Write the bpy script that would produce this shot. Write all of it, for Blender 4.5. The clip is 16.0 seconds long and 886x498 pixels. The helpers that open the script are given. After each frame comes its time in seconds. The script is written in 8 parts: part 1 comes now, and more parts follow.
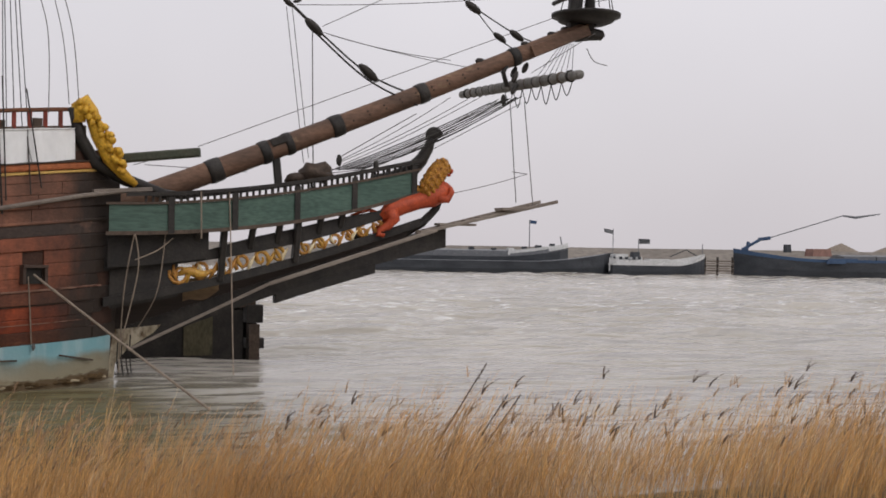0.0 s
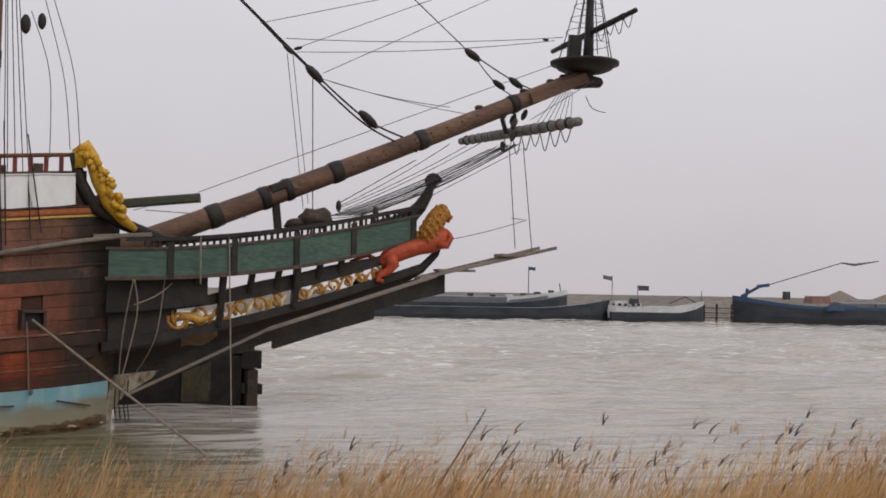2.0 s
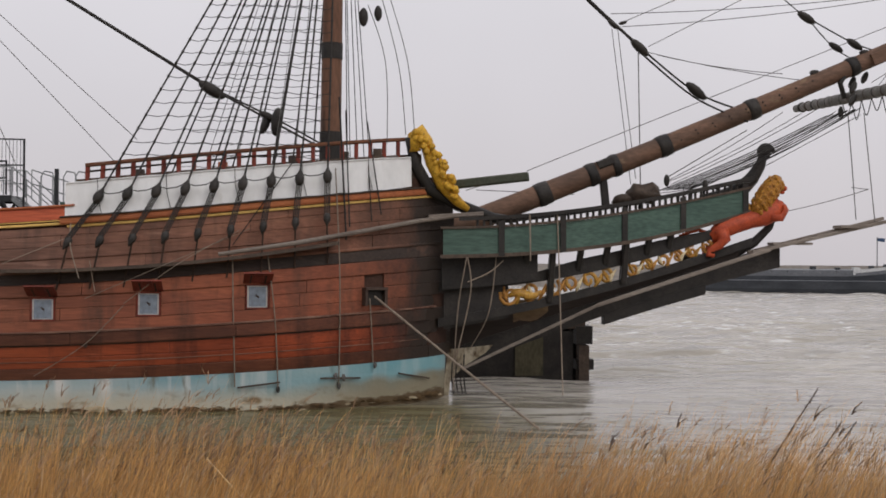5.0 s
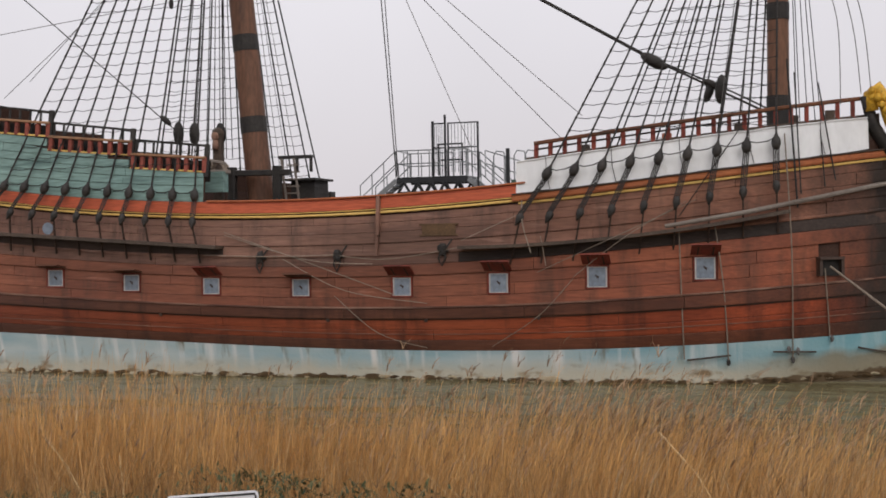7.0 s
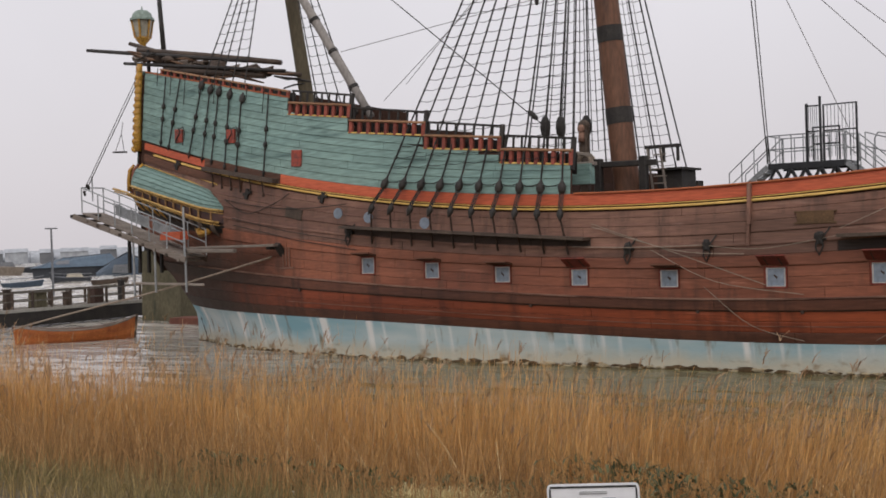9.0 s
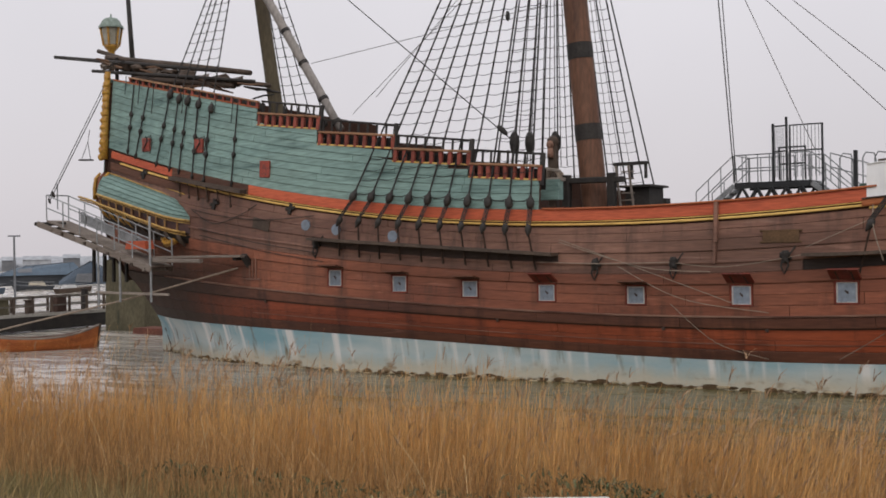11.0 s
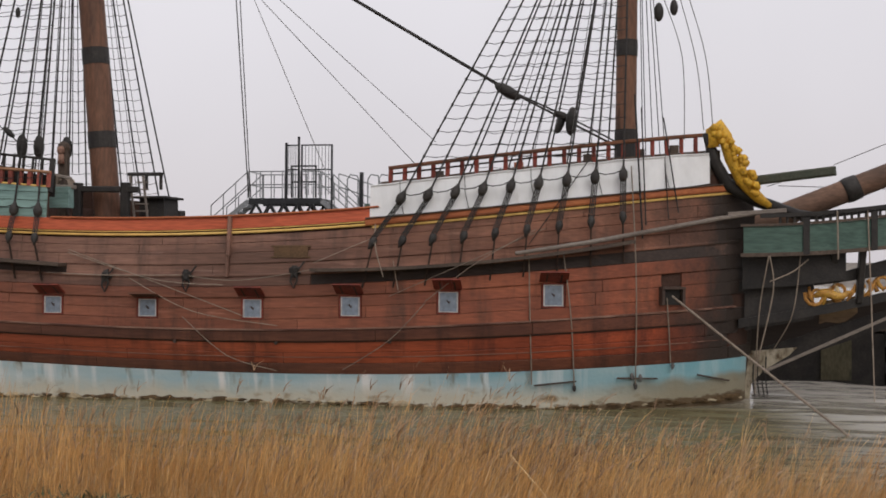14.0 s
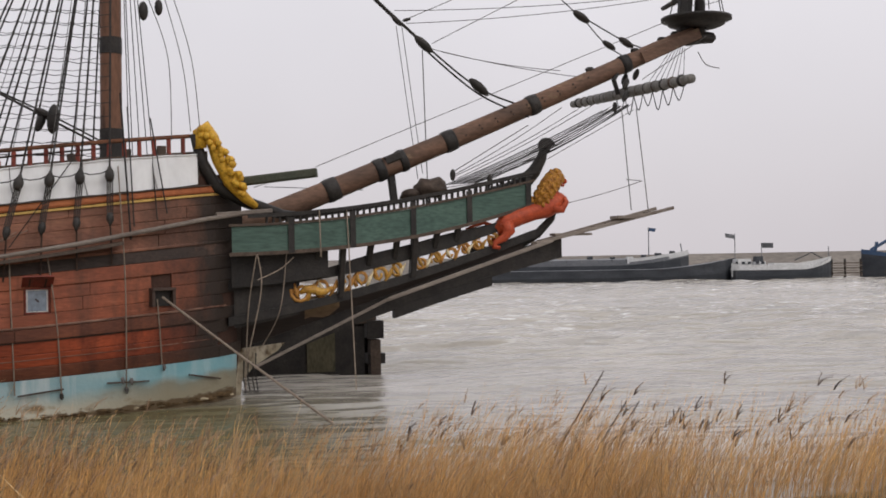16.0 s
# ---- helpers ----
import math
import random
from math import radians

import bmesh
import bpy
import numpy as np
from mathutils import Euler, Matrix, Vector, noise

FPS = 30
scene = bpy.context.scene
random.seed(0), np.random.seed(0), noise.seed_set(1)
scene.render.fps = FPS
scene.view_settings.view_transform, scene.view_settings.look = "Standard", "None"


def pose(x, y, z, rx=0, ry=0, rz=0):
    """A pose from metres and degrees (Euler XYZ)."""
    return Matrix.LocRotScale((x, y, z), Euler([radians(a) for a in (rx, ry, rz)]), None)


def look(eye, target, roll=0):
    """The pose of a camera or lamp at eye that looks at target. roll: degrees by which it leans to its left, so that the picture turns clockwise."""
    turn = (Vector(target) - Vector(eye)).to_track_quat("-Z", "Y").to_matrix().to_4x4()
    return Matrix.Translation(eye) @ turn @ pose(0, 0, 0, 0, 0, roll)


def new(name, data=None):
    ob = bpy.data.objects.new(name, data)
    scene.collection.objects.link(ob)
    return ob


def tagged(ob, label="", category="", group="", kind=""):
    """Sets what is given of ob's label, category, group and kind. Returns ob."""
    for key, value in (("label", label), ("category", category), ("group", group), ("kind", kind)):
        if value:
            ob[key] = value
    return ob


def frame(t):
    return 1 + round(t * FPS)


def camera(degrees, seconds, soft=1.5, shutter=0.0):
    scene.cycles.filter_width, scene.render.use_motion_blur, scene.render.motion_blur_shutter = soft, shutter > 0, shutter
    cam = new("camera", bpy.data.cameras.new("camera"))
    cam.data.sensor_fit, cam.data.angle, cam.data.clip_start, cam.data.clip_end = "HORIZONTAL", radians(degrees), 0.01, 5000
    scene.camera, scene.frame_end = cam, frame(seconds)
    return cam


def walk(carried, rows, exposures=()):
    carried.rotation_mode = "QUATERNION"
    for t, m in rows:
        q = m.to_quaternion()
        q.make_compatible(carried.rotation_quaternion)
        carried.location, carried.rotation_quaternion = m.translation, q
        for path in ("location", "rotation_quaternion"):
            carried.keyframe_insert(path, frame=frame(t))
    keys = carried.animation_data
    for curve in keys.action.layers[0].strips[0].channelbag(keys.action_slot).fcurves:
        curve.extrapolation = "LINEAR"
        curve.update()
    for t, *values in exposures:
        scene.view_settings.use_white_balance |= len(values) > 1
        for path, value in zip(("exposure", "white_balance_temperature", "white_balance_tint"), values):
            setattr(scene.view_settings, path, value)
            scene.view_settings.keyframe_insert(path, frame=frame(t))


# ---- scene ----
cam = camera(40.54, 16.0, 1.75)
# seconds, step from the eye's stand (x, y, z), tilt, lean, turn: somebody on the dyke who turns on the spot
TURNS = [
    (0.0, -0.01, 0.02, 0.01, 89.82, -0.92, -20.12), (0.5, -0.02, 0.02, -0.00, 90.85, -1.06, -20.10),
    (1.0, -0.01, 0.02, -0.00, 92.09, -1.07, -20.13), (1.5, -0.03, 0.01, 0.02, 92.05, -1.03, -20.13),
    (2.0, -0.02, 0.01, -0.01, 92.04, -1.04, -20.17), (2.5, -0.03, 0.01, -0.00, 91.84, -1.02, -20.17),
    (3.0, 0.01, -0.00, 0.01, 91.35, -0.41, -19.79), (5.5, 0.16, -0.15, 0.01, 90.63, 0.05, 0.81),
    (6.0, 0.14, -0.05, 0.02, 90.55, 0.79, 5.47), (6.5, 0.11, -0.08, 0.01, 90.36, 0.48, 10.41),
    (7.0, 0.10, 0.03, 0.03, 89.41, 0.99, 16.74), (7.5, 0.01, 0.08, 0.01, 89.35, 1.17, 24.00),
    (8.0, -0.01, 0.14, -0.01, 88.30, 1.33, 30.03), (8.5, -0.01, 0.16, 0.01, 88.19, 1.76, 32.40),
    (9.0, -0.05, 0.15, 0.00, 89.46, 1.89, 34.03), (11.5, -0.12, 0.14, -0.02, 90.18, 0.33, 30.95),
    (12.0, -0.10, 0.11, -0.02, 90.14, 0.29, 27.55), (12.5, -0.07, 0.12, -0.02, 90.11, 0.16, 23.84),
    (13.0, -0.04, 0.05, -0.01, 90.11, -0.07, 17.01), (13.5, -0.01, 0.01, -0.00, 90.16, -0.15, 12.30),
    (14.0, 0.01, -0.05, -0.00, 90.55, -0.31, 9.55), (14.5, -0.03, -0.12, -0.00, 90.72, -0.16, 3.89),
    (15.0, 0.02, -0.15, 0.00, 90.75, -0.05, -0.13), (15.5, -0.00, -0.20, 0.00, 90.58, 0.42, -7.72),
    (16.0, -0.00, -0.21, -0.03, 90.46, 1.04, -14.47)]
walk(cam, [(t, pose(41.06 + x, -40.9 + y, 4.5 + z, rx, ry, rz)) for t, x, y, z, rx, ry, rz in TURNS],
     [(0.0, 0.1), (0.5, 0.06), (1.0, -0.05), (3.0, -0.05), (5.5, 0.07), (7.0, 0.2), (8.5, 0.2), (9.0, 0.14), (11.5, 0.1), (13.0, 0.16), (14.5, 0.14), (16.0, 0.14)])

# ---- light: a bright overcast sky ----
SUN_UP, SUN_ROUND = radians(42), radians(150)
world = bpy.data.worlds.new("overcast_sky")
scene.world = world
world.use_nodes = True
nt = world.node_tree
bg = nt.nodes["Background"]
sky = nt.nodes.new("ShaderNodeTexSky")
sky.sky_type, sky.sun_disc, sky.sun_elevation, sky.sun_rotation = "NISHITA", False, SUN_UP, SUN_ROUND
sky.air_density, sky.dust_density = 1.0, 4.0
dim = nt.nodes.new("ShaderNodeMix"); dim.data_type, dim.blend_type = "RGBA", "MULTIPLY"
dim.inputs["Factor"].default_value = 1.0
dim.inputs[7].default_value = (0.07, 0.07, 0.07, 1)
nt.links.new(sky.outputs[0], dim.inputs[6])
tc = nt.nodes.new("ShaderNodeTexCoord")
sep = nt.nodes.new("ShaderNodeSeparateXYZ"); nt.links.new(tc.outputs["Generated"], sep.inputs[0])
ramp = nt.nodes.new("ShaderNodeValToRGB"); nt.links.new(sep.outputs[2], ramp.inputs[0])
ramp.color_ramp.elements[0].color = (0.64, 0.60, 0.63, 1)
ramp.color_ramp.elements[0].position = 0.0
ramp.color_ramp.elements[1].color = (0.86, 0.84, 0.88, 1)
ramp.color_ramp.elements[1].position = 0.35
cl = nt.nodes.new("ShaderNodeTexNoise"); cl.inputs["Scale"].default_value = 2.2; cl.inputs["Detail"].default_value = 4
nt.links.new(tc.outputs["Generated"], cl.inputs["Vector"])
cmap = nt.nodes.new("ShaderNodeMapRange"); nt.links.new(cl.outputs[0], cmap.inputs[0])
cmap.inputs[1].default_value, cmap.inputs[2].default_value, cmap.inputs[3].default_value, cmap.inputs[4].default_value = 0.3, 0.7, 0.94, 1.04
cmul = nt.nodes.new("ShaderNodeMix"); cmul.data_type, cmul.blend_type = "RGBA", "MULTIPLY"; cmul.inputs["Factor"].default_value = 1
nt.links.new(ramp.outputs[0], cmul.inputs[6]); nt.links.new(cmap.outputs[0], cmul.inputs[7])
mixs = nt.nodes.new("ShaderNodeMix"); mixs.data_type = "RGBA"; mixs.inputs["Factor"].default_value = 0.9
nt.links.new(dim.outputs[2], mixs.inputs[6]); nt.links.new(cmul.outputs[2], mixs.inputs[7])
nt.links.new(mixs.outputs[2], bg.inputs[0]); bg.inputs[1].default_value = 1.0
sun = new("sun", bpy.data.lights.new("sun", "SUN"))
sun.data.energy, sun.data.angle, sun.data.color = 0.8, radians(40), (1, 0.97, 0.93)
sun.matrix_world = look((math.sin(SUN_ROUND) * 50, math.cos(SUN_ROUND) * 50, 45), (0, 0, 0))


# ---- materials ----
def mat(name, a, b, rough=0.8, scale=1.5, stretch=(1, 1, 1), grain=14.0, bump=0.3, per_object=0.0, per_island=0.0, metal=0.0,
        dirt=None, dirt_at=0.62, spec=0.3, tones=0.28):
    """Two colours over large noise, fine grain in tone and relief, an optional dirt colour in patches."""
    m = bpy.data.materials.new(name)
    m.use_nodes = True
    t = m.node_tree
    n, l = t.nodes, t.links
    p = n["Principled BSDF"]
    p.inputs["Roughness"].default_value, p.inputs["Metallic"].default_value = rough, metal
    p.inputs["Specular IOR Level"].default_value = spec
    co = n.new("ShaderNodeTexCoord")
    mp = n.new("ShaderNodeMapping"); mp.inputs["Scale"].default_value = stretch
    l.new(co.outputs["Object"], mp.inputs["Vector"])
    big = n.new("ShaderNodeTexNoise"); big.inputs["Scale"].default_value = scale; big.inputs["Detail"].default_value = 5
    l.new(mp.outputs[0], big.inputs["Vector"])
    fine = n.new("ShaderNodeTexNoise"); fine.inputs["Scale"].default_value = grain; fine.inputs["Detail"].default_value = 4
    l.new(mp.outputs[0], fine.inputs["Vector"])
    k = n.new("ShaderNodeMapRange"); l.new(big.outputs[0], k.inputs[0])
    k.inputs[1].default_value, k.inputs[2].default_value = 0.32, 0.68
    mx = n.new("ShaderNodeMix"); mx.data_type = "RGBA"
    l.new(k.outputs[0], mx.inputs["Factor"]); mx.inputs[6].default_value, mx.inputs[7].default_value = (*a, 1), (*b, 1)
    out = mx.outputs[2]
    if dirt:
        dn = n.new("ShaderNodeTexNoise"); dn.inputs["Scale"].default_value = scale * 2.3; dn.inputs["Detail"].default_value = 8
        dn.inputs["Roughness"].default_value = 0.65
        l.new(mp.outputs[0], dn.inputs["Vector"])
        dk = n.new("ShaderNodeMapRange"); l.new(dn.outputs[0], dk.inputs[0])
        dk.inputs[1].default_value, dk.inputs[2].default_value = dirt_at - 0.06, dirt_at + 0.08
        dm = n.new("ShaderNodeMix"); dm.data_type = "RGBA"
        l.new(dk.outputs[0], dm.inputs["Factor"]); l.new(out, dm.inputs[6]); dm.inputs[7].default_value = (*dirt, 1)
        out = dm.outputs[2]
    tone = n.new("ShaderNodeMapRange"); l.new(fine.outputs[0], tone.inputs[0])
    tone.inputs[1].default_value, tone.inputs[2].default_value, tone.inputs[3].default_value, tone.inputs[4].default_value = 0.25, 0.75, 1 - tones, 1 + tones
    val = tone.outputs[0]
    for amount, node, sock in ((per_object, "ShaderNodeObjectInfo", "Random"), (per_island, "ShaderNodeNewGeometry", "Random Per Island")):
        if amount:
            r = n.new(node)
            rk = n.new("ShaderNodeMapRange"); l.new(r.outputs[sock], rk.inputs[0])
            rk.inputs[3].default_value, rk.inputs[4].default_value = 1 - amount, 1 + amount
            mu = n.new("ShaderNodeMath"); mu.operation = "MULTIPLY"; l.new(val, mu.inputs[0]); l.new(rk.outputs[0], mu.inputs[1])
            val = mu.outputs[0]
    fin = n.new("ShaderNodeMix"); fin.data_type, fin.blend_type = "RGBA", "MULTIPLY"; fin.inputs["Factor"].default_value = 1
    l.new(out, fin.inputs[6]); l.new(val, fin.inputs[7]); l.new(fin.outputs[2], p.inputs["Base Color"])
    if bump:
        bp = n.new("ShaderNodeBump"); bp.inputs["Strength"].default_value = bump; bp.inputs["Distance"].default_value = 0.03
        l.new(fine.outputs[0], bp.inputs["Height"]); l.new(bp.outputs[0], p.inputs["Normal"])
    return m


LONG = (0.12, 1, 1)      # grain drawn out along the ship
hull_wale = mat("dark_wale", (0.075, 0.035, 0.022), (0.135, 0.055, 0.032), 0.7, 0.8, LONG, 14, 0.4, 0.12, dirt=(0.17, 0.12, 0.085), dirt_at=0.66)
tar = mat("black_tar", (0.018, 0.016, 0.015), (0.035, 0.030, 0.026), 0.6, 2, (1, 1, 1), 12, 0.4, 0.15)
shell_dark = mat("seam_tar", (0.045, 0.022, 0.015), (0.06, 0.03, 0.02), 0.85, 2)
yellow = mat("ochre_yellow_paint", (0.64, 0.42, 0.13), (0.50, 0.30, 0.08), 0.6, 1.2, LONG, 20, 0.15, 0.08, dirt=(0.22, 0.12, 0.04), dirt_at=0.68)
red = mat("red_paint", (0.52, 0.115, 0.052), (0.42, 0.085, 0.04), 0.6, 1.0, LONG, 18, 0.15, 0.08, dirt=(0.2, 0.05, 0.03), dirt_at=0.7)
red_post = mat("red_post_paint", (0.22, 0.042, 0.025), (0.12, 0.026, 0.018), 0.65, 2.5, (1, 1, 1), 20, 0.2, 0.2)
orange = mat("orange_rail_paint", (0.40, 0.13, 0.045), (0.30, 0.085, 0.035), 0.65, 1.2, LONG, 18, 0.2, 0.1, dirt=(0.14, 0.06, 0.03), dirt_at=0.64)
green = mat("pale_green_paint", (0.215, 0.315, 0.28), (0.155, 0.245, 0.225), 0.7, 0.8, LONG, 14, 0.2, 0.10, dirt=(0.085, 0.14, 0.13), dirt_at=0.60)
green_dark = mat("bottle_green_paint", (0.075, 0.125, 0.10), (0.052, 0.092, 0.075), 0.65, 1.5, LONG, 14, 0.2, 0.06, dirt=(0.03, 0.05, 0.04), dirt_at=0.66)
gold = mat("gilt_carving", (0.52, 0.29, 0.04), (0.36, 0.17, 0.025), 0.45, 5, (1, 1, 1), 22, 0.8, 0.1, dirt=(0.10, 0.055, 0.015), dirt_at=0.6, spec=0.5)
lion_red = mat("lion_red_paint", (0.46, 0.078, 0.028), (0.34, 0.055, 0.022), 0.5, 3, (1, 1, 1), 15, 0.3, dirt=(0.16, 0.03, 0.02), dirt_at=0.68)
spar = mat("oiled_spar", (0.175, 0.085, 0.05), (0.115, 0.055, 0.034), 0.6, 0.9, (1, 1, 0.25), 10, 0.35, 0.08, dirt=(0.06, 0.034, 0.024), dirt_at=0.62)
spar_bow = mat("weathered_spar", (0.175, 0.098, 0.064), (0.085, 0.052, 0.037), 0.7, 1.1, (0.4, 1, 1), 10, 0.45, dirt=(0.24, 0.17, 0.10), dirt_at=0.66)
grey_wood = mat("grey_weathered_wood", (0.24, 0.205, 0.175), (0.16, 0.13, 0.11), 0.85, 1.5, LONG, 20, 0.4, 0.15)
dark_wood = mat("dark_wet_wood", (0.05, 0.036, 0.028), (0.085, 0.06, 0.044), 0.7, 1.5, (1, 1, 1), 12, 0.4, 0.2)
tarp_white = mat("white_tarpaulin", (0.80, 0.80, 0.80), (0.73, 0.73, 0.73), 0.5, 0.8, (1, 1, 0.5), 5, 0.15, dirt=(0.60, 0.59, 0.56), dirt_at=0.68, tones=0.06)
rope_dark = mat("tarred_rope", (0.022, 0.020, 0.019), (0.04, 0.036, 0.033), 0.85, 5, (1, 1, 1), 60, 0.3, 0.2)
rope_grey = mat("thin_grey_rope", (0.13, 0.12, 0.115), (0.09, 0.085, 0.08), 0.85, 5, (1, 1, 1), 60, 0.2, 0.25)
rope_pale = mat("pale_rope", (0.29, 0.23, 0.18), (0.20, 0.16, 0.125), 0.9, 5, (1, 1, 1), 40, 0.4, 0.2)
block_wood = mat("tarred_block", (0.022, 0.020, 0.018), (0.04, 0.034, 0.03), 0.6, 5, (1, 1, 1), 25, 0.3, 0.2)
pane_blue = mat("milky_pane", (0.22, 0.26, 0.31), (0.17, 0.205, 0.25), 0.3, 2, (1, 1, 1), 8, 0.05, 0.15, spec=0.5)
white_paint = mat("old_white_paint", (0.55, 0.53, 0.50), (0.42, 0.40, 0.37), 0.6, 3, (1, 1, 1), 16, 0.2)
steel = mat("galvanised_steel", (0.33, 0.34, 0.345), (0.25, 0.26, 0.265), 0.5, 3, (1, 1, 1), 20, 0.1, 0.12, metal=0.4)
steel_black = mat("black_painted_steel", (0.02, 0.021, 0.023), (0.035, 0.036, 0.038), 0.5, 3, (1, 1, 1), 20, 0.1)
iron = mat("rusty_iron", (0.035, 0.026, 0.022), (0.07, 0.04, 0.028), 0.75, 6, (1, 1, 1), 30, 0.4, 0.15)
concrete = mat("mossy_concrete", (0.115, 0.10, 0.062), (0.072, 0.064, 0.04), 0.9, 0.8, (1, 1, 0.5), 9, 0.5, dirt=(0.05, 0.05, 0.035), dirt_at=0.62)
boat_orange = mat("varnished_orange_plank", (0.44, 0.14, 0.038), (0.30, 0.085, 0.028), 0.5, 1.5, LONG, 14, 0.2, 0.15)
barge_black = mat("barge_black_paint", (0.028, 0.032, 0.038), (0.05, 0.054, 0.062), 0.55, 0.25, (1, 1, 3), 3, 0.1, dirt=(0.085, 0.06, 0.05), dirt_at=0.68)
barge_blue = mat("barge_blue_paint", (0.045, 0.085, 0.16), (0.035, 0.065, 0.125), 0.55, 0.25, (1, 1, 3), 3, 0.1)
barge_grey = mat("barge_grey_paint", (0.16, 0.165, 0.175), (0.12, 0.125, 0.135), 0.6, 0.3, (1, 1, 2), 3, 0.1)
barge_white = mat("barge_white_paint", (0.62, 0.62, 0.62), (0.48, 0.48, 0.47), 0.5, 0.5, (1, 1, 1), 4, 0.1)
dyke_mat = mat("far_dyke_grass", (0.21, 0.185, 0.16), (0.16, 0.14, 0.12), 0.95, 0.06, (1, 1, 1), 0.8, 0.3)
sand = mat("heap_of_sand", (0.24, 0.20, 0.16), (0.19, 0.155, 0.125), 0.95, 0.2, (1, 1, 1), 2, 0.3)
roof_blue = mat("slate_blue_roof", (0.06, 0.085, 0.115), (0.045, 0.062, 0.085), 0.5, 0.4, (1, 1, 1), 4, 0.2)
sign_white = mat("sign_white", (0.74, 0.74, 0.76), (0.66, 0.66, 0.68), 0.45, 3, (1, 1, 1), 20, 0.05, dirt=(0.62, 0.61, 0.58), dirt_at=0.72, tones=0.04)
sign_black = mat("sign_black", (0.015, 0.015, 0.016), (0.02, 0.02, 0.02), 0.5, 3)
reed_mat = mat("dry_reed", (0.63, 0.37, 0.14), (0.47, 0.245, 0.082), 0.85, 0.35, (1, 1, 0.5), 3, 0.0, per_island=0.34, tones=0.2)
plume_mat = mat("reed_plume", (0.42, 0.28, 0.17), (0.28, 0.18, 0.11), 0.95, 1, (1, 1, 1), 12, 0.0, per_island=0.4)
grass_mat = mat("rough_grass", (0.17, 0.145, 0.06), (0.33, 0.23, 0.105), 0.8, 0.5, (1, 1, 1), 3, 0.0, per_island=0.5)
nettle_mat = mat("nettle_leaf", (0.055, 0.072, 0.034), (0.10, 0.105, 0.045), 0.7, 2, (1, 1, 1), 5, 0.0, per_island=0.4)
soil = mat("dyke_soil", (0.11, 0.085, 0.045), (0.16, 0.115, 0.06), 0.95, 0.9, (1, 1, 1), 9, 0.8, dirt=(0.05, 0.05, 0.025), dirt_at=0.56)


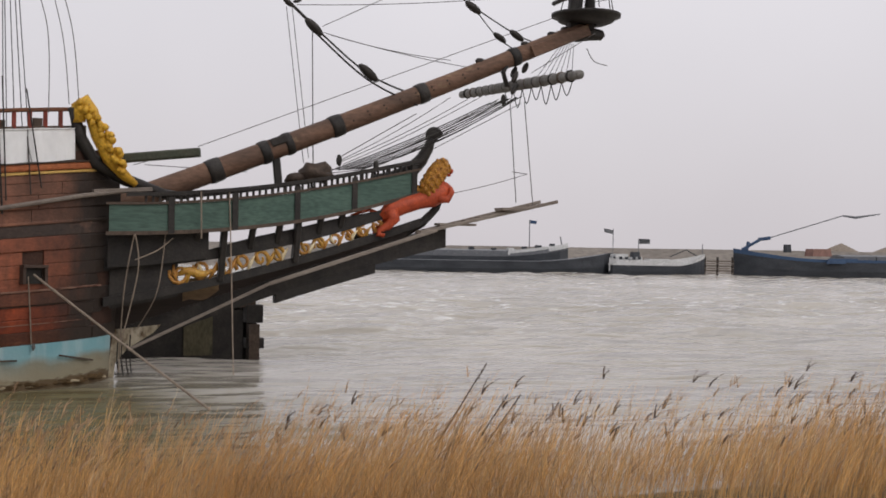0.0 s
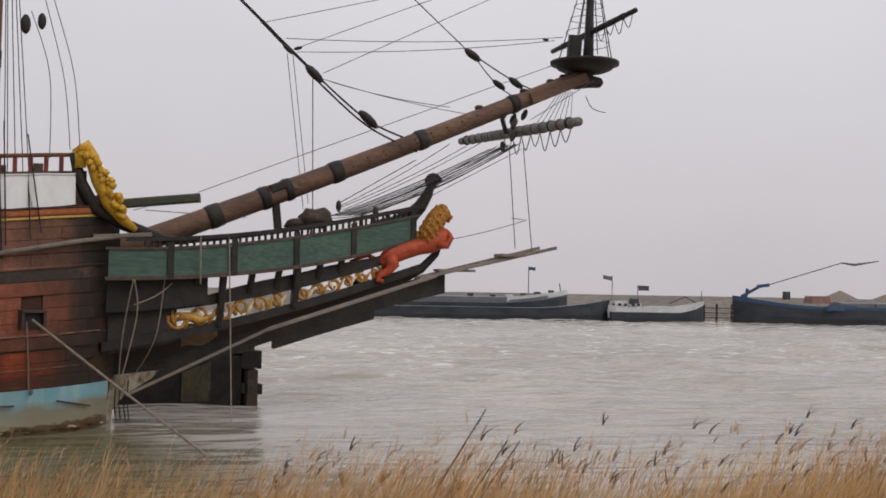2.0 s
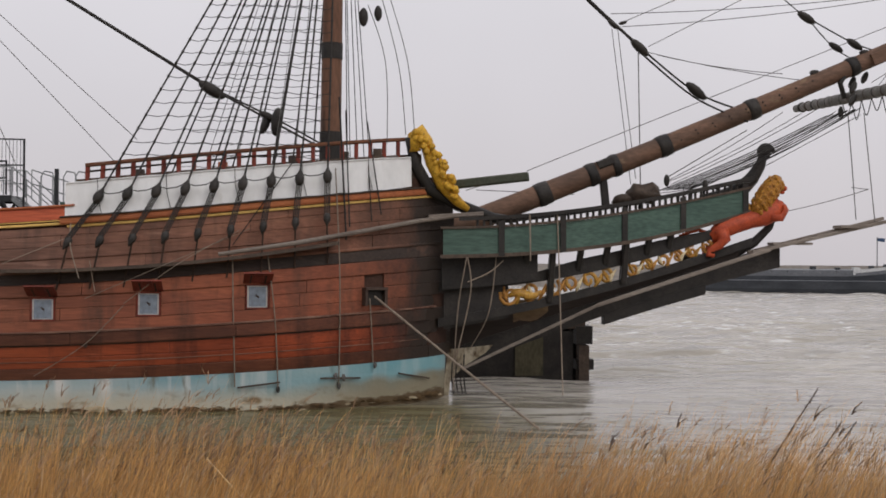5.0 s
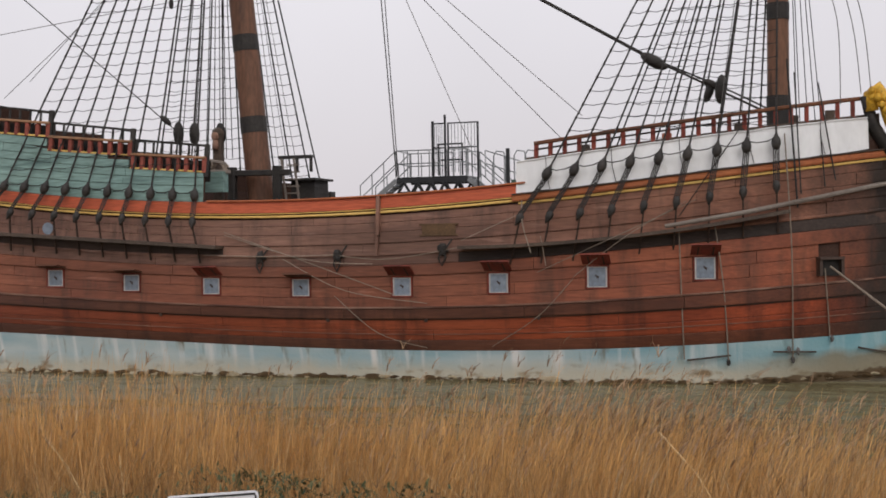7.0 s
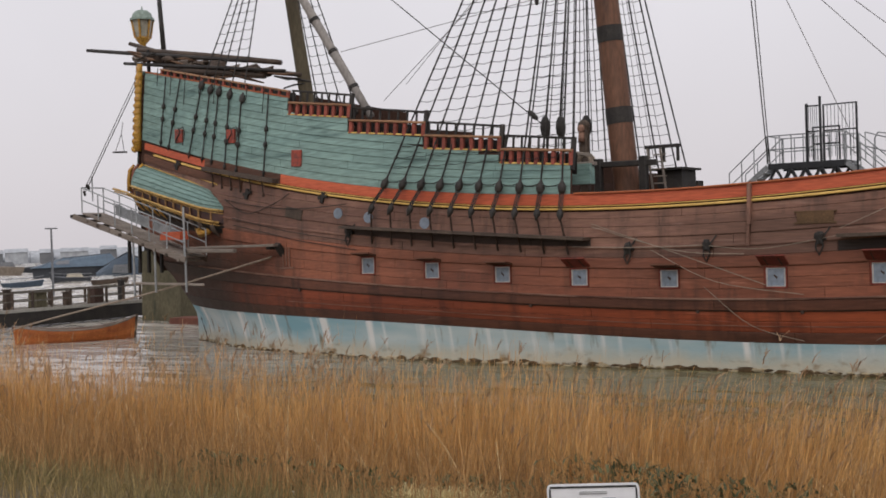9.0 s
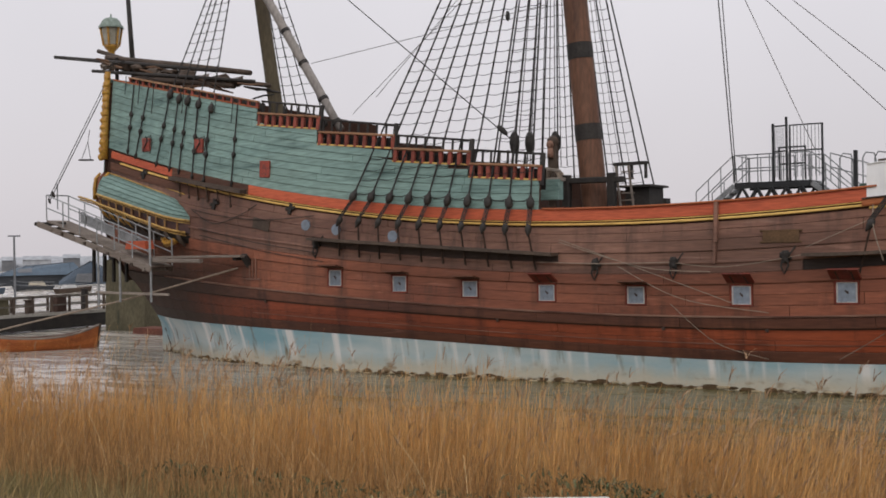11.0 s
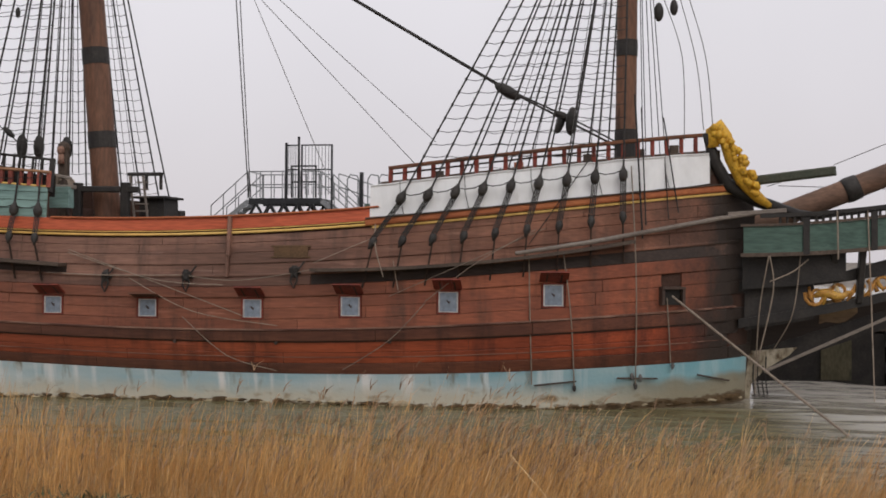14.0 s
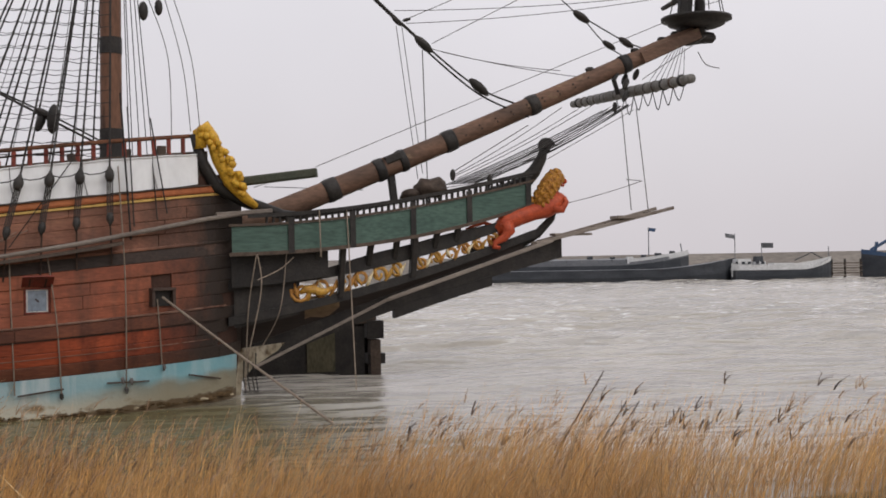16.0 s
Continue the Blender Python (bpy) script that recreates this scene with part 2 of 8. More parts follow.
def planking(name, a, b, grime, bow=True):
    """Tarred planking: long grain, soft stains, runs of grime, tar and painted-in shadow over the stem, darker towards
    the tuck of the stern.
    """
    m = bpy.data.materials.new(name)
    m.use_nodes = True
    n, l = m.node_tree.nodes, m.node_tree.links
    p = n["Principled BSDF"]; p.inputs["Roughness"].default_value = 0.62; p.inputs["Specular IOR Level"].default_value = 0.35
    co = n.new("ShaderNodeTexCoord")
    def noisy(stretch, sc, lo, hi, det=5, rough=0.55):
        mp = n.new("ShaderNodeMapping"); mp.inputs["Scale"].default_value = stretch; l.new(co.outputs["Object"], mp.inputs[0])
        t = n.new("ShaderNodeTexNoise"); t.inputs["Scale"].default_value = sc; t.inputs["Detail"].default_value = det; t.inputs["Roughness"].default_value = rough
        l.new(mp.outputs[0], t.inputs["Vector"])
        k = n.new("ShaderNodeMapRange"); l.new(t.outputs[0], k.inputs[0]); k.inputs[1].default_value, k.inputs[2].default_value = lo, hi
        return k.outputs[0], t.outputs[0]
    def mix(f, x, y, mode="MIX"):
        q = n.new("ShaderNodeMix"); q.data_type, q.blend_type = "RGBA", mode
        if isinstance(f, float): q.inputs["Factor"].default_value = f
        else: l.new(f, q.inputs["Factor"])
        for v, s in ((x, 6), (y, 7)):
            if isinstance(v, tuple): q.inputs[s].default_value = (*v, 1)
            else: l.new(v, q.inputs[s])
        return q.outputs[2]
    c = mix(noisy((0.10, 1, 0.9), 1.1, 0.38, 0.62)[0], a, b)
    c = mix(noisy((0.9, 0, 0.16), 1.5, 0.49, 0.70, 8, 0.66)[0], c, grime)
    c = mix(noisy((0.22, 1, 1.2), 0.55, 0.52, 0.66, 6)[0], c, tuple(v * 0.62 for v in a))
    c = mix(noisy((0.30, 1, 3.0), 2.1, 0.62, 0.78, 6)[0], c, (a[0] * 1.1 + .02, a[1] * 1.2 + .02, a[2] * 1.3 + .02))
    if bow:
        sx = n.new("ShaderNodeSeparateXYZ"); l.new(co.outputs["Object"], sx.inputs[0])
        fw = n.new("ShaderNodeMapRange"); l.new(sx.outputs[0], fw.inputs[0]); fw.inputs[1].default_value, fw.inputs[2].default_value, fw.inputs[4].default_value = 30, 39, 0.75
        c = mix(fw.outputs[0], c, mix(1.0, c, (1.30, 1.0, 0.78), "MULTIPLY"))
        s = n.new("ShaderNodeSeparateXYZ"); l.new(co.outputs["Object"], s.inputs[0])
        # at the stem: tar together with the shadow there, put into the colour
        w = noisy((1, 0, 0.5), 0.9, 0, 1, 7, 0.65)[1]
        ad = n.new("ShaderNodeMath"); ad.operation = "MULTIPLY_ADD"; l.new(w, ad.inputs[0]); ad.inputs[1].default_value = 3.2; l.new(s.outputs[0], ad.inputs[2])
        k = n.new("ShaderNodeMapRange"); l.new(ad.outputs[0], k.inputs[0]); k.inputs[1].default_value, k.inputs[2].default_value = 42.7, 44.9
        c = mix(k.outputs[0], c, (0.030, 0.020, 0.015))
        # at the tuck: darker aft and downwards
        ab = n.new("ShaderNodeMath"); ab.operation = "MULTIPLY_ADD"; l.new(w, ab.inputs[0]); ab.inputs[1].default_value = -3.2; l.new(s.outputs[0], ab.inputs[2])
        ka = n.new("ShaderNodeMapRange"); l.new(ab.outputs[0], ka.inputs[0]); ka.inputs[1].default_value, ka.inputs[2].default_value, ka.inputs[4].default_value = 8.6, 2.6, 0.88
        kz = n.new("ShaderNodeMapRange"); l.new(s.outputs[2], kz.inputs[0]); kz.inputs[1].default_value, kz.inputs[2].default_value = 5.2, 3.8
        km = n.new("ShaderNodeMath"); km.operation = "MULTIPLY"; l.new(ka.outputs[0], km.inputs[0]); l.new(kz.outputs[0], km.inputs[1])
        c = mix(km.outputs[0], c, (0.036, 0.024, 0.018))
    g, gh = noisy((0.10, 1, 1), 17, 0.25, 0.75, 4)
    tn = n.new("ShaderNodeMapRange"); l.new(g, tn.inputs[0]); tn.inputs[3].default_value, tn.inputs[4].default_value = 0.74, 1.26
    r = n.new("ShaderNodeObjectInfo"); rk = n.new("ShaderNodeMapRange"); l.new(r.outputs["Random"], rk.inputs[0]); rk.inputs[3].default_value, rk.inputs[4].default_value = 0.90, 1.10
    mu = n.new("ShaderNodeMath"); mu.operation = "MULTIPLY"; l.new(tn.outputs[0], mu.inputs[0]); l.new(rk.outputs[0], mu.inputs[1])
    l.new(mix(1.0, c, mu.outputs[0], "MULTIPLY"), p.inputs["Base Color"])
    bp = n.new("ShaderNodeBump"); bp.inputs["Strength"].default_value = 0.4; bp.inputs["Distance"].default_value = 0.03
    l.new(gh, bp.inputs["Height"]); l.new(bp.outputs[0], p.inputs["Normal"])
    return m


hull_low = planking("tarred_red_planking", (0.275, 0.064, 0.025), (0.175, 0.041, 0.018), (0.075, 0.022, 0.013))
wale_plank = planking("dark_tarred_wale", (0.135, 0.050, 0.028), (0.075, 0.030, 0.019), (0.04, 0.018, 0.012))
hull_mid = planking("reddish_brown_planking", (0.262, 0.092, 0.050), (0.172, 0.060, 0.036), (0.085, 0.040, 0.027))
hull_top = planking("weathered_brown_planking", (0.212, 0.110, 0.077), (0.142, 0.071, 0.051), (0.065, 0.041, 0.032))


def blue_band_material():
    """Sun-bleached antifouling: white runs, a dirty cream belt of growth along the waterline."""
    m = bpy.data.materials.new("bleached_blue_bottom")
    m.use_nodes = True
    n, l = m.node_tree.nodes, m.node_tree.links
    p = n["Principled BSDF"]; p.inputs["Roughness"].default_value = 0.7
    co = n.new("ShaderNodeTexCoord")
    def noisy(stretch, sc, lo, hi, det=5):
        mp = n.new("ShaderNodeMapping"); mp.inputs["Scale"].default_value = stretch; l.new(co.outputs["Object"], mp.inputs[0])
        t = n.new("ShaderNodeTexNoise"); t.inputs["Scale"].default_value = sc; t.inputs["Detail"].default_value = det
        l.new(mp.outputs[0], t.inputs["Vector"])
        k = n.new("ShaderNodeMapRange"); l.new(t.outputs[0], k.inputs[0]); k.inputs[1].default_value, k.inputs[2].default_value = lo, hi
        return k.outputs[0], t.outputs[0]
    def mix(f, a, b):
        x = n.new("ShaderNodeMix"); x.data_type = "RGBA"; l.new(f, x.inputs["Factor"])
        for v, s in ((a, 6), (b, 7)):
            if isinstance(v, tuple): x.inputs[s].default_value = (*v, 1)
            else: l.new(v, x.inputs[s])
        return x.outputs[2]
    base, _ = noisy((0.25, 1, 1), 0.7, 0.35, 0.65)
    c = mix(base, (0.21, 0.385, 0.45), (0.52, 0.58, 0.57))
    run, _ = noisy((1, 0, 0.07), 1.7, 0.52, 0.64, 5)
    c = mix(run, c, (0.72, 0.72, 0.70))
    stain, _ = noisy((0.8, 0, 0.22), 2.7, 0.60, 0.72)
    c = mix(stain, c, (0.17, 0.15, 0.10))
    s = n.new("ShaderNodeSeparateXYZ"); l.new(co.outputs["Object"], s.inputs[0])
    def ramp(src, lo, hi, a=0.0, b=1.0):
        k = n.new("ShaderNodeMapRange"); l.new(src, k.inputs[0])
        k.inputs[1].default_value, k.inputs[2].default_value, k.inputs[3].default_value, k.inputs[4].default_value = lo, hi, a, b
        return k.outputs[0]
    def madd(x, f, y):
        q = n.new("ShaderNodeMath"); q.operation = "MULTIPLY_ADD"; l.new(x, q.inputs[0]); q.inputs[1].default_value = f; l.new(y, q.inputs[2])
        return q.outputs[0]
    c = mix(ramp(s.outputs[0], 36, 43, 0, 0.72), c, (0.15, 0.36, 0.41))
    rise = ramp(s.outputs[0], 38, 44, 0, 0.30)
    level0 = madd(rise, -1.0, s.outputs[2])
    _, wob = noisy((0.8, 0, 0.8), 1.3, 0, 1, 9)
    _, rag = noisy((1, 0, 2.0), 3.1, 0, 1, 12)
    belt = madd(wob, -0.62, level0)
    c = mix(ramp(belt, 0.42, -0.04, 0, 0.9), c, (0.50, 0.46, 0.36))
    blot, _ = noisy((0.7, 0, 1.4), 1.7, 0.55, 0.68, 8)
    low = n.new("ShaderNodeMath"); low.operation = "MULTIPLY"; l.new(blot, low.inputs[0]); l.new(ramp(belt, 0.32, 0.0, 0, 0.9), low.inputs[1])
    c = mix(low.outputs[0], c, (0.20, 0.125, 0.055))
    fore = n.new("ShaderNodeMath"); fore.operation = "MULTIPLY"
    l.new(ramp(s.outputs[0], 38.5, 42, 0, 0.8), fore.inputs[0]); l.new(ramp(belt, 0.50, 0.22, 0, 1), fore.inputs[1])
    c = mix(fore.outputs[0], c, (0.20, 0.17, 0.105))
    crust = madd(rag, -0.55, madd(wob, -0.25, level0))
    c = mix(ramp(crust, -0.30, -0.37), c, (0.10, 0.065, 0.03))
    l.new(c, p.inputs["Base Color"])
    _, h = noisy((1, 1, 1), 9, 0, 1)
    b = n.new("ShaderNodeBump"); b.inputs["Strength"].default_value = 0.4; b.inputs["Distance"].default_value = 0.03
    l.new(h, b.inputs["Height"]); l.new(b.outputs[0], p.inputs["Normal"])
    return m


def water_material():
    m = bpy.data.materials.new("silty_wind_blown_water")
    m.use_nodes = True
    n, l = m.node_tree.nodes, m.node_tree.links
    p = n["Principled BSDF"]; p.inputs["Roughness"].default_value = 0.16; p.inputs["IOR"].default_value = 1.33
    co = n.new("ShaderNodeTexCoord")
    def noisy(stretch, sc, det, rot=0.35):
        mp = n.new("ShaderNodeMapping"); mp.inputs["Scale"].default_value = stretch; mp.inputs["Rotation"].default_value = (0, 0, rot)
        l.new(co.outputs["Object"], mp.inputs[0])
        t = n.new("ShaderNodeTexNoise"); t.inputs["Scale"].default_value = sc; t.inputs["Detail"].default_value = det
        t.inputs["Roughness"].default_value = 0.6
        l.new(mp.outputs[0], t.inputs["Vector"]); return t.outputs[0]
    big = noisy((1, 1, 1), 0.05, 3)
    mx = n.new("ShaderNodeMix"); mx.data_type = "RGBA"
    k = n.new("ShaderNodeMapRange"); l.new(big, k.inputs[0]); k.inputs[1].default_value, k.inputs[2].default_value = 0.35, 0.65; l.new(k.outputs[0], mx.inputs["Factor"])
    mx.inputs[6].default_value, mx.inputs[7].default_value = (0.435, 0.40, 0.35, 1), (0.325, 0.297, 0.252, 1)
    crest = noisy((0.9, 1.5, 1), 0.55, 7, 0.8)
    fk = n.new("ShaderNodeMapRange"); l.new(crest, fk.inputs[0]); fk.inputs[1].default_value, fk.inputs[2].default_value = 0.588, 0.63
    s = n.new("ShaderNodeSeparateXYZ"); l.new(co.outputs["Object"], s.inputs[0])
    off = n.new("ShaderNodeMapRange"); l.new(s.outputs[1], off.inputs[0]); off.inputs[1].default_value, off.inputs[2].default_value = 6, 40
    fm = n.new("ShaderNodeMath"); fm.operation = "MULTIPLY"; l.new(fk.outputs[0], fm.inputs[0]); l.new(off.outputs[0], fm.inputs[1])
    foam = n.new("ShaderNodeMix"); foam.data_type = "RGBA"; l.new(fm.outputs[0], foam.inputs["Factor"]); l.new(mx.outputs[2], foam.inputs[6]); foam.inputs[7].default_value = (0.75, 0.74, 0.72, 1)
    # olive silt beside the ship, darkened to paint in the hull's reflection
    bankward = n.new("ShaderNodeMapRange"); l.new(s.outputs[1], bankward.inputs[0]); bankward.inputs[1].default_value, bankward.inputs[2].default_value = 1, -4
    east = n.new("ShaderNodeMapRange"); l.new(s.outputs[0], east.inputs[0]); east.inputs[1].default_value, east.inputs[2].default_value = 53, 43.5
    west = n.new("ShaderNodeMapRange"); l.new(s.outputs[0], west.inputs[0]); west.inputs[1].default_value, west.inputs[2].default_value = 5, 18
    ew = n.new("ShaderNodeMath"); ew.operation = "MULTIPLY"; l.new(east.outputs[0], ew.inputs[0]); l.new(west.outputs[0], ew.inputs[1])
    sm = n.new("ShaderNodeMath"); sm.operation = "MULTIPLY"; l.new(bankward.outputs[0], sm.inputs[0]); l.new(ew.outputs[0], sm.inputs[1])
    silt_and_reflection = n.new("ShaderNodeMix"); silt_and_reflection.data_type = "RGBA"; l.new(sm.outputs[0], silt_and_reflection.inputs["Factor"]); l.new(foam.outputs[2], silt_and_reflection.inputs[6]); silt_and_reflection.inputs[7].default_value = (0.14, 0.12, 0.06, 1)
    l.new(silt_and_reflection.outputs[2], p.inputs["Base Color"])
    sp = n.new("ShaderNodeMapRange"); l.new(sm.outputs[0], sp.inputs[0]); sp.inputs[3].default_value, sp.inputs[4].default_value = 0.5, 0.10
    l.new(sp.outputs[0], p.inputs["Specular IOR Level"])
    h1, h2, h3 = noisy((0.6, 1.3, 1), 0.26, 2, 0.5), noisy((0.7, 1.3, 1), 1.0, 2, 0.4), noisy((1, 1, 1), 4.0, 2, 0)
    a1 = n.new("ShaderNodeMath"); a1.operation = "MULTIPLY_ADD"; l.new(h2, a1.inputs[0]); a1.inputs[1].default_value = 0.14; l.new(h1, a1.inputs[2])
    a2 = n.new("ShaderNodeMath"); a2.operation = "MULTIPLY_ADD"; l.new(h3, a2.inputs[0]); a2.inputs[1].default_value = 0.02; l.new(a1.outputs[0], a2.inputs[2])
    b = n.new("ShaderNodeBump"); b.inputs["Strength"].default_value = 1.0; b.inputs["Distance"].default_value = 2.0
    lee = n.new("ShaderNodeMath"); lee.operation = "MULTIPLY"
    near = n.new("ShaderNodeMapRange"); l.new(s.outputs[1], near.inputs[0]); near.inputs[1].default_value, near.inputs[2].default_value = 24, -2
    inside = n.new("ShaderNodeMapRange"); l.new(s.outputs[0], inside.inputs[0]); inside.inputs[1].default_value, inside.inputs[2].default_value = 66, 47
    l.new(near.outputs[0], lee.inputs[0]); l.new(inside.outputs[0], lee.inputs[1])
    calm = n.new("ShaderNodeMapRange"); l.new(lee.outputs[0], calm.inputs[0]); calm.inputs[3].default_value, calm.inputs[4].default_value = 1.0, 0.18
    l.new(calm.outputs[0], b.inputs["Strength"])
    l.new(a2.outputs[0], b.inputs["Height"]); l.new(b.outputs[0], p.inputs["Normal"])
    return m


blue_bottom, water_mat = blue_band_material(), water_material()


# ---- mesh helpers ----
class Geo:
    """Collects vertices and faces of one mesh."""
    def __init__(self):
        self.v, self.f, self.m = [], [], []

    def add(self, verts, faces, slot=0):
        o = len(self.v)
        self.v += [tuple(p) for p in verts]
        self.f += [tuple(i + o for i in f) for f in faces]
        self.m += [slot] * len(faces)
        return self

    def box(self, a, b, slot=0, taper=0.0):
        (x0, y0, z0), (x1, y1, z1) = a, b
        tx, ty = (x1 - x0) * taper / 2, (y1 - y0) * taper / 2
        v = [(x0, y0, z0), (x1, y0, z0), (x1, y1, z0), (x0, y1, z0), (x0 + tx, y0 + ty, z1), (x1 - tx, y0 + ty, z1), (x1 - tx, y1 - ty, z1), (x0 + tx, y1 - ty, z1)]
        return self.add(v, [(3, 2, 1, 0), (4, 5, 6, 7), (0, 1, 5, 4), (1, 2, 6, 5), (2, 3, 7, 6), (3, 0, 4, 7)], slot)

    def beam(self, p, q, w, h, slot=0, up=(0, 0, 1)):
        """A squared timber from p to q."""
        p, q = Vector(p), Vector(q)
        d = (q - p).normalized()
        s = d.cross(Vector(up))
        s = s.normalized() if s.length > 1e-4 else Vector((1, 0, 0))
        u = s.cross(d)
        c = min(w, h) * 0.16
        ring = [(-w / 2 + c, -h / 2), (w / 2 - c, -h / 2), (w / 2, -h / 2 + c), (w / 2, h / 2 - c), (w / 2 - c, h / 2), (-w / 2 + c, h / 2), (-w / 2, h / 2 - c), (-w / 2, -h / 2 + c)]
        v = [e + s * a + u * b for e in (p, q) for a, b in ring]
        f = [(i, (i + 1) % 8, 8 + (i + 1) % 8, 8 + i) for i in range(8)] + [tuple(range(7, -1, -1)), tuple(range(8, 16))]
        return self.add(v, f, slot)

    def tube(self, pts, r, n=6, slot=0, cap=True):
        pts = [Vector(p) for p in pts]
        rs = r if isinstance(r, (list, tuple)) else [r] * len(pts)
        v = []
        for i, p in enumerate(pts):
            d = (pts[min(i + 1, len(pts) - 1)] - pts[max(i - 1, 0)]).normalized()
            s = d.cross(Vector((0.31, 0.95, 0.05))).normalized()
            u = s.cross(d)
            v += [p + (s * math.cos(a) + u * math.sin(a)) * rs[i] for a in (2 * math.pi * k / n for k in range(n))]
        f = [(i * n + k, i * n + (k + 1) % n, (i + 1) * n + (k + 1) % n, (i + 1) * n + k) for i in range(len(pts) - 1) for k in range(n)]
        if cap:
            f += [tuple(range(n - 1, -1, -1)), tuple(range((len(pts) - 1) * n, len(pts) * n))]
        return self.add(v, f, slot)

    def blob(self, c, r, slot=0, n=8, m=6, wob=0.0):
        """An uneven ellipsoid."""
        c, v = Vector(c), []
        for j in range(1, m):
            b = math.pi * j / m
            for k in range(n):
                a = 2 * math.pi * k / n
                d = Vector((math.sin(b) * math.cos(a), math.sin(b) * math.sin(a), math.cos(b)))
                w = 1 + wob * noise.noise(d * 2.3 + c)
                v.append(c + Vector((d.x * r[0], d.y * r[1], d.z * r[2])) * w)
        v += [c + Vector((0, 0, r[2])), c - Vector((0, 0, r[2]))]
        f = [(j * n + k, (j + 1) * n + k, (j + 1) * n + (k + 1) % n, j * n + (k + 1) % n) for j in range(m - 2) for k in range(n)]
        t, e = len(v) - 2, len(v) - 1
        f += [(t, k, (k + 1) % n) for k in range(n)] + [(e, (m - 2) * n + (k + 1) % n, (m - 2) * n + k) for k in range(n)]
        return self.add(v, f, slot)

    def sheet(self, rows, slot=0):
        n = len(rows[0])
        return self.add([p for r in rows for p in r], [(i * n + k, i * n + k + 1, (i + 1) * n + k + 1, (i + 1) * n + k) for i in range(len(rows) - 1) for k in range(n - 1)], slot)


def part(name, geo, material, parent=None, label="", smooth=False):
    """One mesh object from a Geo (or a ready mesh), under a thing or a part."""
    if isinstance(geo, Geo):
        me = bpy.data.meshes.new(name)
        me.from_pydata(geo.v, [], geo.f)
        for q in (material if isinstance(material, (list, tuple)) else [material]):
            me.materials.append(q)
        if any(geo.m):
            me.polygons.foreach_set("material_index", geo.m)
        if smooth:
            me.polygons.foreach_set("use_smooth", [True] * len(me.polygons))
        me.update()
    else:
        me = geo
    ob = new(name, me)
    if parent:
        ob.parent = parent
    if label:
        tagged(ob, label)
    return ob


def thing(name, label, category, group="", at=(0, 0, 0)):
    ob = tagged(new(name), label, category, group)
    ob.location = at
    ob.empty_display_size = 0.3
    return ob


def sag(p, q, drop=0.0, n=8):
    p, q = Vector(p), Vector(q)
    return [p.lerp(q, i / n) - Vector((0, 0, drop * 4 * (i / n) * (1 - i / n))) for i in range(n + 1)]


# ---- the setting: water, dyke, reeds' bank ----
def ground_z(x, y):
    """The bank: the dyke's crown behind the eye, its slope, the lake bed below the water."""
    z = 2.9 if y < -39 else 2.9 - (y + 39) * 0.185
    if y > -26:
        z = 0.5 - (y + 26) * 0.11
    z = max(z, -1.6)
    return z + 0.10 * noise.noise(Vector((x * 0.35, y * 0.35, 0))) * (1 if y < -22 else 0.3)


ys = [-600, -200, -90, -60] + [-50 + i * 0.8 for i in range(44)] + [-10, 10, 60, 300, 3000]
xs = [-3000, -800, -300, -120, -60] + [-40 + i * 1.6 for i in range(88)] + [110, 160, 300, 800, 3000]
tagged(part("ground", Geo().sheet([[(x, y, ground_z(x, y)) for x in xs] for y in ys]), soil, smooth=True), "trampled grassy soil of the dyke running under the water", "ground", kind="structure")

g = Geo()
wx = [-3500, -1500, -600, -300] + [-150 + i * 1.5 for i in range(240)] + [215, 260, 400, 900, 3500]
wy = [-23.0 + i * 0.75 for i in range(100)] + [54 + i * 4 for i in range(30)] + [180, 240, 400, 900, 3800]
def wave(x, y):
    if abs(x) > 260 or y > 200 or y < -22.5:
        return 0.0
    k = min(1, max(0.06, (y - 2) / 30)) if x < 46 else min(1, max(0.08, (y + 12) / 32))
    a = 0.9 * noise.noise(Vector((x * 0.10 + y * 0.04, y * 0.26, 1.3))) + 0.5 * noise.noise(Vector((x * 0.33, y * 0.7 + x * 0.1, 4.1)))
    return 0.55 * k * a
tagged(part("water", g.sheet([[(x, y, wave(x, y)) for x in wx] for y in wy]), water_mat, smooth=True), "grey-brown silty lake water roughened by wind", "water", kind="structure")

# ---- the ship's lines (x forward from the sternpost, z up from the water) ----
def line(xs, zs, deg):
    c = np.polyfit(np.array(xs) - 22.0, zs, deg)
    return lambda x: float(np.polyval(c, x - 22.0))

z_blue = line([0, 1.3, 5, 9, 15, 20, 24, 28, 33, 37, 40.5, 42.3, 44.3], [1.72, 1.68, 1.6, 1.58, 1.45, 1.17, 1.0, .95, 1.03, 1.16, 1.25, 1.38, 1.5], 5)
z_gilt = line([-1.2, 0, 5.6, 9.1, 15, 20, 24, 28, 32.5, 37, 42.3, 44.2], [8.95, 8.65, 7.36, 6.62, 5.82, 5.37, 5.22, 5.28, 5.6, 5.93, 6.56, 6.78], 5)
def z_red(x): return z_gilt(x) + 0.56
STEPS = ((19.2, 22.05, 7.03, 6.80), (15.9, 19.2, 7.77, 7.46), (12.3, 15.9, 8.63, 8.25), (9.0, 12.3, 9.63, 9.22), (-0.95, 9.0, 12.55, 10.35))
def z_castle(x):
    """Top of the green castle side, stepped."""
    for a, b, za, zb in STEPS:
        if a <= x < b or (x < a and a < 0):
            return za + (zb - za) * (x - a) / (b - a)
    return z_red(x)
def ease(a):
    a = min(1, max(0, a))
    return a * a * (3 - 2 * a)
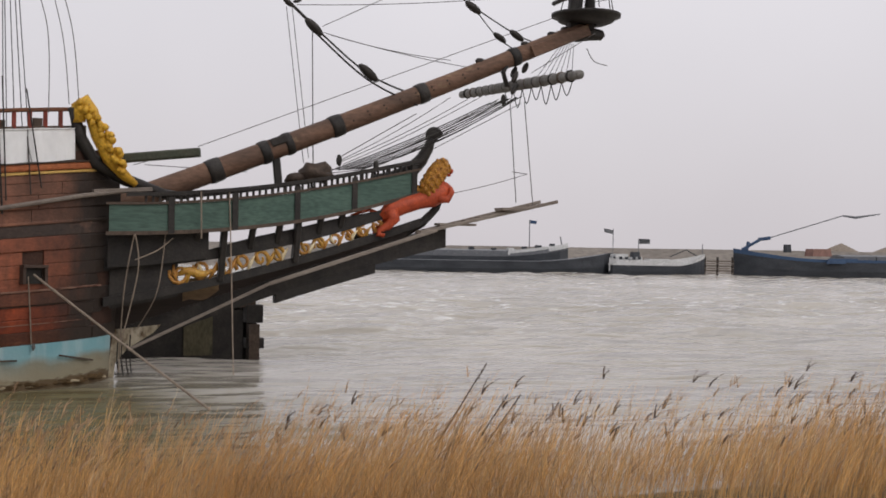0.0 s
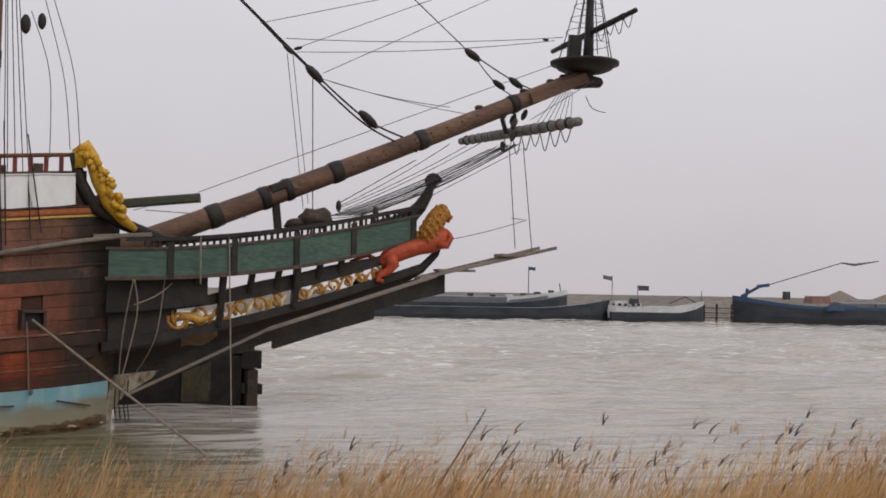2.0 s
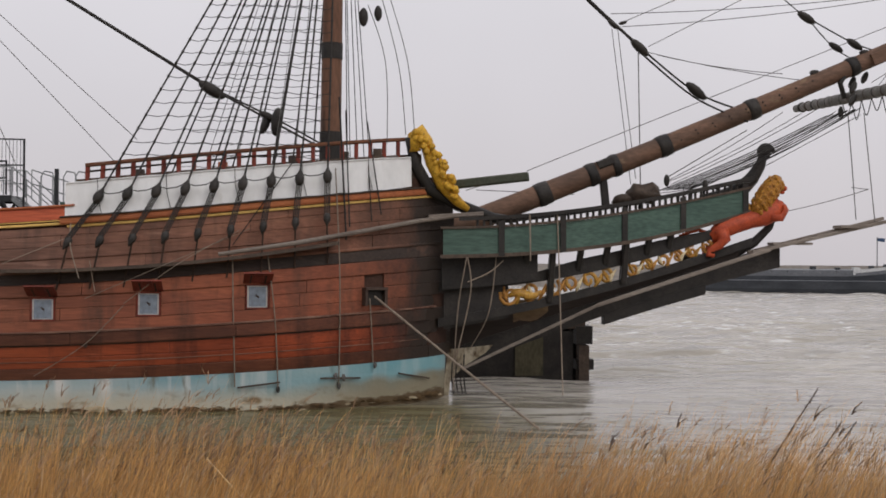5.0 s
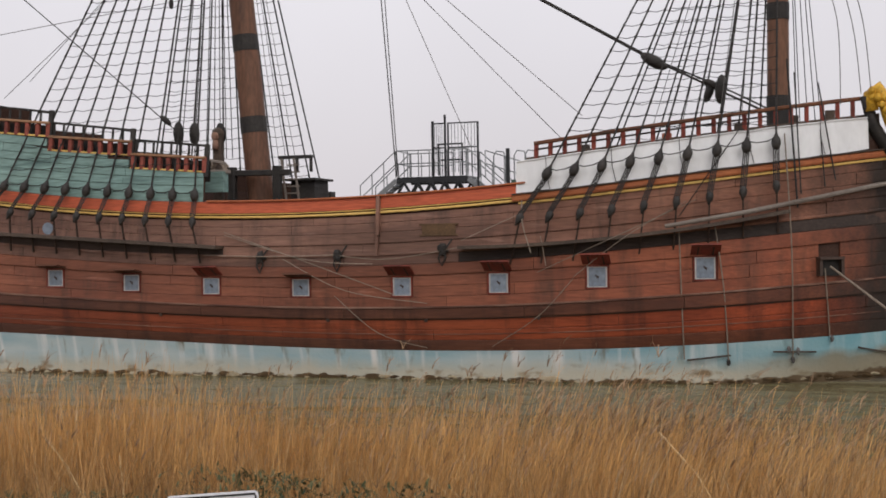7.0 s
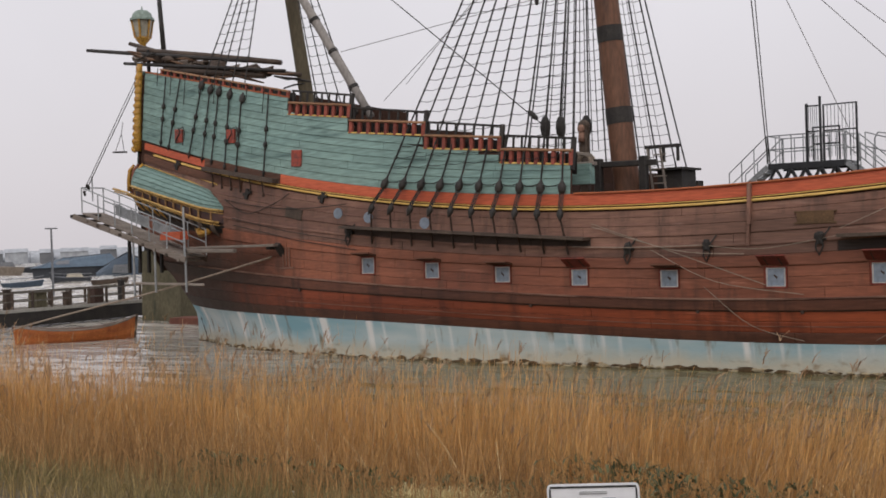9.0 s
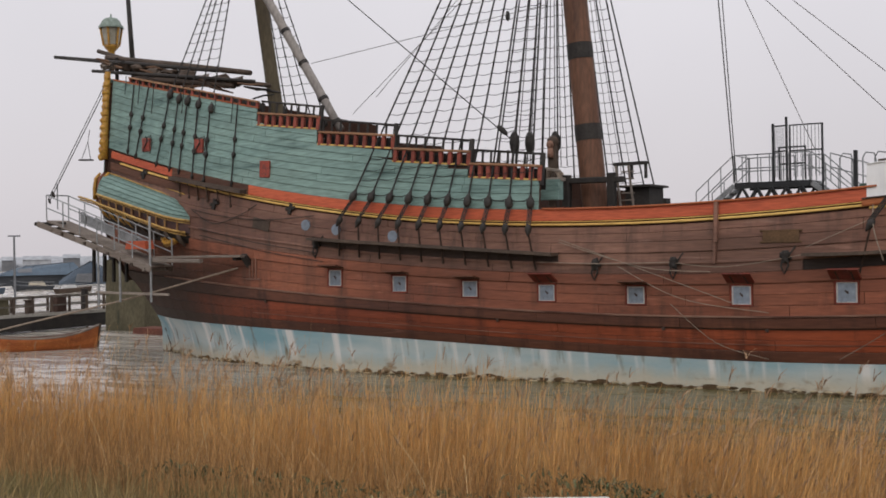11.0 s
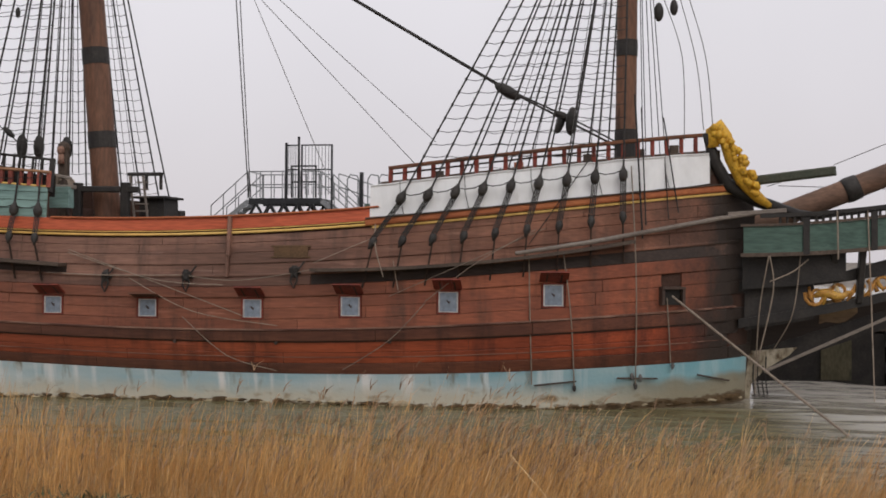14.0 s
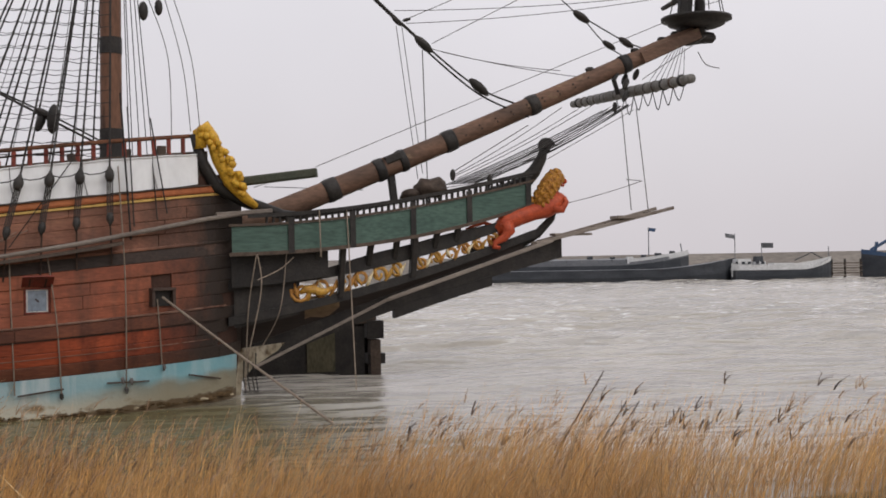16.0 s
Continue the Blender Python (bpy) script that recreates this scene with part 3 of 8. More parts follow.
def half(x, z):
    """Half the ship's breadth."""
    stem = 44.3 + 0.12 * max(0, z)
    bow = (1 - min(1, (x - 33) / (stem - 33)) ** 2.6) ** (1 / 1.9) if x > 33 else 1
    aft = 1
    if x < 16:
        u = min(1, max(0, x + 0.42 * min(2, max(0, z))) / 16)
        k = ease((z - 0.8) / 5.2)
        aft = (1 - (1 - u) ** 2.3) * (1 - k) + (0.66 + 0.34 * (1 - (1 - u) ** 2)) * k
    b = 4.62 + 0.45 * ease(max(z, -1) / 2.6)
    if z > 3:
        b -= 0.055 * (z - 3) ** 1.35
    return b * min(bow, aft)
def side(x, z, off=0.0):
    """A point on the starboard side; off: metres outside the shell."""
    e = 0.05
    n = Vector((half(x - e, z) - half(x + e, z), 2 * e, 0)).normalized()
    return Vector((x + n.x * off, -half(x, z) - n.y * off, z))

ship = thing("sailing_ship", "weathered wooden three-masted sailing ship with reddish hull, moored afloat", "ship", at=(0, 0, 0))

def z_top(x):
    if x > 32.8: return z_gilt(x) + 0.55
    if x > 22.1: return z_red(x) - 0.05
    return z_castle(x) - 0.06

stations = [-1.0, -0.6, -0.2] + [0.05 + i * 0.45 for i in range(88)] + [39.7 + i * 0.2 for i in range(25)]
stations += [s + d for s, *_ in STEPS[:-1] for d in (-0.01, 0.01)] + [22.04, 22.06, 32.79, 32.81]
stations = sorted(stations)
hull = Geo()
for sg in (-1, 1):
    rows = []
    for x in stations:
        top = z_top(x)
        lv = [-1.5, -0.4, 0.3, 0.8, 1.3, 1.9, 2.5, 3.1, 3.7, 4.4, 5.1] + [5.1 + (top - 5.1) * i / 7 for i in range(1, 8)]
        r = []
        for z in lv:
            xx = x
            if x < 0:
                xx = x if z > 6.5 else max(x, -0.84 - 0.1 * max(0, (z - 3.4) / 3.1)) if z > 3.4 else max(x, 0.02 - 0.42 * min(2, max(0, z)))
            xx = min(xx, 44.3 + 0.12 * max(0, z) - 0.005)
            r.append((xx, sg * max(0.12, half(xx, z)), z))
        rows.append(r if sg < 0 else r)
    hull.sheet(rows)
decks = [[(x, -half(x, z_top(x) - 0.9) + 0.02, z_top(x) - 0.9), (x, half(x, z_top(x) - 0.9) - 0.02, z_top(x) - 0.9)] for x in stations]
hull.sheet(decks)
zs = [3.4, 5, 6.5, 8, 10, 12.4]
hull.sheet([[(-0.98 if z > 6.4 else -0.86, s * half(0, z), z) for s in (-1, -.5, 0, .5, 1)] for z in zs])
hull_part = part("hull", hull, shell_dark, ship)

def plank(parent, mtl, x0, x1, lo, hi, thick, name="plank", gap=0.006, step=1.1, lap=0.0):
    """One plank bent along the side between two lines; lap: how much its lower edge stands out."""
    n = max(2, int(math.ceil((x1 - x0) / step)))
    v = []
    for i in range(n + 1):
        x = x0 + 0.008 + (x1 - x0 - 0.016) * i / n
        a, b = lo(x) + gap, hi(x) - gap
        if b < a + 0.01: b = a + 0.01
        v += [side(x, a, -0.02), side(x, a, thick + lap), side(x, a + 0.018, thick + lap + 0.006), side(x, b - 0.018, thick + 0.004), side(x, b, thick - 0.006), side(x, b, -0.02)]
    f = [(i * 6 + k, i * 6 + k + 1, i * 6 + k + 7, i * 6 + k + 6) for i in range(n) for k in range(5)]
    f += [tuple(range(5, -1, -1)), tuple(n * 6 + k for k in range(6))]
    return part(name, Geo().add(v, f), mtl, parent)

# blue bottom: a closed skin below the planking
rows = [[side(x, zz, 0.05) for zz in [-1.0 + (z_blue(x) + 1.0) * k / 8 for k in range(9)]] for x in [-0.66, -0.45, -0.2] + [0.04 + i * 0.5 for i in range(88)] + [44.02, 44.15, 44.27]]
part("bottom_skin", Geo().sheet(rows), blue_bottom, hull_part, "bleached light-blue bottom paint with white runs and growth", smooth=True)

gr = random.Random(31)
crust = Geo()
for i in range(520):
    x = -0.3 + 44.3 * gr.random()
    r = gr.uniform(.05, .15) * (1.25 if noise.noise(Vector((x * .8, 0, 2))) > 0 else .7)
    crust.blob(side(x, gr.uniform(-.04, .10) + .05 * noise.noise(Vector((x * .5, 4, 0))) + .16 * max(0, (x - 39) / 5), .05), (r * 1.6, .05, r * (.55 if x < 38 else .4)), 0 if gr.random() < (.62 if x < 34 else .88) else 1, 6, 4, .7)
growth = part("waterline_growth", crust, [mat("brown_weed_crust", (.10, .062, .028), (.055, .036, .018), .9, 4), mat("pale_shell_crust", (.42, .36, .25), (.30, .24, .15), .9, 4)], hull_part)
tagged(growth, "ragged brown weed and pale shell growth at the waterline", kind="stuff")

PORTS = [13.49, 16.42, 19.39, 22.38, 25.58, 29.03, 32.16, 35.20, 38.35]
LEVELS = [0, .075, .15, .23, .305, .385, .4625, .54, .62, .70, .78, .86, .93, .985]
def level(s): return lambda x: z_blue(x) + (z_gilt(x) - z_blue(x)) * s
rnd = random.Random(4)
# black of the tar and of the channels' shadow, mixed in one plank colour
tar_and_shade = mat("tarred_shaded_plank", (0.035, 0.028, 0.025), (0.06, 0.04, 0.032), 0.75, 0.9, LONG, 16, 0.35, 0.10, dirt=(0.11, 0.06, 0.042), dirt_at=0.62)
PLANK_JOBS = []
for k, (a, b) in enumerate(zip(LEVELS, LEVELS[1:])):
    x = -0.6
    cuts = [x]
    x += rnd.uniform(3.5, 6.5)
    while x < 43.9:
        cuts.append(x)
        x += rnd.uniform(4.5, 7.5)
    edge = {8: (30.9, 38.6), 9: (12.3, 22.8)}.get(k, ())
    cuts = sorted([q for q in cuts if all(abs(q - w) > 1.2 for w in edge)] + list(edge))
    cuts.append(44.45)
    holes = [(p - 0.36, p + 0.36) for p in PORTS] + [(41.55, 42.15)] if a in (.385, .4625) else []
    for c, d in zip(cuts, cuts[1:]):
        pieces = [(c, d)]
        for h0, h1 in holes:
            pieces = [q for p0, p1 in pieces for q in ((p0, min(p1, h0)), (max(p0, h1), p1)) if q[1] - q[0] > 0.05]
        for p0, p1 in pieces:
            m = hull_low if k < 4 else hull_mid if k < 8 else hull_top
            if k in (0, 3): m = wale_plank
            # strakes right under the channels take the colour with the painted shadow
            if k == 8 and 30.4 < p0 < 40 or k == 9 and 12 < p0 < 22.4: m = tar_and_shade
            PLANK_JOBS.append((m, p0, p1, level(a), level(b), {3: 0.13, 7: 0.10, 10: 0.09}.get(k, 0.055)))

worn = mat("worn_ledge", (0.25, 0.15, 0.11), (0.15, 0.075, 0.05), 0.75, 1.4, LONG, 16, 0.3, dirt=(.09, .04, .028), dirt_at=.5)
# mouldings: thin ledges along the side
def moulding(name, mtl, x0, x1, z, w, h, label="", out=0.06, parent=None, step=0.9):
    n = max(2, int((x1 - x0) / step))
    v = []
    for i in range(n + 1):
        x = x0 + (x1 - x0) * i / n
        v += [side(x, z(x) + dz, o) for dz, o in ((-h / 2, 0.0), (-h / 2, out + w * 0.8), (-h / 4, out + w), (h / 4, out + w), (h / 2, out + w * 0.8), (h / 2, 0.0))]
    f = [(i * 6 + k, i * 6 + k + 1, i * 6 + k + 7, i * 6 + k + 6) for i in range(n) for k in range(5)] + [tuple(range(5, -1, -1)), tuple(n * 6 + k for k in range(6))]
    return part(name, Geo().add(v, f), mtl, parent or hull_part, label)

# besides wear, these colours paint in the wale's lit top and darker lower side
moulding("wale_ledge", worn, 9, 43.6, level(0.118), 0.02, 0.028, out=0.055)
moulding("wale_ledge", worn, 3, 43.8, level(0.312), 0.035, 0.055, out=0.13)
moulding("wale_ledge", tar_and_shade, 3, 43.8, level(0.226), 0.02, 0.05, out=0.055)
moulding("wale_ledge", tar_and_shade, 9, 43.8, level(0.545), 0.012, 0.03, out=0.055)
moulding("wale_ledge", hull_top, 2, 44.0, level(0.70), 0.05, 0.09, out=0.055)
moulding("gilt_moulding", yellow, 0.2, 32.8, lambda x: z_gilt(x) + 0.03, 0.07, 0.075, "ochre yellow painted moulding")
moulding("gilt_moulding", yellow, 5.5, 32.8, lambda x: z_gilt(x) + 0.125, 0.05, 0.035)
moulding("mizzen_rail", hull_wale, 4.0, 8.8, lambda x: z_gilt(x) + 0.35, 0.03, 0.40, "dark brown timber strake below the castle")
moulding("red_strake", red, 8.8, 33.0, lambda x: z_gilt(x) + 0.35, 0.02, 0.38, "faded red painted top strake")
moulding("rail_cap", orange, 22.2, 33.0, lambda x: z_red(x) + 0.0, 0.10, 0.06)
moulding("gilt_moulding", yellow, 32.8, 44.0, lambda x: z_gilt(x) - 0.06, 0.06, 0.08)
moulding("forecastle_moulding", orange, 32.6, 44.1, lambda x: z_gilt(x) + 0.10, 0.12, 0.20, "orange-brown painted moulding below the tarpaulin")
moulding("forecastle_moulding", dark_wood, 32.6, 44.1, lambda x: z_gilt(x) + 0.225, 0.16, 0.05)
moulding("aft_red_strake", red, -0.6, 4.0, lambda x: z_gilt(x) + 0.30, 0.03, 0.30)
moulding("aft_dark_band", hull_wale, -0.6, 6.5, lambda x: z_gilt(x) - 0.22, 0.05, 0.34)

# green clapboards of the castle
row = 0
while row < 13:
    lo = (lambda r: lambda x: z_red(x) - 0.02 + r * 0.272 * (1 + 0.006 * (22 - x)))(row)
    hi = (lambda r: lambda x: z_red(x) - 0.02 + (r + 1) * 0.272 * (1 + 0.006 * (22 - x)))(row)
    reach = [x / 20 for x in range(-18, 452) if hi(x / 20) <= z_castle(x / 20) + 0.14 and x / 20 < 22.4]
    if reach:
        end = max(reach)
        cuts = [-0.9]
        x = rnd.uniform(3, 7)
        while x < end - 2:
            cuts.append(x)
            x += rnd.uniform(5, 8)
        for c, d in zip(cuts, cuts[1:] + [end]):
            PLANK_JOBS.append((green, c, d, lo, (lambda h: lambda x: min(h(x), z_castle(x) + 0.02))(hi), 0.03, "clapboard"))
    row += 1

# ---- gunports ----
def gunport(x, lid_open):
    s0, s1 = level(0.385)(x), level(0.54)(x)
    c = side(x, (s0 + s1) / 2)
    e = 0.05
    ang = math.atan2(-(half(x + e, c.z) - half(x - e, c.z)), 2 * e)
    ob = new("gunport"); ob.parent = hull_part
    ob.matrix_basis = Matrix.Translation(c) @ pose(0, 0, 0, 0, 0, math.degrees(ang))
    w, h = 0.35, (s1 - s0) / 2 - 0.005
    fr = Geo()
    fr.box((-w, -0.075, -h), (-w + 0.045, 0.0, h)).box((w - 0.045, -0.075, -h), (w, 0.0, h))
    fr.box((-w + 0.045, -0.075, -h), (w - 0.045, 0.0, -h + 0.045)).box((-w + 0.045, -0.075, h - 0.045), (w - 0.045, 0.0, h))
    part("frame", fr, red_post, ob)
    inner = Geo()
    for a, b in (((-w + .05, -h + .05), (-w + .09, h - .05)), ((w - .09, -h + .05), (w - .05, h - .05)), ((-w + .075, -h + .05), (w - .075, -h + .075)), ((-w + .075, h - .075), (w - .075, h - .05))):
        inner.box((a[0], -0.05, a[1]), (b[0], -0.02, b[1]))
    part("pane_border", inner, white_paint, ob)
    part("pane", Geo().box((-w + 0.076, -0.035, -h + 0.076), (w - 0.076, -0.015, h - 0.076)), pane_blue, ob, "milky blue-grey pane")
    part("handle", Geo().beam((-0.05, -0.045, 0.06), (0.04, -0.045, -0.04), 0.025, 0.04).beam((-0.02, -0.045, 0.0), (0.05, -0.05, 0.02), 0.02, 0.03), iron, ob)
    if lid_open:
        L = Geo()
        d = Vector((0, -0.52, 0.30)) if lid_open == 1 else Vector((0, -0.50, 0.10))
        n = d.cross(Vector((1, 0, 0))).normalized() * 0.045
        for k in range(3):
            a0, a1 = Vector((-w - 0.08 + k * 0.29, -0.07, h + 0.02)), Vector((-w - 0.08 + k * 0.29 + 0.28, -0.07, h + 0.02))
            v = [a0, a1, a1 + d, a0 + d, a0 + n, a1 + n, a1 + d + n, a0 + d + n]
            L.add(v, [(3, 2, 1, 0), (4, 5, 6, 7), (0, 1, 5, 4), (1, 2, 6, 5), (2, 3, 7, 6), (3, 0, 4, 7)])
        part("lid", L, red_post if lid_open == 1 else hull_wale, ob, "hinged lid propped open")
        for xx in (-0.22, 0.22):
            part("hinge", Geo().beam((xx, -0.07, h + 0.03), Vector((xx, -0.07, h + 0.03)) + d * 0.8, 0.05, 0.03), iron, ob)
for i, x in enumerate(PORTS):
    gunport(x, 1 if i >= 3 and i != 4 else 2)

# hawse port with its hood
hx = 41.85
hc = side(hx, 3.5)
ang = math.degrees(math.atan2(-(half(hx + .05, 3.5) - half(hx - .05, 3.5)), 0.1))
hawse = new("hawse_port"); hawse.parent = hull_part
hawse.matrix_basis = Matrix.Translation(hc) @ pose(0, 0, 0, 0, 0, ang)
part("hood", Geo().box((-0.42, -0.32, 0.16), (0.36, 0.0, 0.24)).box((-0.42, -0.28, -0.32), (-0.33, 0.0, 0.16)).box((0.27, -0.28, -0.32), (0.36, 0.0, 0.16)), hull_top, hawse)
# a solid black block stands for the darkness inside the port
part("opening", Geo().box((-0.33, -0.1, -0.32), (0.27, -0.02, 0.16)), tar, hawse)

# ---- railings ----
def railing(x0, x1, lo, hi, n, post_mat, cap_mat, parent, off=-0.05, w=0.11, cap=0.10, inset=0.0):
    r = new("railing"); r.parent = parent
    for i in range(n + 1):
        x = x0 + (x1 - x0) * i / n
        p, q = side(x, lo(x), off), side(x, hi(x), off - inset)
        part("post", Geo().beam(p, q, w, w, up=(1, 0, 0)), post_mat, r)
    m = max(3, int((x1 - x0) / 0.8))
    v = []
    for i in range(m + 1):
        x = x0 - 0.06 + (x1 - x0 + 0.12) * i / m
        c = side(x, hi(x), off - inset)
        v += [c + Vector((0, sy * w * 0.85, sz * cap / 2)) for sy, sz in ((-1, -.6), (-.8, -1), (.8, -1), (1, -.6), (1, .6), (.8, 1), (-.8, 1), (-1, .6))]
    g = Geo().add(v, [(i * 8 + k, i * 8 + (k + 1) % 8, i * 8 + 8 + (k + 1) % 8, i * 8 + 8 + k) for i in range(m) for k in range(8)] + [tuple(range(7, -1, -1)), tuple(m * 8 + k for k in range(8))])
    part("cap_rail", g, cap_mat, r)
    return r

rail_red = mat("faded_red_baluster", (0.30, 0.075, 0.05), (0.17, 0.045, 0.033), 0.7, 4, (1, 1, 1), 16, 0.3, 0.25)
rail_tan = mat("worn_tan_rail", (0.36, 0.20, 0.11), (0.24, 0.12, 0.065), 0.7, 1.5, LONG, 16, 0.3, dirt=(0.10, 0.055, 0.035), dirt_at=0.6)
for a, b, za, zb in STEPS[:4]:
    zl = (lambda a, b, za, zb: lambda x: za + (zb - za) * (x - a) / (b - a))(a, b, za, zb)
    railing(a + 0.1, b - 0.05, zl, (lambda f: lambda x: f(x) + 0.50)(zl), 8, rail_red, rail_tan, hull_part, 0.0, 0.15, 0.085)
    moulding("step_moulding", yellow, a, b, (lambda f: lambda x: f(x) + 0.03)(zl), 0.03, 0.06, out=0.03)
    railing(a + 0.1, b - 0.05, (lambda f: lambda x: f(x) + 0.5)(zl), (lambda f: lambda x: f(x) + 1.0 - 0.03 * (x - a))(zl), 8, tar, tar, hull_part, -0.12, 0.07, 0.08)
    part("step_bulkhead", Geo().beam(side(b - .02, zl(b) - 0.15, -0.03), side(b - .02, zl(b) + 0.95, -0.1), 0.16, 0.16, up=(1, 0, 0)), tar, hull_part)
    part("inner_bulwark", Geo().sheet([[side(x, zl(x) - 0.3, -0.35), side(x, zl(x) + 0.42, -0.35)] for x in (a, (a + b) / 2, b)]), tar, hull_part)
a, b, za, zb = STEPS[4]
zl5 = lambda x: za + (zb - za) * (x - a) / (b - a)
railing(0.4, 8.9, zl5, lambda x: zl5(x) + 0.24, 17, rail_red, rail_tan, hull_part, 0.0, 0.12, 0.08)
moulding("step_moulding", orange, -0.9, 9.0, zl5, 0.03, 0.07, out=0.03)
part("inner_bulwark", Geo().sheet([[side(x, zl5(x) - 0.3, -0.35), side(x, zl5(x) + 0.2, -0.35)] for x in (0, 3, 6, 9)]), tar, hull_part)

# forecastle: rail, posts, far bulwark, tarpaulin
fc_lo = lambda x: 6.80 + (x - 33) * 0.104
fc_hi = lambda x: 7.36 + (x - 33.3) * 0.113
railing(33.3, 43.1, fc_lo, fc_hi, 22, red_post, mat("brown_cap_paint", (0.19, 0.075, 0.035), (0.12, 0.05, 0.028), .7, 2, LONG, 14, .3, dirt=(.05, .035, .025), dirt_at=.58), hull_part, -0.10, 0.13, 0.11)
moulding("fife_ledge", dark_wood, 33.3, 40.2, lambda x: fc_hi(x) - 0.20, 0.02, 0.05, out=-0.12)
for sg in (1,):
    part("inner_bulwark", Geo().sheet([[(x, half(x, 7) - 0.1, 5.6), (x, half(x, 7) - 0.1, fc_hi(x) - (0.26 if x < 40 else 0.12))] for x in (33.4, 36, 38, 39.9, 40.1, 41.5, 42.6)]), tar, hull_part)
    part("forecastle_bulwark", Geo().sheet([[side(x, z_gilt(x) + 0.3, -0.02), side(x, fc_lo(x) + 0.12, -0.04)] for x in [33 + i * 0.5 for i in range(21)] + [43.4]]), dark_wood, hull_part)
rr = random.Random(9)
rows = []
for i in range(68):
    x = 32.72 + i * (43.0 - 32.72) / 67
    top, bot = fc_lo(x) + 0.02 + 0.03 * noise.noise(Vector((x * 1.7, 3, 0))), z_gilt(x) + 0.26 + 0.03 * noise.noise(Vector((x * 2.1, 9, 0)))
    if x > 42.6: bot += (x - 42.6) * 0.1
    r = []
    for k in range(9):
        z = bot + (top - bot) * k / 8
        o = 0.10 + 0.05 * noise.noise(Vector((x * 1.1, z * 1.0, 2))) + 0.018 * noise.noise(Vector((x * 4, z * 1.2, 7)))
        r.append(side(x, z, o))
    rows.append(r)
tarp = Geo().sheet(rows)
tarp.sheet([[p + Vector((0, 0.03, 0)) for p in r] for r in rows])
cover = part("tarpaulin", tarp, tarp_white, smooth=True)
part("hem", Geo().tube([r[8] + Vector((0, -.02, 0)) for r in rows], .022, 5), tarp_white, cover)
for i in range(6, 66, 13):
    a, b = rows[i][8] + Vector((0, -.03, .05)), rows[i + 1][0] + Vector((0, -.05, -.04))
    part("lashing", Geo().tube([a, rows[i][4] + Vector((0.03, -.03, 0)), b], .012, 4), rope_grey, cover)
tagged(cover, "white weathered tarpaulin lashed along the forecastle side", "tarpaulin")

# side standard amidships, name board, scuttles, ringbolts
st = Geo()
st.beam(side(28.25, 5.85, 0.13), side(28.25, 4.6, 0.13), 0.22, 0.12, up=(1, 0, 0)).beam(side(28.22, 4.6, 0.12), side(28.2, 3.95, 0.12), 0.16, 0.10, up=(1, 0, 0))
part("side_standard", st, hull_top, hull_part)
part("name_board", Geo().beam(side(29.7, 4.75, 0.09), side(30.8, 4.75, 0.09), 0.06, 0.30).beam(side(29.62, 4.92, 0.1), side(30.88, 4.92, 0.1), 0.07, 0.05).beam(side(29.62, 4.58, 0.1), side(30.88, 4.58, 0.1), 0.07, 0.05), mat("brown_board", (0.13, 0.075, 0.038), (0.085, 0.05, 0.026), 0.8, 3), hull_part)
for x in (24.2, 26.9, 30.4, 12.6):
    zc = z_gilt(x) - 1.28
    part("cleat", Geo().beam(side(x - .16, zc + .02, .12), side(x + .18, zc - .04, .12), 0.09, 0.09).blob(side(x, zc, .17), (.15, .09, .19), n=8, m=6, wob=.6).tube([side(x - .06, zc, .2), side(x - .12, zc - .3, .18), side(x - .02, zc - .5, .16), side(x + .1, zc - .25, .18), side(x + .06, zc, .2)], .03, 5).tube([side(x + .12, zc + .05, .2), side(x + .3, zc + .32, .14)], .025, 5), tar, hull_part, "coiled rope belayed on a side cleat")
for x in (12.0, 13.5, 16.1):
    c = side(x, z_gilt(x) - 0.62, 0.075)
    part("scuttle", Geo().tube([c, c + Vector((0, -0.05, 0))], 0.21, 14), pane_blue, hull_part, "round milky side light")
for x, d in ((9.9, 0), (26.5, 0), (29.8, 0), (33.4, 0), (20.5, 0)):
    c = side(x, level(0.22)(x), 0.1)
    part("scupper", Geo().tube([c, c + Vector((0, -0.06, 0))], 0.06, 8), iron, hull_part)
worn_red = mat("worn_red_shutter", (.36, .075, .05), (.24, .055, .04), .7, 3, (1, 1, 1), 14, .3, dirt=(.10, .05, .045), dirt_at=.56)
for px in (2.1, 5.7, 9.7):
    z = {2.1: 9.35, 5.7: 9.05, 9.7: 7.85}[px]
    part("port_shutter", Geo().beam(side(px - .28, z, 0.10), side(px + .24, z - .03, 0.10), 0.08, 0.58 if px < 9 else 0.66), worn_red, hull_part, "red painted castle shutter")
    if px < 9:
        part("shutter_hook", Geo().tube([side(px - .02 + .12 * math.sin(k * .9), z + .34 - .11 * k, .17) for k in range(7)], .028, 5), tar, hull_part)
        part("shutter_strap", Geo().tube([side(px + .1, z + .30, .16), side(px + .34, z + .36, .16), side(px + .46, z + .05, .16), side(px + .36, z - .45, .16)], .022, 5), tar, hull_part)
lad = Geo()
for x in (9.0, 9.18, 9.36):
    lad.beam(side(x, 4.35, .09), side(x, 3.55, .09), 0.05, 0.05, up=(1, 0, 0))
lad.beam(side(8.8, 3.5, .09), side(9.6, 3.5, .09), 0.06, 0.06)
part("side_grating", lad, hull_top, hull_part)
part("discharge", Geo().beam(side(9.2, 5.75, .08), side(10.1, 5.55, .08), 0.08, 0.42), dark_wood, hull_part)

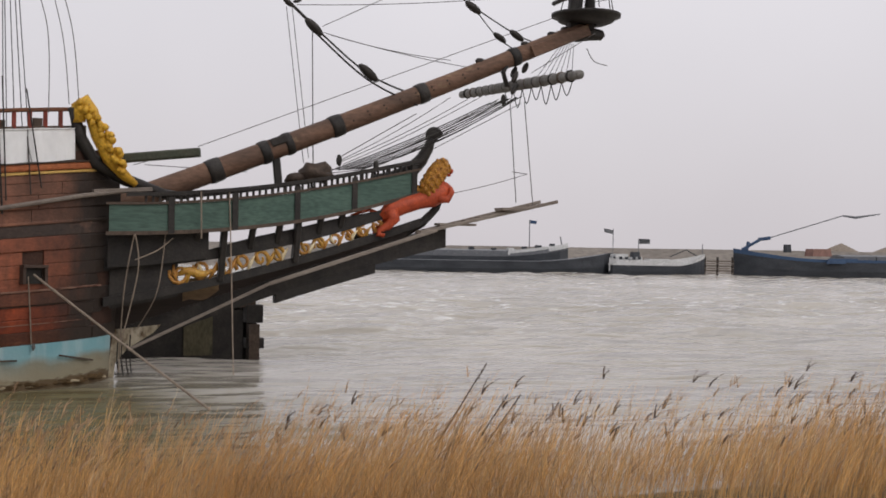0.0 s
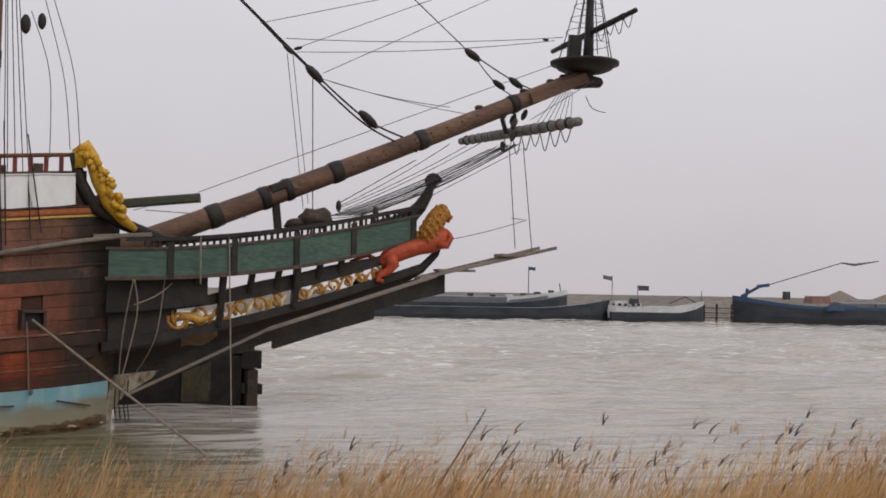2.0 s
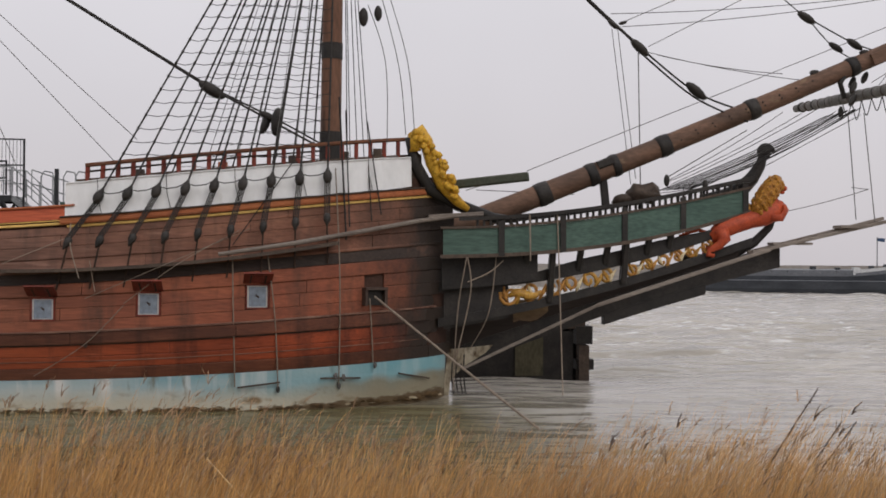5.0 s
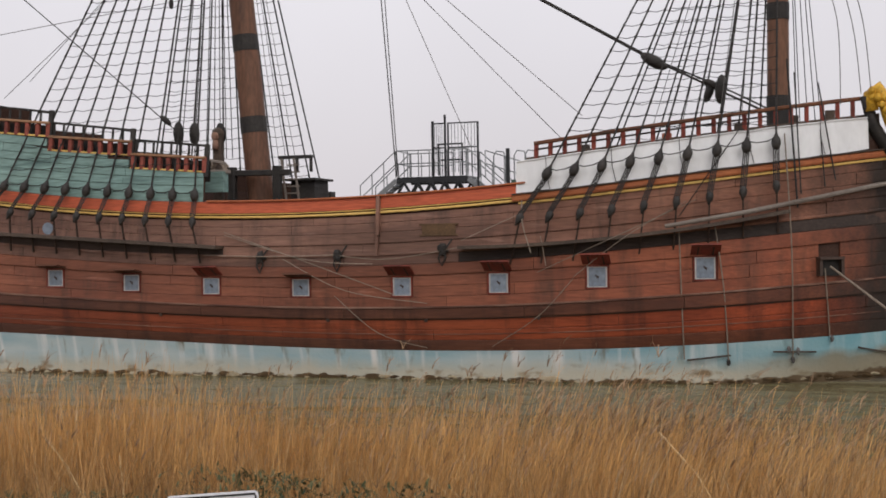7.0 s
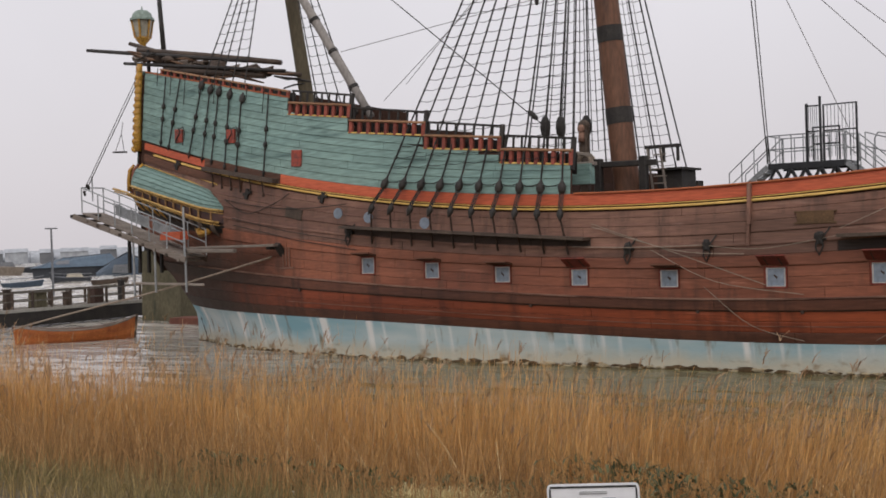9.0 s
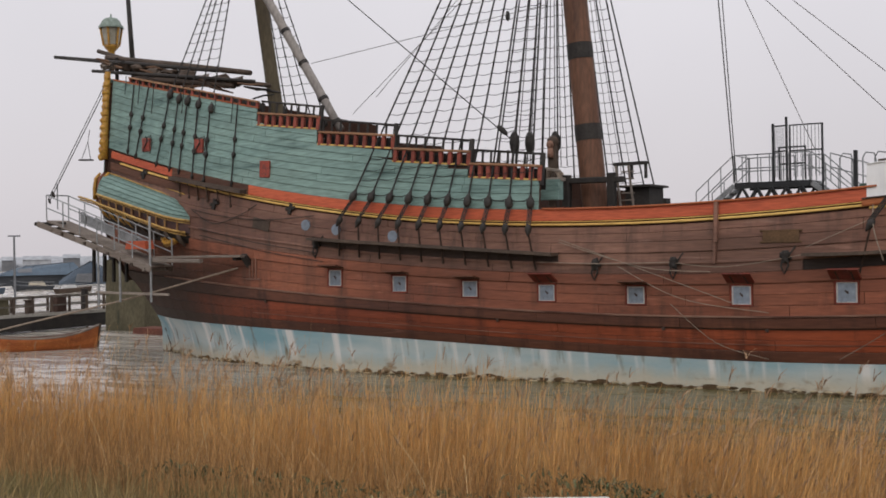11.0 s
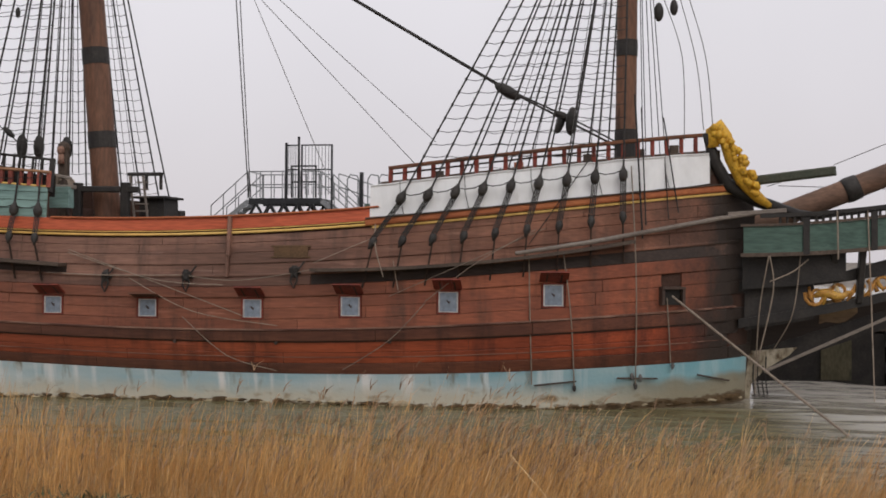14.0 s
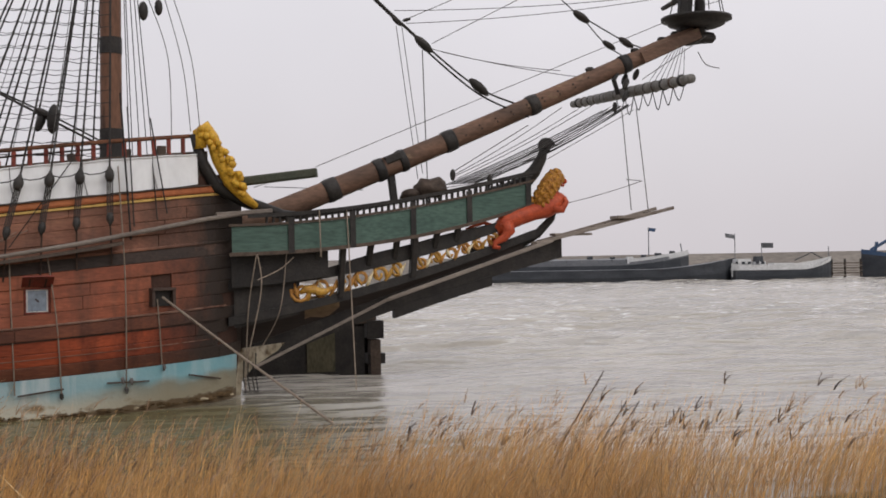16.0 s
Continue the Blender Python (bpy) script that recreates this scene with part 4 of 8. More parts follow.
# ---- masts ----
def mast(name, base, top, r0, r1, mtl, bands, parent):
    b, t = Vector(base), Vector(top)
    n = 14
    m = part(name, Geo().tube([b.lerp(t, i / n) for i in range(n + 1)], [r0 + (r1 - r0) * i / n for i in range(n + 1)], 18), mtl, parent, smooth=True)
    for z, h in bands:
        k = (z - b.z) / (t.z - b.z)
        c = b.lerp(t, k)
        d = (t - b).normalized()
        rr = r0 + (r1 - r0) * k + 0.02
        part("band", Geo().tube([c - d * h / 2, c + d * h / 2], rr, 18), tar, m, "black painted band")
    return m

fore = mast("foremast", (40.38, 0, 4.5), (40.55, 0, 24), 0.37, 0.30, spar, ((8.45, 1.0), (11.7, .55), (15.0, .5), (17.8, .5)), ship)
main = mast("mainmast", (22.0, 0, 4.0), (20.05, 0, 26), 0.50, 0.40, spar, ((8.8, .6), (11.85, .6), (15.2, .55), (18.8, .5)), ship)
mast("mizzenmast", (6.95, 0, 8.0), (4.7, 0, 22), 0.33, 0.25, mat("lichened_spar", (0.10, 0.082, 0.05), (0.07, 0.055, 0.034), 0.8, 1.2, (1, 1, .3), 10, 0.4), (), ship)
lat = [Vector((11.15, -1.5, 9.55)).lerp(Vector((1.8, -1.5, 23.9)), i / 10) for i in range(11)]
lateen = part("lateen_yard", Geo().tube(lat, [0.16 + 0.03 * min(1, i) for i in range(11)], 12), mat("silvered_spar", (0.30, 0.275, 0.255), (0.22, 0.20, 0.185), 0.8, 1.2, (1, 1, .3), 10, 0.4), ship, "silver-grey lateen yard", True)
for k in (0.02, 0.09, 0.2, 0.3):
    c = lat[0].lerp(lat[10], k); d = (lat[1] - lat[0]).normalized()
    part("band", Geo().tube([c - d * .08, c + d * .08], 0.215, 12), tar, lateen)

# ---- blocks and ropes ----
def deadeye(p, parent, r=0.15, d=(0, 0, 1)):
    ob = part("deadeye", Geo().tube([(0, 0, -r * 1.7), (0, 0, -r * 1.25), (0, 0, -r * .5), (0, 0, r * .35), (0, 0, r * 1.1), (0, 0, r * 1.9)], [r * .35, r * .8, r * 1.02, r * .95, r * .5, r * .2], 8), block_wood, parent, smooth=True)
    ob.matrix_basis = Matrix.Translation(p) @ Vector(d).to_track_quat("Z", "Y").to_matrix().to_4x4()
    return ob
def block(p, parent, r=0.22, d=(0, 0, 1)):
    g = Geo().blob((0, 0, 0), (r * 0.62, r * 0.5, r * 1.25), n=8, m=6)
    ob = part("block", g, block_wood, parent, smooth=True)
    ob.matrix_basis = Matrix.Translation(p) @ Vector(d).to_track_quat("Z", "Y").to_matrix().to_4x4()
    return ob
rigging = new("rigging"); rigging.parent = ship
def rope(*pts, r=0.014, drop=0.0, mtl=None, parent=None, name="rope", n=5):
    path = sag(pts[0], pts[1], drop) if len(pts) == 2 else None
    if path is None:
        path = []
        P = [Vector(p) for p in pts]
        for i in range(len(P) - 1):
            a, b, c, d = P[max(i - 1, 0)], P[i], P[i + 1], P[min(i + 2, len(P) - 1)]
            for k in range(6):
                t = k / 6
                path.append(0.5 * ((2 * b) + (c - a) * t + (2 * a - 5 * b + 4 * c - d) * t * t + (3 * b - a - 3 * c + d) * t ** 3))
        path.append(P[-1])
    return part(name, Geo().tube(path, r, n), mtl or rope_grey, parent or rigging)

def shrouds(name, feet, heads, chain_z, top, sg, upto=99, rat=0.40, ratlines=True, low=None, rs=0.032):
    """Shrouds from dead-eyes at the side to the masthead, with lanyards, chain plates and ratlines. feet: upper dead-eyes."""
    grp = new(name); grp.parent = ship
    legs = []
    for i, f in enumerate(feet):
        f = Vector((f[0], f[1] * sg, f[2]))
        h = Vector(top) + Vector((0.04 * (i - len(feet) / 2), -0.30 * sg, 0))
        leg = part("shroud", Geo().tube([f, f.lerp(h, 0.3), f.lerp(h, 0.65), h], rs, 6), rope_dark, grp)
        legs.append((f, h))
        deadeye(f, leg, 0.145, h - f)
        if low:
            l = low(f, i); l = Vector((l[0], l[1] * sg, l[2]))
            for o in (-0.075, -0.025, 0.025, 0.075):
                part("lanyard", Geo().tube([f + Vector((o, 0, -0.1)), l + Vector((o, 0, 0.1))], 0.019, 4), rope_dark, leg)
            deadeye(l, leg, 0.115, l - f)
            part("chain_plate", Geo().beam(l - Vector((0, 0, 0.1)), chain_z(l, sg), 0.06, 0.05, up=(1, 0, 0)), iron, leg)
    if ratlines:
        z = max(f.z for f, _ in legs) + 0.55
        wv = random.Random(3)
        while z < min(upto, top[2] - 1.0):
            pts = []
            for f, h in legs:
                k = (z - f.z) / (h.z - f.z)
                q = f.lerp(h, k)
                if pts:
                    pts.append((pts[-1] + q) / 2 - Vector((0, 0, 0.035 + 0.03 * wv.random())))
                pts.append(q)
            rat_geo = Geo().tube(pts, 0.0115, 4)
            for q in pts[::2]:
                rat_geo.blob(q, (.045, .045, .06), n=5, m=4)
            part("ratline", rat_geo, rope_dark, grp)
            z += rat * wv.uniform(0.93, 1.07)
    return grp

def channel(name, x0, x1, z, w=0.62, thick=0.10):
    n = int((x1 - x0) / 0.8)
    v = []
    for i in range(n + 1):
        x = x0 + (x1 - x0) * i / n
        v += [side(x, z(x) - thick, 0.0), side(x, z(x) - thick, w), side(x, z(x), w), side(x, z(x), 0.0)]
    f = [(i * 4 + k, i * 4 + (k + 1) % 4, i * 4 + 4 + (k + 1) % 4, i * 4 + 4 + k) for i in range(n) for k in range(4)] + [(3, 2, 1, 0), tuple(n * 4 + k for k in range(4))]
    return part(name, Geo().add(v, f), dark_wood, ship, "dark wooden channel shelf carrying dead-eyes")
CF = lambda x: 4.24 + 0.0098 * (x - 31) ** 2
CA = lambda x: 4.36 + (22.7 - x) * 0.070
cf, ca = channel("channel", 31.0, 40.6, CF), channel("channel", 12.5, 22.8, CA)
def rake(x, cz):
    """Lean of a shroud that foots at x, in metres for each metre of height."""
    return (40.45 - x) / 14.5 if cz is CF else (20.35 - x) / 16.5
def chain_to(cz):
    def f(l, sg):
        x = l.x - rake(l.x, cz) * 0.75
        q = side(x, cz(x) - 0.62, 0.09)
        return Vector((q.x, q.y * -sg if sg < 0 else q.y, q.z)) if sg > 0 else Vector((q.x, -q.y, q.z))
    return f
def low_at(cz):
    def f(u, i):
        z = cz(u.x) + 0.70
        x = u.x - rake(u.x, cz) * (u.z - z) * 1.25
        q = side(x, cz(x), 0.50)
        return (x, q.y, z)
    return f
ff = [(33.74 + i * 0.835, -half(33.74 + i * .835, 6.5) - 0.32, 6.42 + i * 0.092) for i in range(9)]
mf = [(14.41 + i * 0.822, -half(14.41 + i * .822, 6.4) - 0.30, 6.60 - 0.52 * min(1, i / 8.5)) for i in range(10)]
for sg in (1, -1):
    shrouds("fore_shrouds", ff, None, chain_to(CF), (40.45, 0, 20.2), sg, 16.5, low=low_at(CF))
    shrouds("main_shrouds", mf, None, chain_to(CA), (20.35, 0, 22.6), sg, 17.5, low=low_at(CA))
    zf = [(3.55, -half(3.5, 11.4) - .12, 11.45), (4.15, -half(4, 11.3) - .12, 11.2), (4.75, -half(4.7, 11) - .12, 11.05), (5.45, -half(5.4, 11) - .12, 10.85), (6.25, -half(6, 10.8) - .12, 10.6)]
    shrouds("mizzen_shrouds", zf, None, None, (5.05, 0, 20.0), sg, 17, rat=0.42, rs=0.026)
for feet in (ff, mf):
    pts = []
    for a, b in zip(feet, feet[1:]):
        a, b = Vector(a) + Vector((0, -.05, .12)), Vector(b) + Vector((0, -.05, .12))
        pts += [a, a.lerp(b, .35) - Vector((0, 0, .10)), a.lerp(b, .7) - Vector((0, 0, .09))]
    part("sheer_rope", Geo().tube(pts + [b], .018, 5), rope_dark, rigging)
# mizzen backstay tackles run down over the green side
for i, (x0, z0, x1, z1) in enumerate(((3.55, 11.4, 2.9, 8.3), (4.15, 11.2, 3.85, 8.05), (4.75, 11.0, 4.5, 7.9), (5.45, 10.8, 5.4, 7.6), (6.25, 10.6, 6.15, 7.4), (0.9, 12.1, 0.75, 9.0), (2.0, 11.9, 1.35, 8.75), (7.9, 10.6, 7.85, 7.2))):
    a, b = side(x0, z0, 0.14), side(x1, z1, 0.14)
    t = part("shroud_tackle", Geo().tube([a, b], 0.032, 5), rope_dark, rigging)
    for k in (0.42, 0.62, 0.95):
        deadeye(a.lerp(b, k), t, 0.09 if k < .9 else .07, b - a if k > .5 else a - b)

# stays: fore stay with its heart and tackle, main stay, bowsprit stay
stay = dict(mtl=rope_dark, n=7)
rope((40.5, 0, 21.6), (51.1, 0, 12.07), r=0.055, drop=0.05, name="stay", **stay)
rope((51.1, 0, 12.07), (53.1, 0.05, 10.55), (55.0, 0.05, 9.85), r=0.035, name="stay", **stay)
rope((51.0, -0.1, 11.95), (53.0, -0.1, 10.35), (54.9, -0.2, 9.5), r=0.035, name="stay", **stay)
rope((50.3, 0, 12.75), (49.2, 0, 13.75), r=0.07, name="stay", **stay)
block((51.1, 0, 12.05), rigging, 0.34, (1, 0, -0.9)); block((53.1, 0, 10.58), rigging, 0.36, (1, 0, -0.8)); block((50.15, 0, 12.85), rigging, 0.2, (1, 0, -0.9))
rope((20.5, 0, 20.1), (36.4, 0, 10.36), r=0.06, drop=0.04, name="stay", **stay)
rope((36.4, 0, 10.36), (40.1, 0, 8.40), r=0.04, name="stay", **stay)
rope((36.4, 0.1, 10.40), (38.6, 0.1, 9.35), (40.1, 0.1, 8.55), r=0.03, name="stay", **stay)
block((36.4, 0, 10.32), rigging, 0.42, (1, 0, -0.6)); block((38.3, 0, 9.45), rigging, 0.26, (1, 0, -0.55)); block((38.6, -0.15, 9.25), rigging, 0.40, (0.1, 0, 1)); block((38.2, 0.1, 9.2), rigging, 0.3, (0.4, 0, 1))
rope((40.6, 0, 26.5), (57.05, 0, 13.2), r=0.02, name="stay", **stay)
rope((57.05, 0, 13.25), (58.1, 0, 12.15), (59.3, 0, 11.55), r=0.022, name="stay", **stay)
rope((57.05, 0, 13.25), (58.8, 0, 12.35), (60.2, 0, 11.95), r=0.026, name="stay", **stay)
for q, r in (((57.05, 0, 13.22), .3), ((58.12, 0, 12.2), .24), ((58.8, 0, 12.32), .27)):
    block(q, rigging, r, (1, 0, -0.65))
rope((5.3, 0, 19.5), (18.42, 0, 8.66), r=0.022, name="stay", **stay)
block((17.9, 0, 9.15), rigging, 0.24, (1, 0, -0.9)); block((18.6, -.3, 8.6), rigging, 0.36); block((19.0, .2, 8.6), rigging, 0.36); block((20.3, -.2, 8.5), rigging, .36)
rope((18.6, -.3, 8.7), (20.2, 0, 22), r=0.02, mtl=rope_dark); rope((19.0, .2, 8.7), (20.2, 0, 22), r=0.02, mtl=rope_dark)
for x in (18.2, 18.9, 19.5, 19.9, 20.2, 20.5, 20.8):
    rope((x, 0.6 - (x - 18) * .3, 7.6), (20.25 + (x - 19.5) * 0.15, 0, 21.5), r=0.018, mtl=rope_dark)
for x in (22.2, 22.5, 22.9):
    rope((x, 0.9, 7.2), (20.6, 0.3, 21.5), r=0.013)
for x, y in ((41.1, -.8), (41.35, -.4), (41.6, .3), (41.0, .8), (41.8, 0.9)):
    rope((x, y, 7.6), (40.75, 0, 20.5), r=0.016, mtl=rope_dark)
block((41.5, -.5, 12.8), rigging, .26); block((42.0, -.2, 13.0), rigging, .22); block((18.9, -1.2, 13.3), rigging, 0.16)
for x, z in ((38.6, 8.2), (37.4, 8.0), (39.3, 8.2), (36.4, 7.8)):
    rope((x, -1.2, z), (40.3, -.2, 20.5), r=0.013)

# thin running lines
rope((47.18, 0.00, 7.71), (60.38, 0.00, 13.13))
rope((51.05, 0.00, 11.86), (51.15, 0.00, 7.20), r=0.02)
rope((50.12, 0.00, 12.68), (50.81, 0.00, 7.28)); rope((50.32, 0.00, 12.70), (50.98, 0.00, 7.49))
rope((51.41, 0.00, 11.89), (57.20, 0.00, 10.99), drop=.1); rope((51.72, 0.00, 11.81), (56.20, 0.00, 11.23), drop=.1)
rope((49.26, 0.00, 13.69), (57.8, 0.00, 16.2)); rope((50.47, 0.00, 12.91), (58.9, 0.00, 16.65))
rope((50.07, 0.00, 13.21), (60.72, 0.00, 14.21), drop=.15); rope((50.48, 0.00, 12.77), (60.36, 0.00, 14.05), drop=.15)
rope((51.41, 0.00, 12.09), (60.2, 0.00, 16.65)); block((60.0, 0, 14.05), rigging, .1, (1, 0, 0)); block((50.5, 0, 12.9), rigging, .13, (1, 0, 0.3))
rope((51.99, -0.50, 7.40), (56.04, -0.50, 9.82), drop=.1); rope((51.89, -0.50, 7.30), (56.70, -0.50, 9.79), drop=.1)
rope((52.10, -0.50, 7.27), (57.36, -0.50, 10.00), drop=.1); rope((52.71, -0.50, 7.23), (57.92, -0.50, 9.87), drop=.12)
rope((53.13, -0.50, 7.15), (58.03, -0.50, 9.79), drop=.12); rope((51.50, -0.50, 6.93), (54.91, -0.50, 7.38))
rope((55.43, -0.50, 7.95), (58.82, -0.50, 9.77)); rope((51.89, -0.50, 7.46), (54.76, -0.50, 9.17), r=0.018)
for q in ((51.95, -.5, 7.4), (53.3, -.5, 7.25), (58.1, -.5, 9.85)):
    block(q, rigging, .17, (0, 0, 1))
rope((57.72, -2.00, 9.61), (58.01, -2.00, 6.06), r=.018); rope((58.27, -2.00, 9.64), (58.66, -2.00, 5.98), r=.018)
rope((56.19, 0.00, 6.37), (59.32, 0.00, 7.21), drop=.05); rope((59.32, 0.00, 7.21), (58.70, 0.00, 7.27))
rope((41.62, -3.50, 12.58), (42.18, -3.50, 10.77), (42.25, -3.50, 8.24)); rope((42.25, -3.50, 12.99), (42.87, -3.50, 10.83), (43.10, -3.50, 8.66))
rope((42.02, -3.00, 13.07), (42.62, -3.00, 10.72), (42.85, -3.00, 8.58)); rope((45.06, 0.00, 7.01), (46.99, 0.00, 7.61)); rope((45.42, 0.00, 7.03), (48.83, 0.00, 6.91))
rope((23.4, 2.0, 18.0), (33.56, 2.0, 8.81)); rope((23.3, 2.0, 18.0), (32.81, 2.0, 8.0)); rope((24.5, 3.0, 18.6), (29.13, 3.0, 7.92))
rope((25.25, 3.0, 19.0), (26.13, 3.0, 6.9), r=.024, mtl=rope_dark); rope((25.45, 3.0, 19.0), (26.21, 3.0, 6.9), r=.02, mtl=rope_dark)
rope((8.49, 0.00, 12.68), (20.0, 0.00, 13.8)); rope((11.90, 0.00, 10.95), (18.5, 0.00, 16.7)); rope((10.69, 0.00, 10.35), (19.2, 0.00, 16.7))
rope((22.65, 3.9, 6.5), (20.6, 0.3, 21.8), r=.032, mtl=rope_dark)

# lines hanging down the side and the looped warps
pale = dict(mtl=rope_pale, parent=hull_part)
rope(side(37.6, 4.75, .3), side(37.65, 3.0, .15), side(37.68, 0.75, .16), r=.021, **pale); rope(side(38.6, 4.8, .3), side(38.85, 2.9, .16), side(38.94, 0.7, .16), r=.021, **pale)
rope(side(40.6, 7.4, .2), side(40.7, 4.0, .35), side(40.75, 0.6, .14), r=.021, **pale); rope(side(41.62, 7.5, .14), side(41.7, 5.8, .2), r=.02, mtl=rope_dark, parent=hull_part)
rope(side(41.65, 3.4, .2), side(41.75, 2.4, .12), side(41.8, 1.4, .12), r=.021, **pale)
for x, z in ((38.94, .65), (40.75, .7), (41.85, 1.3), (40.9, .95), (40.65, 1.0)):
    part("knot", Geo().blob(side(x, z, .15), (.06, .06, .11), n=7, m=5, wob=.6), rope_grey if x > 39.5 else rope_dark, hull_part)
for a, b in (((37.75, .72), (39.0, .86)), ((40.2, .95), (41.4, .92)), ((42.6, 1.0), (43.6, .75))):
    part("fender_pole", Geo().beam(side(a[0], a[1], .15), side(b[0], b[1], .15), .045, .05), dark_wood, hull_part)
rope(side(25.0, 3.9, .2), side(27.15, 2.87, .2), side(29.9, 2.46, .2), r=.013, **pale); rope(side(26.8, 2.7, .2), side(28.2, 1.51, .2), side(29.8, 1.04, .2), r=.013, **pale)
rope(side(34.5, 3.2, .2), side(33.4, 2.06, .2), side(31.9, 1.11, .2), r=.013, **pale); rope(side(37.8, 5.45, .3), side(36.1, 4.45, .65), side(34.5, 3.25, .2), r=.011, **pale)
rope(side(38.1, 5.5, .2), side(35.8, 4.45, .65), side(33.4, 3.4, .2), r=.011, **pale); rope(side(31.0, 4.4, .2), side(32.9, 5.2, .2), r=.011, **pale)
rope(side(26.8, 4.0, .2), side(28.6, 3.85, .2), side(31, 4.2, .2), r=.013, **pale); rope(side(33.7, 3.6, .3), side(33.6, 4.5, .66), r=.013, **pale)
rope(side(22.9, 4.7, .2), side(25.84, 3.86, .2), side(28.1, 3.7, .2), r=.014, **pale); rope(side(22.9, 4.79, .2), side(26.2, 3.66, .2), side(28.8, 2.74, .2), r=.014, **pale)
rope(side(22.2, 4.05, .2), side(24.4, 3.98, .3), side(26.8, 4.0, .2), r=.016, **pale)
rope((46.92, -2.45, 6.1), (46.93, -2.5, 5.4), (46.95, -2.45, 4.6), r=.025, **pale); rope((47.88, -2.1, 6.2), (47.98, -2.1, 3.6), (48.08, -2.2, 0.2), r=.021, **pale)
rope((44.88, -2.7, 4.70), (45.00, -2.5, 3.55), (44.54, -2.0, 1.2), r=.022, **pale); rope((45.86, -2.2, 4.7), (45.64, -2.1, 2.9), (45.15, -1.2, 1.7), r=.02, **pale)
rope((44.85, -2.7, 4.7), (44.6, -2.3, 2.9), (44.55, -1.4, 0.3), r=.022, **pale)
rope((44.9, -2.5, 3.9), (45.6, -2.3, 4.2), (46.1, -2.2, 4.6), r=.02, **pale)
rope(side(32.95, 5.6, .3), side(33.05, 4.9, .66), side(33.3, 4.0, .6), r=.018, **pale)
# the bundle of lines from the sprit yard down to the beakhead
for k in range(9):
    o = .17 * k
    rope((51.7 + o * .8, -.45 + .05 * (k % 3), 7.05 + .05 * o), (57.6 + .13 * k, -.5 - .25 * (k % 4), 9.72 + .03 * k), r=.016 if k % 2 else .021, drop=.10 + .02 * k, mtl=rope_dark)
for x0, z0, x1, z1, rr2 in ((40.75, 9.6, 40.9, 5.2, .03), (40.95, 9.2, 41.0, 5.6, .022), (41.62, 8.9, 41.95, 6.0, .022), (39.4, 7.6, 37.6, 5.0, .016)):
    rope((x0, -half(x0, 7) - .12, z0), side(x1, z1, .3), r=rr2, mtl=rope_dark, parent=hull_part)
# lines drooping along the quarter
for pts2 in (((5.5, 6.4), (7.4, 6.05), (9.9, 5.82), (12.4, 5.9)), ((6.0, 5.6), (8.0, 5.2), (9.9, 4.87), (12.6, 4.5)), ((6.1, 5.3), (8.0, 4.95), (9.9, 4.59), (13.0, 4.15)), ((5.6, 6.35), (7.0, 5.75), (8.6, 6.1), (9.4, 6.45))):
    rope(*[side(x, z, .16) for x, z in pts2], r=.016, mtl=rope_dark, parent=hull_part)
# long grey boom lashed along the bow
part("boom", Geo().tube([side(37.2, 4.72, .62), side(39.5, 5.1, .5), side(41.5, 5.5, .35), side(43.2, 5.85, .22), (45.0, -2.3, 6.1)], [.06, .07, .07, .07, .06], 8), grey_wood, ship, "long grey weathered boom lashed along the bow")
part("boom", Geo().beam((43.6, -2.75, 5.98), (45.4, -2.3, 6.12), .16, .14), grey_wood, ship)

# ---- bowsprit ----
b0, b1 = Vector((43.5, 0, 5.25)), Vector((61.5, 0, 12.75))
bn = 20
bowsprit = part("bowsprit", Geo().tube([b0.lerp(b1, i / bn) + Vector((0, 0, 0.14 * math.sin(math.pi * i / bn) * -1)) for i in range(bn + 1)], [0.40 - 0.11 * i / bn for i in range(bn + 1)], 18), spar_bow, ship, "heavy round bowsprit of weathered brown timber", True)
for k, h in ((0.235, 0.5), (0.33, .35), (0.375, .28), (0.47, .45), (0.645, .4), (0.845, .35)):
    c = b0.lerp(b1, k) + Vector((0, 0, -0.14 * math.sin(math.pi * k))); d = (b1 - b0).normalized()
    part("band", Geo().tube([c - d * h / 2, c - d * h / 6, c + d * h / 6, c + d * h / 2], [.40 - .11 * k + v for v in (.025, .05, .04, .03)], 16), tar, bowsprit, "tarred rope lashing", True)
for k in (0.77, 0.87, 0.93, 0.96):
    c = b0.lerp(b1, k)
    part("cleat", Geo().blob(c + Vector((0, 0, .30 - .06 * k)), (.2, .14, .12), n=8, m=5), tar, bowsprit)
for i in range(16):
    k = .50 + i * .0165 + (.012 if i % 2 else 0)
    c = b0.lerp(b1, k) + Vector((0, -(.385 - .11 * k), -.14 * math.sin(math.pi * k) + (.10 if i % 2 else -.04)))
    part("bolt", Geo().blob(c, (.045, .03, .045), n=6, m=4), iron, bowsprit)
part("bee", Geo().beam((59.3, -.34, 11.72), (61.6, -.34, 12.7), .14, .42).beam((59.3, .34, 11.72), (61.6, .34, 12.7), .14, .42), spar_bow, bowsprit, "wooden cheek bolted to the bowsprit end")
part("stanchion", Geo().beam((49.82, 0, 7.6), (49.95, 0, 6.4), .22, .26, up=(1, 0, 0)).beam((49.6, 0, 7.9), (50.1, 0, 8.1), .8, .3), tar, bowsprit)
